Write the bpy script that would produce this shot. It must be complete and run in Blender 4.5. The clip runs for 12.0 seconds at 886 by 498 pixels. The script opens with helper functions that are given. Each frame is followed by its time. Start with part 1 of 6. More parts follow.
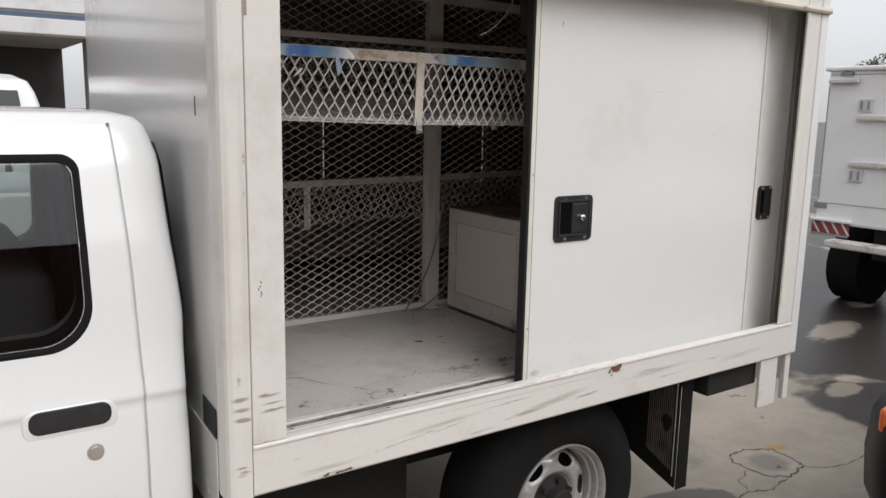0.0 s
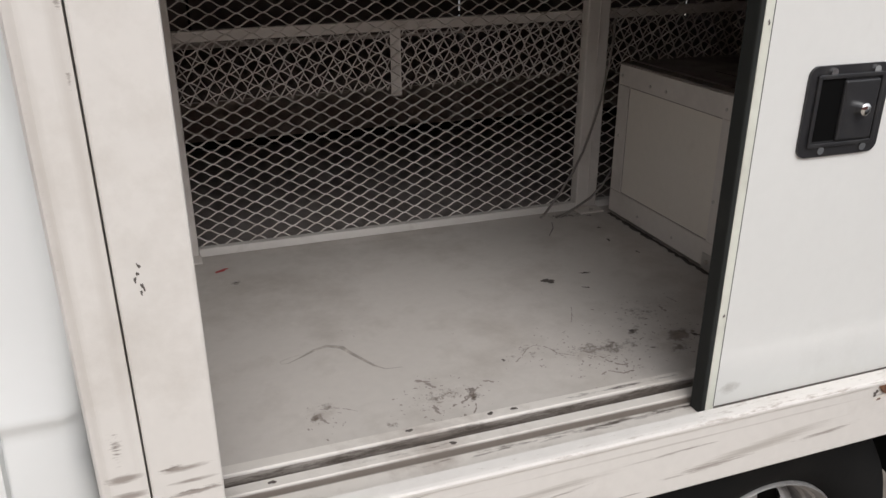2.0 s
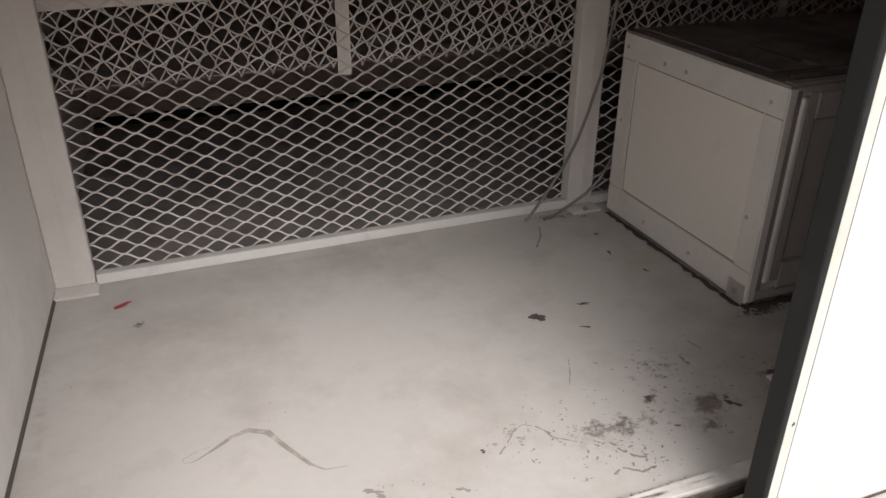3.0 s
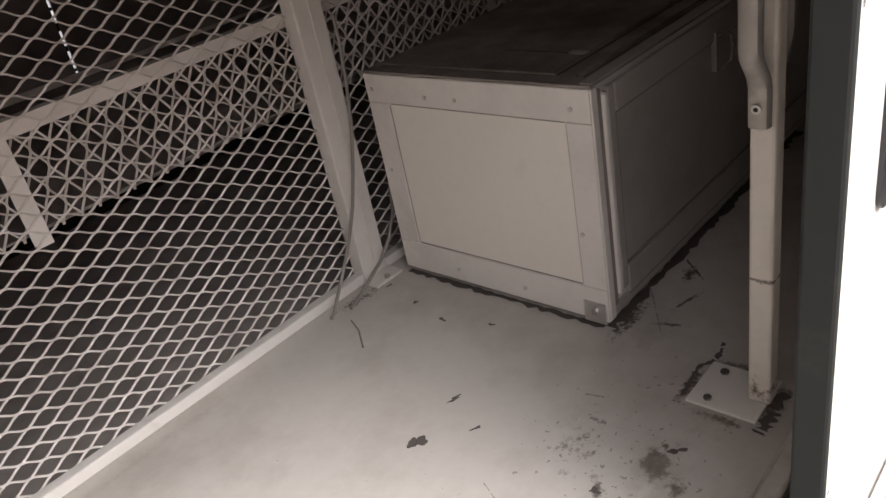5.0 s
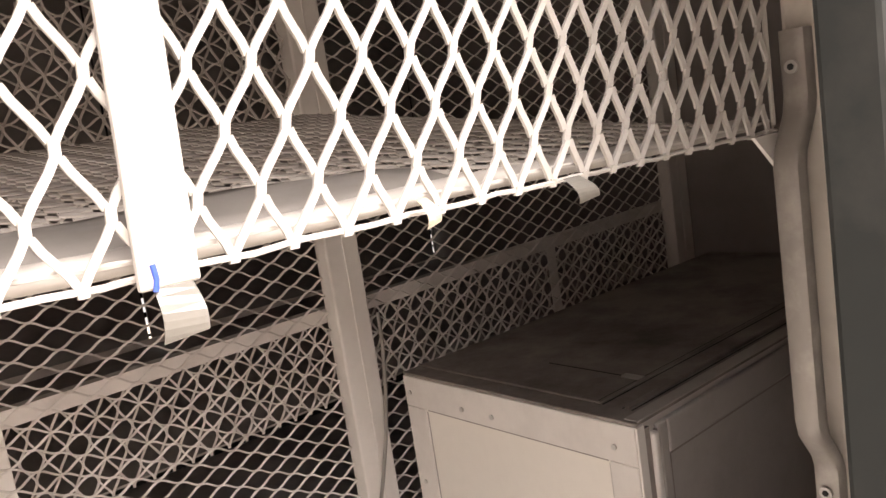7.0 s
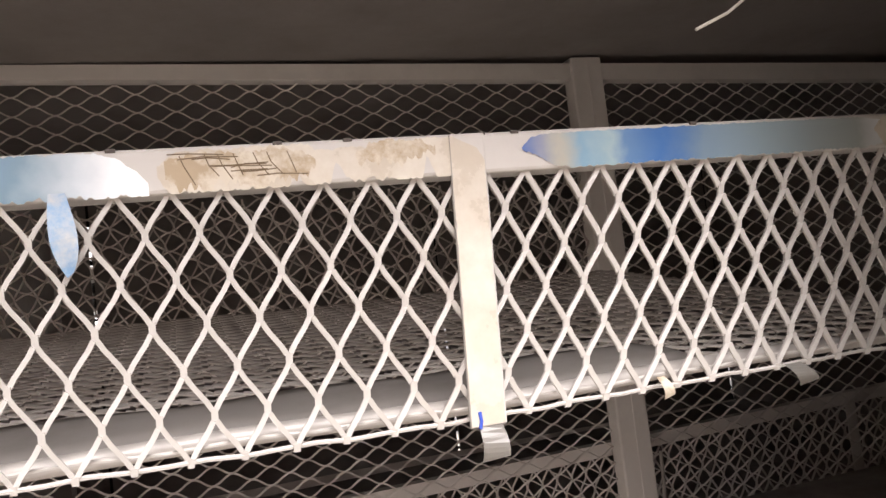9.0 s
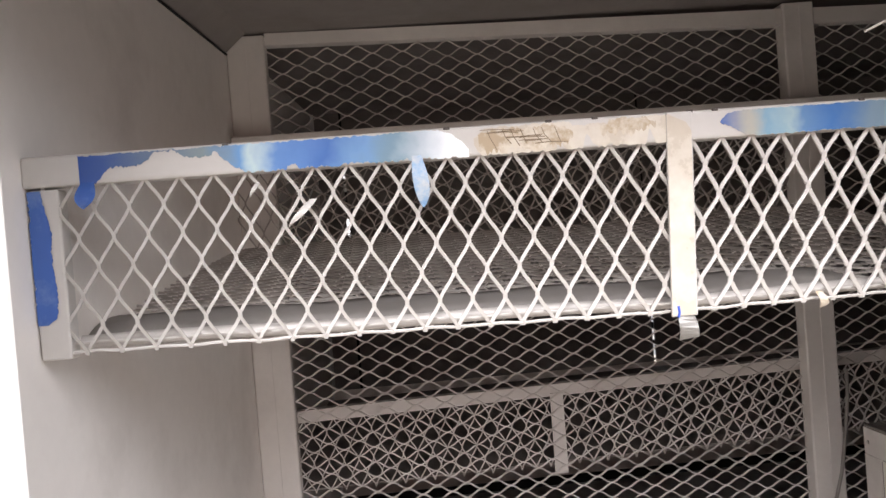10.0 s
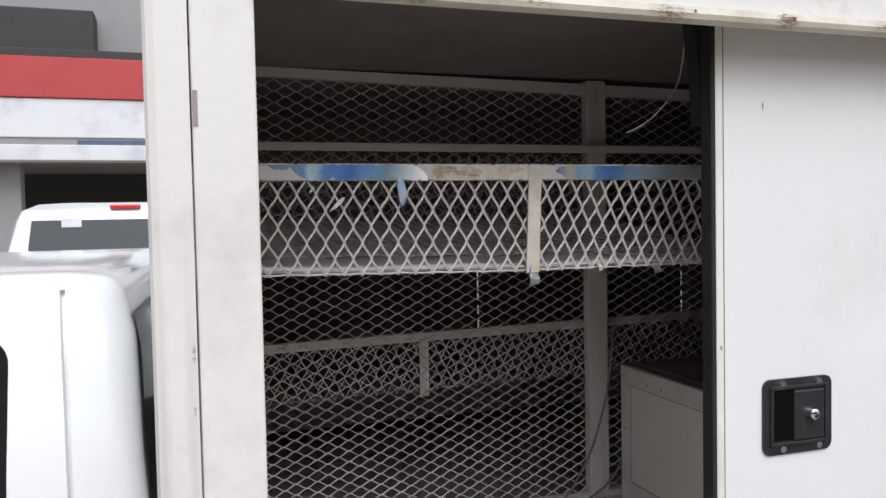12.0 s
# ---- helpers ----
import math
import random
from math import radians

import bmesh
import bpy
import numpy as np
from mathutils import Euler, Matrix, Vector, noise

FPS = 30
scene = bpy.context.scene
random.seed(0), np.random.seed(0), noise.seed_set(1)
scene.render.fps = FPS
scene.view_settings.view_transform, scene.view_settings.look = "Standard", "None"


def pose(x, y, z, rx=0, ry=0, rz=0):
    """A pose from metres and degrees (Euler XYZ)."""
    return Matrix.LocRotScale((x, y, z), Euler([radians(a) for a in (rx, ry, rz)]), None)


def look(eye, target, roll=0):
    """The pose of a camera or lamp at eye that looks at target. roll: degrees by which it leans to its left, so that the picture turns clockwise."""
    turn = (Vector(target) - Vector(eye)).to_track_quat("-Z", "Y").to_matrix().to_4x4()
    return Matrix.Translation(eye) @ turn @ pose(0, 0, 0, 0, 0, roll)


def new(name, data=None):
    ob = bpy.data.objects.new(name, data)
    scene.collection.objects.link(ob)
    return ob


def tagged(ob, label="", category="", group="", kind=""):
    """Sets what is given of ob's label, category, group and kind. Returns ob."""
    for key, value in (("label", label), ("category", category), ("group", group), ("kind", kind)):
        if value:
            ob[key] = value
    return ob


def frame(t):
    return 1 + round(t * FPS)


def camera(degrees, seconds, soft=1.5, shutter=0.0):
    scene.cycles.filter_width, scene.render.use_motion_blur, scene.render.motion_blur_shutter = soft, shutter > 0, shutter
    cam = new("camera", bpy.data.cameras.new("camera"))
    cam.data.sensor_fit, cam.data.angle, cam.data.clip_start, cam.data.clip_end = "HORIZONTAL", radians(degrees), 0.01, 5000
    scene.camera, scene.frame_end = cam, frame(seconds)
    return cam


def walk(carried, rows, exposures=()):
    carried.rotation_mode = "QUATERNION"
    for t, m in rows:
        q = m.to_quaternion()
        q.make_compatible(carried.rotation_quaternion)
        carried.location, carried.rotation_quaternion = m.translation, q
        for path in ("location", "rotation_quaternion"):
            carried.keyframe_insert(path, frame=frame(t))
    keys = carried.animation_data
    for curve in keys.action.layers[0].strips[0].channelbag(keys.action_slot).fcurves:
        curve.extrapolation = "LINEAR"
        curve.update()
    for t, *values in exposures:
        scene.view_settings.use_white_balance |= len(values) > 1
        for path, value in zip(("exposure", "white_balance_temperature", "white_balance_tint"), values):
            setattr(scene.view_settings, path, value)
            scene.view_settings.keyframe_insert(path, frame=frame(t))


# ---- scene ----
# seconds, stops, kelvin, tint
EXPOSURES = [(0.0, 0.16, 6320, 11), (1.0, 0.13, 6320, 11), (2.0, 0.25, 6350, 11), (2.5, 0.58, 6400, 12), (4.5, 1.76, 6350, 13), (5.0, 1.74, 6450, 14), (5.5, 2.06, 6450, 15), (6.0, 2.46, 6550, 17), (6.5, 2.64, 6800, 16), (7.0, 2.62, 7000, 16), (9.0, 1.72, 6600, 16), (9.5, 1.80, 6380, 16), (10.0, 1.78, 6250, 14), (10.5, 1.46, 6250, 13), (11.5, 0.78, 6050, 12), (12.0, 0.48, 5950, 11)]
cam = camera(59.17, 12.0)
# seconds, eye and target in metres, roll in degrees
PATH = [
    (0, (-0.6021, -1.4447, 1.4634), (0.5085, 0.1824, 1.1179), 1.12),
    (0.5, (-0.4981, -1.249, 1.46), (0.6022, 0.3524, 0.9859), 1.12),
    (1, (-0.3533, -1.0519, 1.4364), (0.708, 0.522, 0.807), -1.02),
    (1.5, (-0.1689, -0.8926, 1.426), (0.7269, 0.7575, 0.7369), -0.44),
    (2, (-0.005, -0.7292, 1.4223), (0.6136, 1.0102, 0.6529), -0.05),
    (2.5, (0.0733, -0.5435, 1.429), (0.6703, 1.1679, 0.5835), -1.02),
    (2.7, (0.1023, -0.4681, 1.4199), (0.7137, 1.2105, 0.5209), 0.07),
    (4.3, (0.2123, -0.1592, 1.4548), (1.2793, 1.2557, 0.5276), -6.95),
    (4.5, (0.1997, -0.1231, 1.4554), (1.3639, 1.2115, 0.5262), -6.75),
    (5, (0.1973, -0.0639, 1.4474), (1.417, 1.2067, 0.4997), -11.81),
    (5.5, (0.2649, -0.0174, 1.4247), (1.5059, 1.3085, 0.587), -13.08),
    (6, (0.328, -0.0224, 1.4168), (1.5103, 1.4724, 0.8335), -10.46),
    (6.5, (0.3484, -0.0341, 1.444), (1.5649, 1.497, 1.025), -8.70),
    (7, (0.3569, -0.0508, 1.4687), (1.6152, 1.4761, 1.1763), -8.61),
    (7.2, (0.3613, -0.0624, 1.4761), (1.6252, 1.4692, 1.2375), -8.68),
    (8.8, (0.3092, -0.1769, 1.5079), (1.0301, 1.6864, 1.6004), -6.78),
    (9, (0.2925, -0.2123, 1.5087), (0.9347, 1.6779, 1.6298), -6.78),
    (9.5, (0.2479, -0.3301, 1.5117), (0.6479, 1.6293, 1.5391), -5.92),
    (10, (0.2063, -0.4358, 1.5175), (0.3423, 1.5592, 1.4781), -4.58),
    (10.5, (0.2119, -0.5711, 1.5319), (0.1896, 1.4285, 1.4984), -2.67),
    (11, (0.2256, -0.7275, 1.5182), (0.2404, 1.2716, 1.459), -3.01),
    (11.5, (0.1193, -0.8522, 1.5202), (0.4491, 1.1186, 1.4346), -1.91),
    (12, (-0.0833, -0.9471, 1.5213), (0.5396, 0.9518, 1.4427), -1.13),
]
walk(cam, [(t, look(*p)) for t, *p in PATH], EXPOSURES)

# ---- sky and light ----
world = bpy.data.worlds.new("overcast_sky")
scene.world = world
world.use_nodes = True
wn = world.node_tree
sky = wn.nodes.new("ShaderNodeTexSky")
sky.sky_type = "NISHITA"
sky.sun_disc = False
sky.sun_elevation = radians(48)
sky.sun_rotation = radians(179)
sky.air_density, sky.dust_density, sky.ozone_density = 1.0, 4.0, 1.0
wash = wn.nodes.new("ShaderNodeHueSaturation")
wash.inputs["Saturation"].default_value = 0.18
wn.links.new(sky.outputs[0], wash.inputs["Color"])
cloud = wn.nodes.new("ShaderNodeMix")
cloud.data_type = "RGBA"
cloud.inputs[0].default_value = 0.6
cloud.inputs[7].default_value = (4.4, 4.4, 4.42, 1)
wn.links.new(wash.outputs[0], cloud.inputs[6])
wn.links.new(cloud.outputs[2], wn.nodes["Background"].inputs[0])
wn.nodes["Background"].inputs[1].default_value = 0.19
sun = new("sun", bpy.data.lights.new("sun", "SUN"))
sun.data.energy, sun.data.angle, sun.data.color = 1.0, radians(40), (1.0, 0.97, 0.93)
sun.matrix_world = look((0.1, -4.0, 4.8), (0, 0, 0))


# ---- materials ----
def material(name, base, rough=0.5, metal=0.0, dirt=None, dirt_scale=3.0, dirt_low=0.55, dirt_high=0.75, grain=0.06, grain_scale=60.0, bump=0.05, bump_scale=120.0, spec=0.5, coat=0.0):
    """A surface with fine grain, patches of dirt at a larger scale, and low relief."""
    m = bpy.data.materials.new(name)
    m.use_nodes = True
    n, l = m.node_tree.nodes, m.node_tree.links
    b = n["Principled BSDF"]
    co = n.new("ShaderNodeTexCoord")
    fine = n.new("ShaderNodeTexNoise")
    fine.inputs["Scale"].default_value, fine.inputs["Detail"].default_value = grain_scale, 4
    l.new(co.outputs["Object"], fine.inputs["Vector"])
    mix = n.new("ShaderNodeMix")
    mix.data_type, mix.blend_type = "RGBA", "MIX"
    mix.inputs[6].default_value = (*[c * (1 - grain) for c in base], 1)
    mix.inputs[7].default_value = (*[min(1, c * (1 + grain)) for c in base], 1)
    l.new(fine.outputs["Fac"], mix.inputs[0])
    out = mix.outputs[2]
    rough_out = None
    if dirt:
        big = n.new("ShaderNodeTexNoise")
        big.inputs["Scale"].default_value, big.inputs["Detail"].default_value, big.inputs["Roughness"].default_value = dirt_scale, 8, 0.65
        l.new(co.outputs["Object"], big.inputs["Vector"])
        ramp = n.new("ShaderNodeMapRange")
        ramp.inputs["From Min"].default_value, ramp.inputs["From Max"].default_value = dirt_low, dirt_high
        l.new(big.outputs["Fac"], ramp.inputs["Value"])
        over = n.new("ShaderNodeMix")
        over.data_type = "RGBA"
        over.inputs[7].default_value = (*dirt, 1)
        l.new(out, over.inputs[6])
        l.new(ramp.outputs[0], over.inputs[0])
        out = over.outputs[2]
        rr = n.new("ShaderNodeMapRange")
        rr.inputs["To Min"].default_value, rr.inputs["To Max"].default_value = rough, min(1, rough + 0.3)
        l.new(ramp.outputs[0], rr.inputs["Value"])
        rough_out = rr.outputs[0]
    l.new(out, b.inputs["Base Color"])
    b.inputs["Roughness"].default_value, b.inputs["Metallic"].default_value = rough, metal
    if rough_out:
        l.new(rough_out, b.inputs["Roughness"])
    b.inputs["Specular IOR Level"].default_value = spec
    b.inputs["Coat Weight"].default_value = coat
    b.inputs["Coat Roughness"].default_value = 0.08
    if bump:
        rel = n.new("ShaderNodeTexNoise")
        rel.inputs["Scale"].default_value, rel.inputs["Detail"].default_value = bump_scale, 3
        l.new(co.outputs["Object"], rel.inputs["Vector"])
        bn = n.new("ShaderNodeBump")
        bn.inputs["Strength"].default_value, bn.inputs["Distance"].default_value = bump, 0.002
        l.new(rel.outputs["Fac"], bn.inputs["Height"])
        l.new(bn.outputs["Normal"], b.inputs["Normal"])
    return m


def soil(m, origin, axes, spots, colour, scale=110.0, stretch=(1, 1, 1), low=0.56, width=0.30, amp=2.1):
    """Lays dirt marks on a paint: spots of (a, b, radius a, radius b, turn, strength) on a plane, broken up by noise."""
    n, l = m.node_tree.nodes, m.node_tree.links
    b = n["Principled BSDF"]
    old = b.inputs["Base Color"].links[0].from_socket
    co = n.new("ShaderNodeTexCoord")
    place = n.new("ShaderNodeVectorMath")
    place.inputs[1].default_value = origin
    l.new(co.outputs["Object"], place.inputs[0])
    wide = n.new("ShaderNodeVectorMath")
    wide.operation = "MULTIPLY"
    wide.inputs[1].default_value = stretch
    l.new(place.outputs[0], wide.inputs[0])
    noise = n.new("ShaderNodeTexNoise")
    noise.inputs["Scale"].default_value, noise.inputs["Detail"].default_value, noise.inputs["Roughness"].default_value = scale, 7, 0.75
    l.new(wide.outputs[0], noise.inputs["Vector"])
    total = None
    ia, ib = "xyz".index(axes[0]), "xyz".index(axes[1])
    for sa, sb, ra, rb, turn, strength in spots:
        centre, size = [0.0, 0.0, 0.0], [0.0, 0.0, 0.0]
        centre[ia], centre[ib], size[ia], size[ib] = sa, sb, 1 / ra, 1 / rb
        off = n.new("ShaderNodeVectorMath")
        off.operation = "SUBTRACT"
        off.inputs[1].default_value = centre
        l.new(place.outputs[0], off.inputs[0])
        way = off.outputs[0]
        if turn:
            rot = n.new("ShaderNodeVectorRotate")
            rot.rotation_type = "Z_AXIS" if axes == "xy" else "Y_AXIS"
            rot.inputs["Angle"].default_value = -turn if axes == "xy" else turn
            l.new(way, rot.inputs["Vector"])
            way = rot.outputs[0]
        sized = n.new("ShaderNodeVectorMath")
        sized.operation = "MULTIPLY"
        sized.inputs[1].default_value = size
        l.new(way, sized.inputs[0])
        far = n.new("ShaderNodeVectorMath")
        far.operation = "LENGTH"
        l.new(sized.outputs[0], far.inputs[0])
        fall = n.new("ShaderNodeMapRange")
        fall.inputs["To Min"].default_value, fall.inputs["To Max"].default_value = strength, 0.0
        l.new(far.outputs["Value"], fall.inputs["Value"])
        if total is None:
            total = fall.outputs[0]
        else:
            top = n.new("ShaderNodeMath")
            top.operation = "MAXIMUM"
            l.new(total, top.inputs[0])
            l.new(fall.outputs[0], top.inputs[1])
            total = top.outputs[0]
    rag = n.new("ShaderNodeMath")
    rag.operation = "MULTIPLY_ADD"
    rag.inputs[1].default_value, rag.inputs[2].default_value = amp, -0.5 * amp
    l.new(noise.outputs["Fac"], rag.inputs[0])
    both = n.new("ShaderNodeMath")
    l.new(total, both.inputs[0])
    l.new(rag.outputs[0], both.inputs[1])
    cut = n.new("ShaderNodeMapRange")
    cut.inputs["From Min"].default_value, cut.inputs["From Max"].default_value = low, low + width
    l.new(both.outputs[0], cut.inputs["Value"])
    over = n.new("ShaderNodeMix")
    over.data_type = "RGBA"
    over.inputs[7].default_value = (*colour, 1)
    l.new(old, over.inputs[6])
    l.new(cut.outputs[0], over.inputs[0])
    l.new(over.outputs[2], b.inputs["Base Color"])
    return m


def printed(m, origin_x, stops):
    """Gives a film its own colour along its length: stops of (x, red, green, blue)."""
    n, l = m.node_tree.nodes, m.node_tree.links
    b = n["Principled BSDF"]
    co = n.new("ShaderNodeTexCoord")
    noise = n.new("ShaderNodeTexNoise")
    noise.inputs["Scale"].default_value, noise.inputs["Detail"].default_value = 30, 5
    l.new(co.outputs["Object"], noise.inputs["Vector"])
    sep = n.new("ShaderNodeSeparateXYZ")
    l.new(co.outputs["Object"], sep.inputs[0])
    push = n.new("ShaderNodeMath")
    push.operation = "MULTIPLY_ADD"
    push.inputs[1].default_value = 0.05
    l.new(noise.outputs["Fac"], push.inputs[0])
    l.new(sep.outputs["X"], push.inputs[2])
    x0, x1 = stops[0][0], stops[-1][0]
    span = n.new("ShaderNodeMapRange")
    span.inputs["From Min"].default_value, span.inputs["From Max"].default_value = x0 - origin_x + 0.025, x1 - origin_x + 0.025
    l.new(push.outputs[0], span.inputs["Value"])
    ramp = n.new("ShaderNodeValToRGB")
    el = ramp.color_ramp.elements
    for k, (x, r, g, bl) in enumerate(stops):
        e = el[0] if k == 0 else el[1] if k == len(stops) - 1 else el.new((x - x0) / (x1 - x0))
        e.color = (r, g * 1.02, bl * 0.92, 1)
    l.new(span.outputs[0], ramp.inputs[0])
    l.new(ramp.outputs[0], b.inputs["Base Color"])
    return m


WHITE = material("white_body_paint", (0.78, 0.78, 0.76), 0.22, dirt=(0.55, 0.53, 0.49), dirt_scale=2.5, dirt_low=0.55, dirt_high=0.95, grain=0.02, bump=0.02, bump_scale=8, coat=0.4)
CAB = material("white_cab_paint", (0.80, 0.81, 0.80), 0.18, dirt=(0.62, 0.61, 0.58), dirt_scale=2.0, dirt_low=0.6, dirt_high=1.0, grain=0.01, bump=0.0, coat=0.6)
FRAME = material("scuffed_white_frame_paint", (0.74, 0.71, 0.67), 0.4, dirt=(0.40, 0.36, 0.32), dirt_scale=6, dirt_low=0.60, dirt_high=0.80, grain=0.05, bump=0.06, bump_scale=60)
INNER = material("chalky_inner_paint", (0.735, 0.695, 0.65), 0.6, dirt=(0.53, 0.49, 0.455), dirt_scale=4, dirt_low=0.5, dirt_high=0.85, grain=0.05, bump=0.05)
CEIL = material("dull_ceiling_and_shade_paint", (0.255, 0.229, 0.213), 0.6, dirt=(0.185, 0.165, 0.153), dirt_scale=3, dirt_low=0.45, dirt_high=0.8, grain=0.04, bump=0.05)
WALLP = material("white_lining_paint", (0.82, 0.78, 0.735), 0.6, dirt=(0.62, 0.575, 0.53), dirt_scale=4, dirt_low=0.5, dirt_high=0.85, grain=0.04, bump=0.05)
FLOOR = material("worn_floor_paint", (0.545, 0.508, 0.468), 0.5, dirt=(0.42, 0.382, 0.342), dirt_scale=6, dirt_low=0.46, dirt_high=0.74, grain=0.05, bump=0.15, bump_scale=40)
BOX_AT = (0.9, 0.9, 0.675)
GRIT = (0.085, 0.068, 0.056)
RAIL = material("scratched_rail_paint", (0.74, 0.71, 0.67), 0.4, dirt=(0.56, 0.52, 0.47), dirt_scale=5, dirt_low=0.52, dirt_high=0.85, grain=0.05, bump=0.06, bump_scale=60)
PILLAR = material("scuffed_pillar_paint", (0.75, 0.72, 0.68), 0.38, dirt=(0.56, 0.52, 0.47), dirt_scale=5, dirt_low=0.55, dirt_high=0.85, grain=0.04, bump=0.05, bump_scale=60)
TRACK = material("grimy_shaded_track_paint", (0.68, 0.64, 0.59), 0.42, dirt=(0.40, 0.35, 0.31), dirt_scale=9, dirt_low=0.48, dirt_high=0.75, grain=0.06, bump=0.08)
LEAF_DOOR = material("white_door_paint", (0.79, 0.79, 0.765), 0.20, dirt=(0.60, 0.58, 0.54), dirt_scale=2.0, dirt_low=0.58, dirt_high=1.0, grain=0.02, bump=0.02, bump_scale=6, coat=0.4)
CREAM = material("cream_panel_paint", (0.80, 0.755, 0.685), 0.5, dirt=(0.60, 0.54, 0.46), dirt_scale=7, dirt_low=0.58, dirt_high=0.9, grain=0.03, bump=0.05)
CLEAN = material("clean_white_truck_paint", (0.88, 0.88, 0.87), 0.3, dirt=(0.72, 0.71, 0.69), dirt_scale=1.2, dirt_low=0.55, dirt_high=0.95, grain=0.02, bump=0)
BRICKRED = material("brick_red_wall_paint", (0.20, 0.075, 0.065), 0.8, dirt=(0.13, 0.06, 0.055), dirt_scale=0.8)
MESH = material("white_mesh_paint", (0.55, 0.525, 0.49), 0.42, dirt=(0.50, 0.45, 0.40), dirt_scale=12, dirt_low=0.55, dirt_high=0.8, bump=0.1)
# Far side lining: shade above and bounce below are put into these tones.
DIM = material("shaded_far_lining", (0.23, 0.21, 0.195), 0.7, dirt=(0.15, 0.137, 0.13), dirt_scale=3, dirt_low=0.45, dirt_high=0.8)
KICK = material("bounce_lit_kick_panel", (0.62, 0.56, 0.515), 0.7, dirt=(0.47, 0.42, 0.38), dirt_scale=3, dirt_low=0.45, dirt_high=0.8)
FARFLOOR = material("darker_floor_paint", (0.36, 0.325, 0.305), 0.75, dirt=(0.22, 0.198, 0.185), dirt_scale=4, dirt_low=0.42, dirt_high=0.72, bump=0.2, bump_scale=40)
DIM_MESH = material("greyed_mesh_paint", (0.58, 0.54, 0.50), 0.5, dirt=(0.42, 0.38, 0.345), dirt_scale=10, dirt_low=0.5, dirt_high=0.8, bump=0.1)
GREY = material("grey_galvanised_sheet", (0.52, 0.50, 0.48), 0.35, 0.5, dirt=(0.40, 0.37, 0.34), dirt_scale=8, dirt_low=0.45, dirt_high=0.8)
STEEL = material("worn_steel", (0.62, 0.60, 0.57), 0.35, 0.8, dirt=(0.40, 0.36, 0.32), dirt_scale=20, dirt_low=0.5, dirt_high=0.8)
CHROME = material("chrome", (0.8, 0.8, 0.8), 0.12, 1.0, bump=0)
BLACK = material("black_plastic", (0.022, 0.022, 0.024), 0.38, dirt=(0.05, 0.048, 0.045), dirt_scale=30, dirt_low=0.5, dirt_high=0.9)
RUBBER = material("black_rubber", (0.010, 0.010, 0.010), 0.85, spec=0.15, dirt=(0.018, 0.017, 0.016), dirt_scale=9, dirt_low=0.45, dirt_high=0.8, bump=0.15)
SEAL = material("dark_green_grey_seal", (0.023, 0.025, 0.0235), 0.7, spec=0.25, dirt=(0.05, 0.049, 0.045), dirt_scale=12)
WHEEL = material("silver_wheel_paint", (0.44, 0.43, 0.42), 0.42, 0.45, dirt=(0.22, 0.20, 0.185), dirt_scale=14, dirt_low=0.5, dirt_high=0.8)
UNDER = material("dirty_black_underbody", (0.014, 0.013, 0.012), 0.85, dirt=(0.03, 0.027, 0.024), dirt_scale=6)
RUST = material("rust", (0.16, 0.075, 0.04), 0.85, dirt=(0.07, 0.04, 0.03), dirt_scale=40, bump=0.4)
GRIME = material("dark_grime", (0.10, 0.085, 0.075), 0.8, dirt=(0.05, 0.045, 0.04), dirt_scale=40, bump=0.2)
SMEAR = material("pale_grime", (0.30, 0.26, 0.235), 0.75, dirt=(0.18, 0.15, 0.135), dirt_scale=50, bump=0.2)
RED = material("red_paint", (0.40, 0.045, 0.042), 0.6, dirt=(0.30, 0.05, 0.045), dirt_scale=2, bump=0)
STRIPE = material("dull_red_reflector", (0.24, 0.045, 0.04), 0.5, bump=0)
BLUE = material("blue_film", (0.055, 0.13, 0.42), 0.35, dirt=(0.30, 0.42, 0.60), dirt_scale=9, dirt_low=0.48, dirt_high=0.72, bump=0)
FILM = printed(material("faded_blue_film", (0.05, 0.125, 0.40), 0.3, bump=0), 0.4, [(-0.05, 0.035, 0.085, 0.36), (0.06, 0.045, 0.115, 0.43), (0.088, 0.14, 0.30, 0.62), (0.103, 0.50, 0.62, 0.70), (0.122, 0.12, 0.25, 0.60), (0.16, 0.06, 0.15, 0.46), (0.19, 0.16, 0.30, 0.58), (0.215, 0.18, 0.28, 0.39), (0.28, 0.22, 0.27, 0.31)])
FILM_TWO = printed(material("streaked_blue_film", (0.05, 0.125, 0.40), 0.3, bump=0), 0.4, [(0.50, 0.045, 0.115, 0.42), (0.535, 0.06, 0.15, 0.47), (0.552, 0.20, 0.34, 0.50), (0.566, 0.33, 0.44, 0.52), (0.578, 0.12, 0.23, 0.46), (0.61, 0.06, 0.16, 0.44), (0.64, 0.20, 0.28, 0.40), (0.70, 0.26, 0.33, 0.40), (0.78, 0.34, 0.36, 0.37), (0.84, 0.42, 0.40, 0.37)])
INK = material("blue_ink", (0.05, 0.11, 0.55), 0.4, bump=0)
PALEBLUE = material("pale_blue_film", (0.20, 0.34, 0.52), 0.35, dirt=(0.48, 0.50, 0.50), dirt_scale=45, dirt_low=0.42, dirt_high=0.6, bump=0)
GLUE = material("old_brown_glue", (0.42, 0.33, 0.22), 0.6, dirt=(0.62, 0.56, 0.46), dirt_scale=45, dirt_low=0.42, dirt_high=0.56, bump=0.3)
TAPE = material("clear_brown_tape", (0.56, 0.50, 0.41), 0.22, dirt=(0.68, 0.64, 0.56), dirt_scale=25, dirt_low=0.4, dirt_high=0.7)
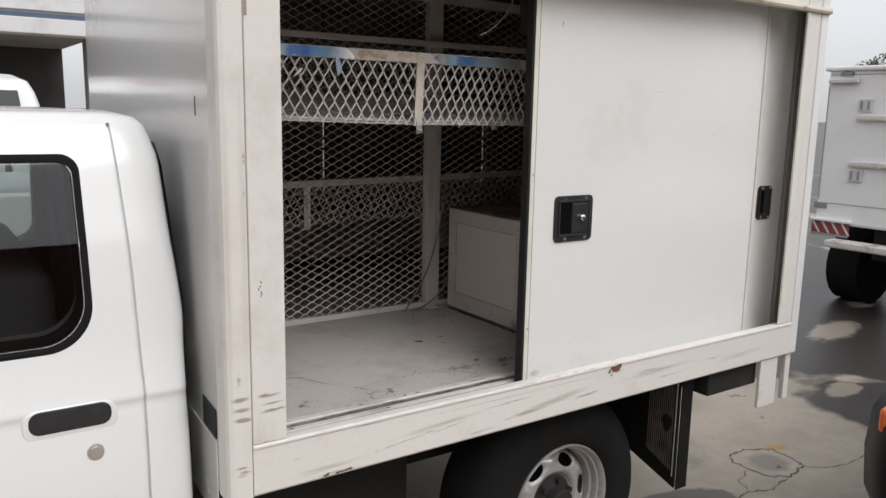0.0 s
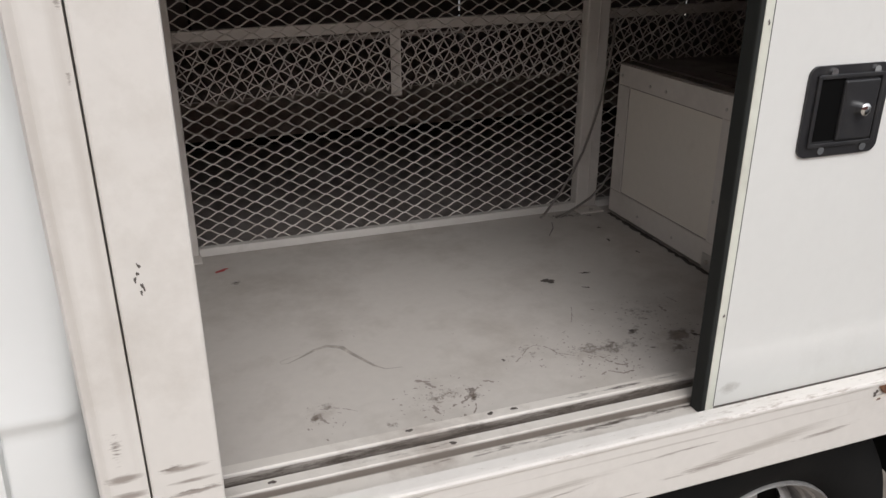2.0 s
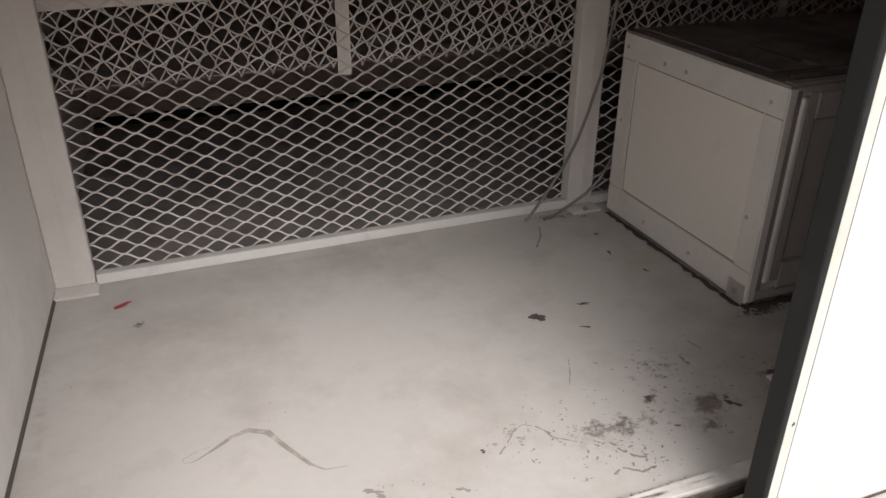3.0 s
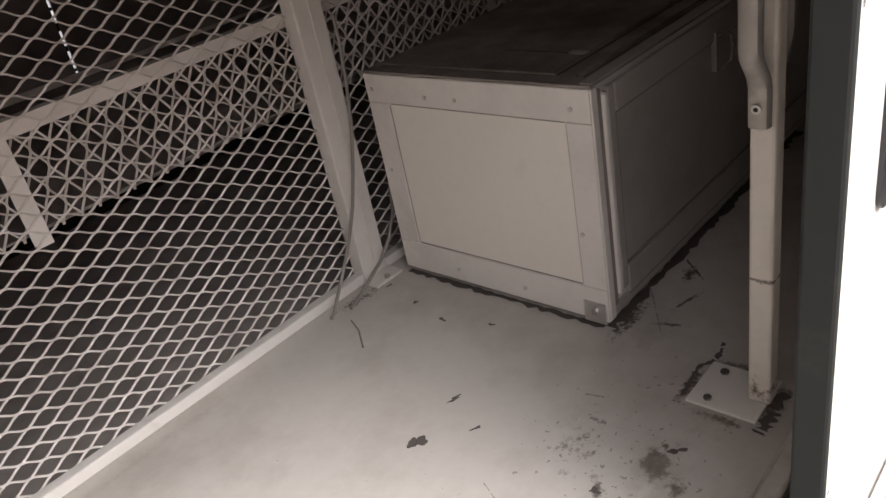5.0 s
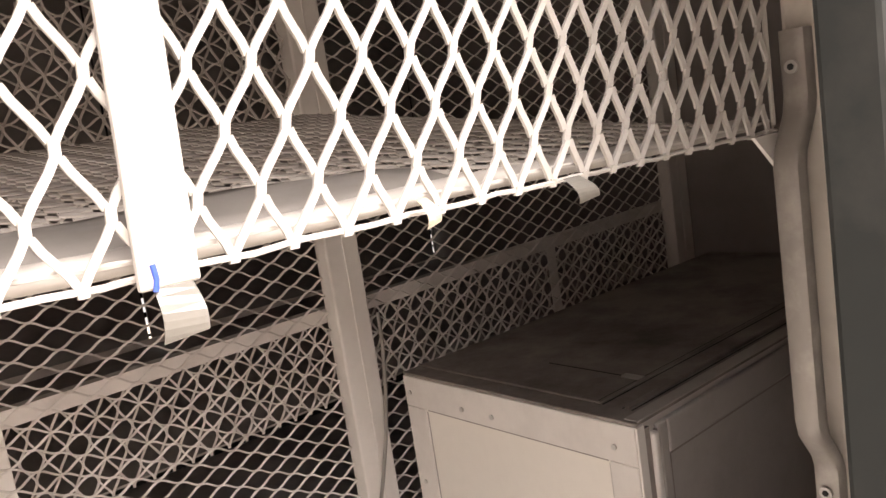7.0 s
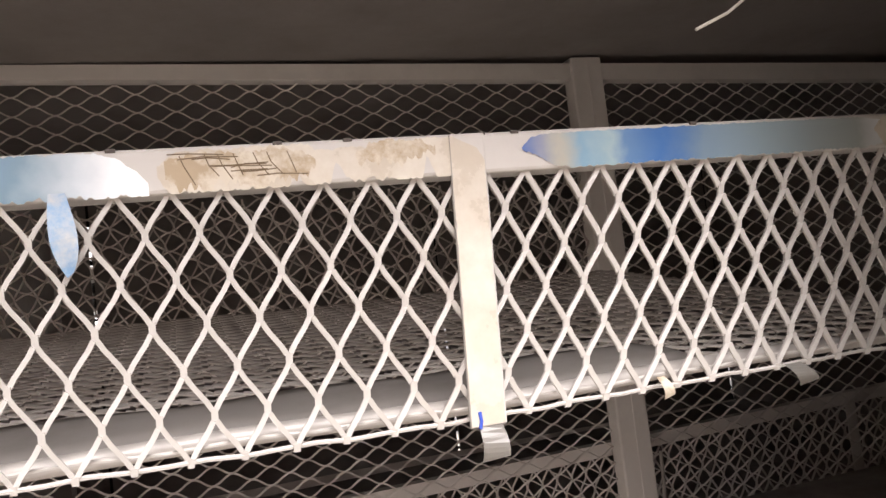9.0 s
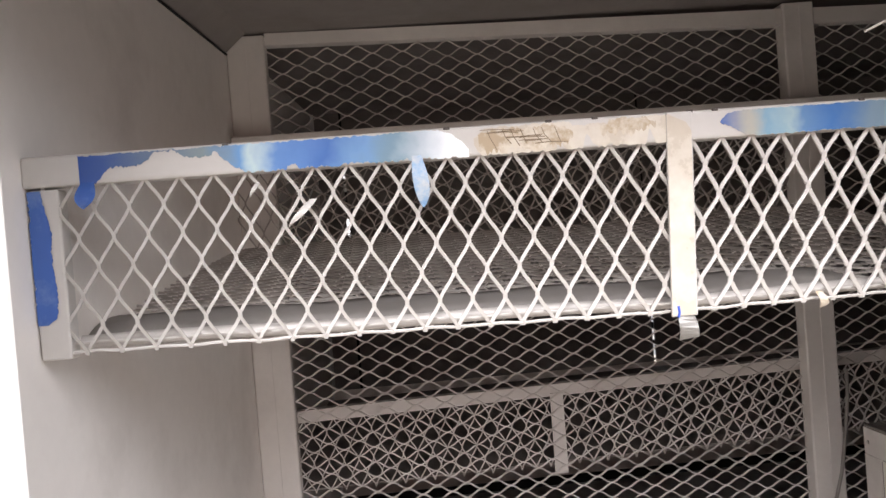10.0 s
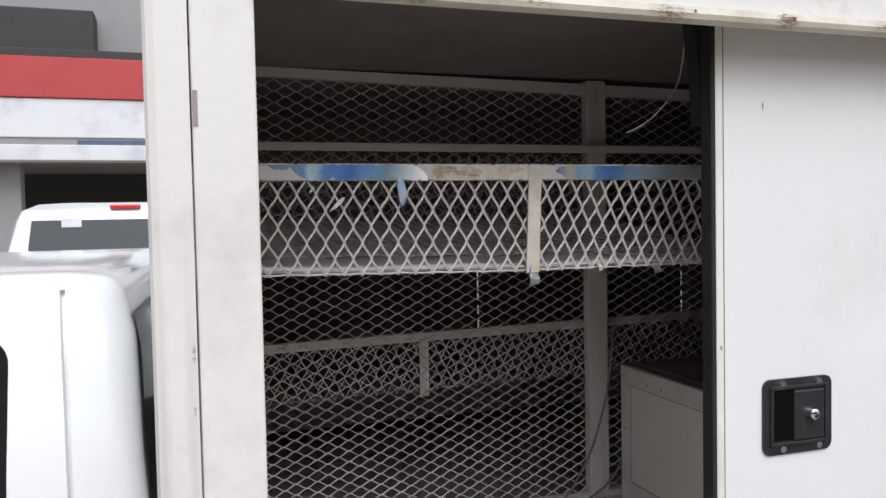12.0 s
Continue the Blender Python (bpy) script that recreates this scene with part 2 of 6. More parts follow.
GLASS = material("dark_tinted_glass", (0.03, 0.034, 0.034), 0.06, bump=0, spec=0.7)
CARPAINT = material("black_car_paint", (0.010, 0.010, 0.011), 0.45, bump=0, spec=0.3)
ORANGE = material("orange_lamp_lens", (0.75, 0.16, 0.04), 0.15, bump=0)
LAMPRED = material("red_lamp_lens", (0.50, 0.02, 0.02), 0.15, bump=0)
BAND = material("weathered_white_fascia", (0.66, 0.65, 0.65), 0.7, dirt=(0.46, 0.46, 0.48), dirt_scale=2, dirt_low=0.5, dirt_high=0.75, bump=0)
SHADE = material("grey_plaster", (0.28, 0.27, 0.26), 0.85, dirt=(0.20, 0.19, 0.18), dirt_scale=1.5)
DARKWALL = material("dark_garage_wall", (0.05, 0.047, 0.045), 0.9, dirt=(0.035, 0.03, 0.03), dirt_scale=1.0)
BARK = material("bark", (0.09, 0.07, 0.05), 0.9, bump=0.3)
LEAF = material("leaves", (0.06, 0.085, 0.035), 0.6, grain=0.3, grain_scale=3, bump=0)
HANDLE = material("grey_handle_paint", (0.31, 0.285, 0.26), 0.32, 0.3, dirt=(0.50, 0.47, 0.43), dirt_scale=18, dirt_low=0.5, dirt_high=0.75)
SIDE = material("dull_grey_chest_paint", (0.46, 0.43, 0.40), 0.42, 0.1, dirt=(0.34, 0.31, 0.28), dirt_scale=6, dirt_low=0.48, dirt_high=0.85)
LID = material("dusty_grey_lid_paint", (0.31, 0.275, 0.245), 0.4, 0.1, dirt=(0.115, 0.098, 0.086), dirt_scale=4.5, dirt_low=0.42, dirt_high=0.66, grain=0.12, grain_scale=90)
POSTP = material("chalky_post_paint", (0.70, 0.65, 0.58), 0.5, dirt=(0.50, 0.45, 0.40), dirt_scale=9, dirt_low=0.5, dirt_high=0.8, bump=0.06)
# Darker copy of the mesh paint, with the basket's inner shade in its colour.
SHADY_MESH = material("shaded_mesh_paint", (0.39, 0.36, 0.33), 0.6, dirt=(0.27, 0.245, 0.22), dirt_scale=10, dirt_low=0.45, dirt_high=0.75, bump=0.1)
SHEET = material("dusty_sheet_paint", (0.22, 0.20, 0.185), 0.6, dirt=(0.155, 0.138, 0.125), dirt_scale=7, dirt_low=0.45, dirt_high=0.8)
GUTTER = material("stained_gutter_paint", (0.64, 0.59, 0.49), 0.45, dirt=(0.44, 0.37, 0.28), dirt_scale=9, dirt_low=0.45, dirt_high=0.75, bump=0.1)
SCRATCH = material("grey_floor_scratch", (0.31, 0.28, 0.25), 0.6, dirt=(0.52, 0.47, 0.42), dirt_scale=60, dirt_low=0.45, dirt_high=0.65)
FARSHEET = material("dull_shelf_sheet", (0.30, 0.265, 0.24), 0.6, dirt=(0.20, 0.175, 0.155), dirt_scale=5, dirt_low=0.42, dirt_high=0.75)
SCREEN = material("scuffed_screen_paint", (0.70, 0.66, 0.615), 0.45, dirt=(0.42, 0.38, 0.34), dirt_scale=12, dirt_low=0.5, dirt_high=0.8, bump=0.1)
RUSTY = material("rusting_bumper_paint", (0.66, 0.64, 0.61), 0.5, dirt=(0.22, 0.14, 0.09), dirt_scale=5, dirt_low=0.52, dirt_high=0.66)
SIGNBLUE = material("faded_dark_blue_paint", (0.07, 0.10, 0.15), 0.6, dirt=(0.20, 0.22, 0.25), dirt_scale=6)
SMUDGE = material("faint_grey_smudge", (0.58, 0.57, 0.54), 0.5, dirt=(0.70, 0.69, 0.67), dirt_scale=60)
TRIM = material("dark_grey_cab_trim", (0.10, 0.105, 0.105), 0.7, dirt=(0.07, 0.07, 0.07), dirt_scale=5)
SEATCLOTH = material("dark_seat_cloth", (0.05, 0.05, 0.055), 0.9, grain=0.3, grain_scale=200)
TINTED = material("tinted_window_glass", (0.5, 0.53, 0.52), 0.02, bump=0)
tn = TINTED.node_tree
for node in [n for n in tn.nodes if n.type != "OUTPUT_MATERIAL"]:
    tn.nodes.remove(node)
clear, gloss, edge, pane_mix = tn.nodes.new("ShaderNodeBsdfTransparent"), tn.nodes.new("ShaderNodeBsdfGlossy"), tn.nodes.new("ShaderNodeFresnel"), tn.nodes.new("ShaderNodeMixShader")
clear.inputs[0].default_value = (0.62, 0.66, 0.65, 1)
gloss.inputs["Roughness"].default_value = 0.03
edge.inputs["IOR"].default_value = 1.6
tn.links.new(edge.outputs[0], pane_mix.inputs[0])
tn.links.new(clear.outputs[0], pane_mix.inputs[1])
tn.links.new(gloss.outputs[0], pane_mix.inputs[2])
tn.links.new(pane_mix.outputs[0], next(n for n in tn.nodes if n.type == "OUTPUT_MATERIAL").inputs[0])
RIB = material("dusty_grey_rib", (0.13, 0.115, 0.10), 0.6, dirt=(0.045, 0.04, 0.037), dirt_scale=14, dirt_low=0.4, dirt_high=0.7)
VOID = material("recess_shade", (0.005, 0.005, 0.005), 0.9, spec=0.05, bump=0)
CREASE = material("brown_crease", (0.20, 0.145, 0.09), 0.6, bump=0)
PLASTIC = material("cloudy_plastic", (0.20, 0.19, 0.17), 0.25, dirt=(0.30, 0.285, 0.26), dirt_scale=30)
CABLE = material("grey_cable", (0.25, 0.23, 0.21), 0.5, bump=0)
TINT = material("greenish_edge_paint", (0.74, 0.745, 0.66), 0.45, dirt=(0.55, 0.54, 0.47), dirt_scale=6, dirt_low=0.5, dirt_high=0.8)
PALECABLE = material("pale_cable", (0.62, 0.58, 0.53), 0.45, bump=0)


# ---- building blocks ----
def box(bm, x0, x1, y0, y1, z0, z1, bevel=0.0, seg=2):
    """Adds a block, with rounded edges where asked for."""
    made = bmesh.ops.create_cube(bm, size=1.0)["verts"]
    for v in made:
        v.co = Vector((x0 + (v.co.x + 0.5) * (x1 - x0), y0 + (v.co.y + 0.5) * (y1 - y0), z0 + (v.co.z + 0.5) * (z1 - z0)))
    if bevel:
        edges = {e for v in made for e in v.link_edges}
        bmesh.ops.bevel(bm, geom=list(edges), offset=bevel, segments=seg, profile=0.5, affect="EDGES")
    return made


def tube(bm, points, r, sides=8):
    """Adds a round bar or cable along points."""
    rings = []
    pts = [Vector(p) for p in points]
    for i, p in enumerate(pts):
        way = (pts[min(i + 1, len(pts) - 1)] - pts[max(i - 1, 0)]).normalized()
        side = way.cross(Vector((0.31, 0.17, 0.93))).normalized()
        up = way.cross(side)
        rings.append([bm.verts.new(p + r * (math.cos(a) * side + math.sin(a) * up)) for a in [2 * math.pi * k / sides for k in range(sides)]])
    for a, b in zip(rings, rings[1:]):
        for k in range(sides):
            bm.faces.new((a[k], a[(k + 1) % sides], b[(k + 1) % sides], b[k]))
    bm.faces.new(rings[0][::-1])
    bm.faces.new(rings[-1])


def sweep(bm, profile, place_a, place_b):
    """Joins one closed outline at two stations into a solid bar; each station maps (u, v) to a point."""
    a = [bm.verts.new(place_a(u, v)) for u, v in profile]
    b = [bm.verts.new(place_b(u, v)) for u, v in profile]
    n = len(profile)
    for k in range(n):
        bm.faces.new((a[k], a[(k + 1) % n], b[(k + 1) % n], b[k]))
    bm.faces.new(a[::-1])
    bm.faces.new(b)


def lathe(bm, profile, centre, sides=48):
    """Turns (radius, y) pairs round an axle along y."""
    rings = []
    for r, y in profile:
        rings.append([bm.verts.new((centre[0] + r * math.cos(2 * math.pi * k / sides), centre[1] + y, centre[2] + r * math.sin(2 * math.pi * k / sides))) for k in range(sides)])
    for a, b in zip(rings, rings[1:]):
        for k in range(sides):
            bm.faces.new((a[k], a[(k + 1) % sides], b[(k + 1) % sides], b[k]))
    return rings


def disc(bm, centre, r, axis, depth, sides=16):
    """Adds a short round plug whose axis is x, y or z."""
    d = Vector((0, 0, 0))
    d["xyz".index(axis)] = depth / 2
    tube(bm, [Vector(centre) - d, Vector(centre) + d], r, sides)


def root(name, at, label, category, group="", kind=""):
    ob = new(name)
    ob.location = at
    return tagged(ob, label, category, group, kind)


def base_of(ob):
    while ob.parent:
        ob = ob.parent
    return ob.location


def part(name, bm, mat, parent, label="", smooth=False):
    """Links a bmesh, built in world metres, as one mesh under a thing or a part."""
    bmesh.ops.recalc_face_normals(bm, faces=bm.faces)
    data = bpy.data.meshes.new(name)
    bm.to_mesh(data)
    bm.free()
    data.transform(Matrix.Translation(-Vector(base_of(parent))))
    data.materials.append(mat)
    if smooth:
        data.shade_smooth()
        data.set_sharp_from_angle(angle=radians(40))
    ob = new(name, data)
    ob.parent = parent
    return tagged(ob, label)


def block(name, parent, mat, dims, bevel=0.002, label=""):
    bm = bmesh.new()
    box(bm, *dims, bevel=bevel)
    return part(name, bm, mat, parent, label)


def single(name, bm, mat, label, category, group="", kind="", smooth=False):
    bmesh.ops.recalc_face_normals(bm, faces=bm.faces)
    data = bpy.data.meshes.new(name)
    bm.to_mesh(data)
    bm.free()
    data.materials.append(mat)
    if smooth:
        data.shade_smooth()
        data.set_sharp_from_angle(angle=radians(40))
    return tagged(new(name, data), label, category, group, kind)


def blob(bm, centre, ru, rv, place, seed, lift=0.0, points=18, rough=0.35):
    """A flat ragged patch; place maps (u, v) in metres onto the surface."""
    rnd = random.Random(seed)
    ph = [rnd.uniform(0, 6.28) for _ in range(4)]
    ring = []
    for k in range(points):
        a = 2 * math.pi * k / points
        s = 1 + rough * (0.5 * math.sin(2 * a + ph[0]) + 0.35 * math.sin(3 * a + ph[1]) + 0.3 * math.sin(5 * a + ph[2])) + rnd.uniform(-0.15, 0.15) * rough
        ring.append(bm.verts.new(place(centre[0] + ru * s * math.cos(a), centre[1] + rv * s * math.sin(a))))
    bm.faces.new(ring)


LONG, SHORT = 0.053, 0.0268          # one diamond of the expanded metal


def expanded(u0, u1, v0, v1, place, long_along_u, strand=0.00115, thick=0.0009, phase=0.0, size=None):
    """Expanded metal between u0..u1 and v0..v1: slim twisted strands that meet in knuckles. place maps (u, v, depth) to a point."""
    long, short = size or (LONG, SHORT)
    a, b = (long / 2, short / 2) if long_along_u else (short / 2, long / 2)
    verts, faces = [], []
    k = 0.14

    def bar(p, q, w, d0, d1, bow=0.0):
        (pu, pv), (qu, qv) = p, q
        stops = [(0.0, 0.0), (1.0, 1.0)]
        if bow:
            # strands leave a knuckle along the long way of the diamond and swing across in their middle
            stops = [(0.0, 0.0), (0.25, 0.25 - bow), (0.75, 0.75 + bow), (1.0, 1.0)]
        line = []
        for e, f in stops:
            e, f = (e, f) if long_along_u else (f, e)
            line.append((pu + (qu - pu) * e, pv + (qv - pv) * f))
        s = len(verts)
        for k, (cu, cv) in enumerate(line):
            (au, av), (bu, bv) = line[max(k - 1, 0)], line[min(k + 1, len(line) - 1)]
            n = math.hypot(bu - au, bv - av)
            ou, ov = -(bv - av) / n * w, (bu - au) / n * w
            dd = d0 + (d1 - d0) * k / (len(line) - 1)
            for (sg, dt) in ((1, thick), (1, -thick), (-1, -thick), (-1, thick)):
                verts.append(place(cu + sg * ou, cv + sg * ov, dd + dt + sg * 0.0006))
        for k in range(len(line) - 1):
            for f in range(4):
                faces.append((s + 4 * k + f, s + 4 * k + (f + 1) % 4, s + 4 * k + 4 + (f + 1) % 4, s + 4 * k + 4 + f))
        e = s + 4 * len(line) - 4
        faces.extend([(s + 3, s + 2, s + 1, s), (e, e + 1, e + 2, e + 3)])

    nu, nv = int((u1 - u0) / a) + 2, int((v1 - v0) / b) + 2
    for i in range(nu):
        for j in range(nv):
            if (i + j) % 2:
                continue
            cu, cv = u0 + i * a + phase, v0 + j * b
            if cu > u1 + 1e-6 or cv > v1 + 1e-6:
                continue
            if long_along_u:
                bar((cu - k * a, cv), (cu + k * a, cv), strand * 1.25, 0.0007, -0.0007)
            else:
                bar((cu, cv - (k * b if j else 0.0012)), (cu, cv + k * b), strand * 1.25, 0.0007, -0.0007)
            for sg in (1, -1):
                if long_along_u:
                    p, q = (cu + k * a * 0.8, cv + sg * strand * 0.6), (cu + a - k * a * 0.8, cv + sg * (b - strand * 0.6))
                else:
                    p, q = (cu + sg * strand * 0.6, cv + k * b * 0.8), (cu + sg * (a - strand * 0.6), cv + b - k * b * 0.8)
                if u0 - 1e-4 <= q[0] <= u1 + 1e-4 and v0 - 1e-4 <= q[1] <= v1 + 1e-4:
                    bar(p, q, strand, 0.0009, -0.0009, 0.055 if long_along_u else 0.03)
    return verts, faces


def mesh_panel(name, parent, mat, verts, faces, label=""):
    data = bpy.data.meshes.new(name)
    at = Vector(base_of(parent))
    data.from_pydata([tuple(Vector(v) - at) for v in verts], [], faces)
    data.materials.append(mat)
    ob = new(name, data)
    ob.parent = parent
    return tagged(ob, label)

# ---- ground ----
def ground_sheet():
    bm = bmesh.new()
    bmesh.ops.create_grid(bm, x_segments=2, y_segments=2, size=400)
    g = single("ground", bm, GROUND, "wet stained concrete yard with patches and cracks", "ground", kind="structure")
    return g


def ground_material():
    m = material("wet_yard_concrete", (0.37, 0.325, 0.268), 0.8, dirt=(0.255, 0.224, 0.186), dirt_scale=1.6, dirt_low=0.45, dirt_high=0.7, grain=0.12, grain_scale=25, bump=0.3, bump_scale=30)
    n, l = m.node_tree.nodes, m.node_tree.links
    b = n["Principled BSDF"]
    old = b.inputs["Base Color"].links[0].from_socket
    co = n.new("ShaderNodeTexCoord")
    wet = n.new("ShaderNodeTexNoise")
    wet.inputs["Scale"].default_value, wet.inputs["Detail"].default_value, wet.inputs["Distortion"].default_value = 1.1, 7, 0.6
    shift = n.new("ShaderNodeVectorMath")
    shift.operation = "ADD"
    shift.inputs[1].default_value = WET_SHIFT
    l.new(co.outputs["Object"], shift.inputs[0])
    l.new(shift.outputs[0], wet.inputs["Vector"])
    # the yard is wetter towards the road
    sep = n.new("ShaderNodeSeparateXYZ")
    l.new(co.outputs["Object"], sep.inputs[0])
    slope = n.new("ShaderNodeMapRange")
    slope.inputs["From Min"].default_value, slope.inputs["From Max"].default_value = 2.75, 3.25
    slope.inputs["To Min"].default_value, slope.inputs["To Max"].default_value = -0.22, 0.11
    l.new(sep.outputs["X"], slope.inputs["Value"])
    add = n.new("ShaderNodeMath")
    l.new(wet.outputs["Fac"], add.inputs[0])
    l.new(slope.outputs[0], add.inputs[1])
    cut = n.new("ShaderNodeMapRange")
    cut.inputs["From Min"].default_value, cut.inputs["From Max"].default_value = 0.47, 0.52
    l.new(add.outputs[0], cut.inputs["Value"])
    over = n.new("ShaderNodeMix")
    over.data_type = "RGBA"
    over.inputs[7].default_value = (0.034, 0.029, 0.026, 1)
    l.new(old, over.inputs[6])
    l.new(cut.outputs[0], over.inputs[0])
    l.new(over.outputs[2], b.inputs["Base Color"])
    rr = n.new("ShaderNodeMapRange")
    rr.inputs["To Min"].default_value, rr.inputs["To Max"].default_value = 0.8, 0.42
    l.new(cut.outputs[0], rr.inputs["Value"])
    l.new(rr.outputs[0], b.inputs["Roughness"])
    return m


WET_SHIFT = (3.1, 0.4, 0.0)
GROUND = ground_material()
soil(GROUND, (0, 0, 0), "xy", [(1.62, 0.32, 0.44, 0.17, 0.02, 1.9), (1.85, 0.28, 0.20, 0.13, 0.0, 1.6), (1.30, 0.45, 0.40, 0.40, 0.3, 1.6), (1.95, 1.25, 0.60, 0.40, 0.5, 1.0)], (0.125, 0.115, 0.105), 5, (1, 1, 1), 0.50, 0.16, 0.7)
soil(GROUND, (0, 0, 0), "xy", [(2.36, 0.37, 0.15, 0.14, 0.2, 1.5), (2.10, 0.55, 0.25, 0.15, 0.4, 0.8)], (0.225, 0.205, 0.180), 18, (1, 1, 1), 0.45, 0.35, 0.8)
soil(GROUND, (0, 0, 0), "xy", [(2.54, 0.44, 0.13, 0.060, -0.6, 1.2), (2.46, 0.47, 0.07, 0.03, -0.3, 1.0), (2.62, 0.27, 0.05, 0.02, 0.3, 0.7)], (0.36, 0.235, 0.095), 30)
soil(GROUND, (0, 0, 0), "xy", [(3.55, 0.70, 0.30, 0.14, 0.2, 1.2), (4.70, 1.40, 0.60, 0.22, 0.2, 1.2), (4.15, 0.45, 0.35, 0.12, 0.1, 1.0), (3.45, 1.45, 0.25, 0.12, 0.5, 1.0)], (0.27, 0.235, 0.19), 7, (1, 1, 1), 0.45, 0.2, 1.1)
soil(GROUND, (0, 0, 0), "xy", [(2.355, 0.315, 0.035, 0.022, 0.9, 1.2), (2.46, 0.285, 0.025, 0.018, 0.3, 1.0), (2.10, 0.60, 0.05, 0.02, 0.4, 0.8), (2.95, 0.95, 0.16, 0.05, -0.4, 0.8), (2.80, 0.70, 0.08, 0.03, 0.8, 0.8)], (0.085, 0.07, 0.06), 30)
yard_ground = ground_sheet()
CRACK = material("crack_shadow", (0.115, 0.095, 0.08), 0.95)


def crack(points, w, seed):
    """A ragged crack in the concrete along points."""
    rnd = random.Random(seed)
    bm = bmesh.new()
    prev = None
    for (xa, ya), (xb, yb) in zip(points, points[1:]):
        m = max(3, int(math.hypot(xb - xa, yb - ya) / 0.02))
        q = math.hypot(xb - xa, yb - ya)
        ox, oy = -(yb - ya) / q, (xb - xa) / q
        for k in range(m):
            s = k / m
            j = rnd.uniform(-0.008, 0.008)
            x, y, h = xa + (xb - xa) * s + ox * j, ya + (yb - ya) * s + oy * j, w * rnd.uniform(0.3, 1.0)
            cur = (bm.verts.new((x + ox * h, y + oy * h, 0.001)), bm.verts.new((x - ox * h, y - oy * h, 0.001)))
            if prev:
                bm.faces.new((prev[0], cur[0], cur[1], prev[1]))
            prev = cur
    return part("crack", bm, CRACK, yard_ground)


loop = [(2.265, 0.500), (2.375, 0.505), (2.495, 0.444), (2.490, 0.340), (2.455, 0.270), (2.318, 0.240), (2.238, 0.284), (2.228, 0.372), (2.228, 0.445), (2.265, 0.500)]
crack(loop, 0.0075, 1)
crack([(2.455, 0.270), (2.502, 0.212), (2.604, 0.178), (2.925, 0.180), (3.175, 0.060)], 0.0040, 2)
crack([(1.380, 0.166), (1.551, 0.178), (1.681, 0.186), (1.757, 0.196), (1.828, 0.212), (2.047, 0.246), (2.154, 0.211), (2.318, 0.240)], 0.0055, 3)
crack([(2.047, 0.246), (2.100, 0.330), (2.228, 0.372)], 0.0030, 4)

# ---- the truck's box body ----
X_FRONT, X_REAR, Y_FAR = -0.125, 1.915, 1.86


def front_at(y):
    """The box's front wall runs slightly towards the rear on its far side."""
    return X_FRONT + 0.062 * (y - 0.06)


def slab(name, parent, mat, plan, z0, z1, label="", smooth=False):
    """A flat sheet with the given outline in plan."""
    bm = bmesh.new()
    sweep(bm, plan, lambda u, v: (u, v, z0), lambda u, v: (u, v, z1))
    return part(name, bm, mat, parent, label, smooth)


Z_RAIL, Z_SILL, Z_FLOOR, Z_HEAD, Z_CEIL, Z_ROOF = 0.675, 0.788, 0.745, 1.796, 1.895, 1.95
body = root("truck_box", (0.9, 0.9, Z_RAIL), "white painted steel service box with one sliding door open", "truck box")

# floor, with the sliding door's tracks in front
soil(FLOOR, BOX_AT, "xy", [(0.8, 0.285, 0.048, 0.0312, 0.5, 1.368), (0.78, 0.25, 0.06, 0.03, 0.2, 0.92), (0.66, 0.29, 0.156, 0.054, -0.1, 0.8192), (0.735, 0.325, 0.042, 0.0168, 0.6, 1.032), (0.78, 0.38, 0.12, 0.072, 0.3, 0.696), (0.385, 0.232, 0.0192, 0.0456, -0.4, 1.032), (0.33, 0.24, 0.096, 0.06, 0.2, 0.6624), (0.145, 0.252, 0.036, 0.0132, 0.6, 1.144), (0.16, 0.275, 0.042, 0.036, 0.6, 0.7296), (0.52, 0.33, 0.084, 0.06, 0.4, 0.64), (0.245, 0.195, 0.036, 0.024, -0.5, 0.752), (0.96, 0.207, 0.09, 0.0264, 0, 1.144), (1.015, 0.26, 0.0192, 0.084, 0, 0.976)], (0.17, 0.14, 0.12), 62)
soil(FLOOR, BOX_AT, "xy", [(0.802, 0.285, 0.036, 0.022, 0.5, 1.3), (0.835, 0.290, 0.014, 0.010, 0.4, 1.1), (0.385, 0.222, 0.008, 0.016, -0.4, 1.0), (0.146, 0.250, 0.020, 0.006, 0.6, 1.1), (0.735, 0.262, 0.020, 0.006, -0.3, 0.95)], (0.095, 0.07, 0.055), 80)
soil(FLOOR, BOX_AT, "xy", [(0.95, 0.313, 0.084, 0.018, 0, 1.088), (0.908, 0.255, 0.0168, 0.072, 0, 1.032), (1.06, 0.4, 0.0096, 0.066, 0.3, 0.976), (1.13, 0.4, 0.06, 0.0084, -0.3, 1.088), (1.2, 0.43, 0.048, 0.024, 0.2, 1.088), (1.05, 0.455, 0.12, 0.03, 0, 0.976), (0.9, 0.905, 0.12, 0.03, -0.1, 0.864), (0.4, 0.178, 0.66, 0.0072, 0, 0.8864), (0.08, 0.775, 0.036, 0.0216, 0.4, 0.7744)], GRIT, 140)
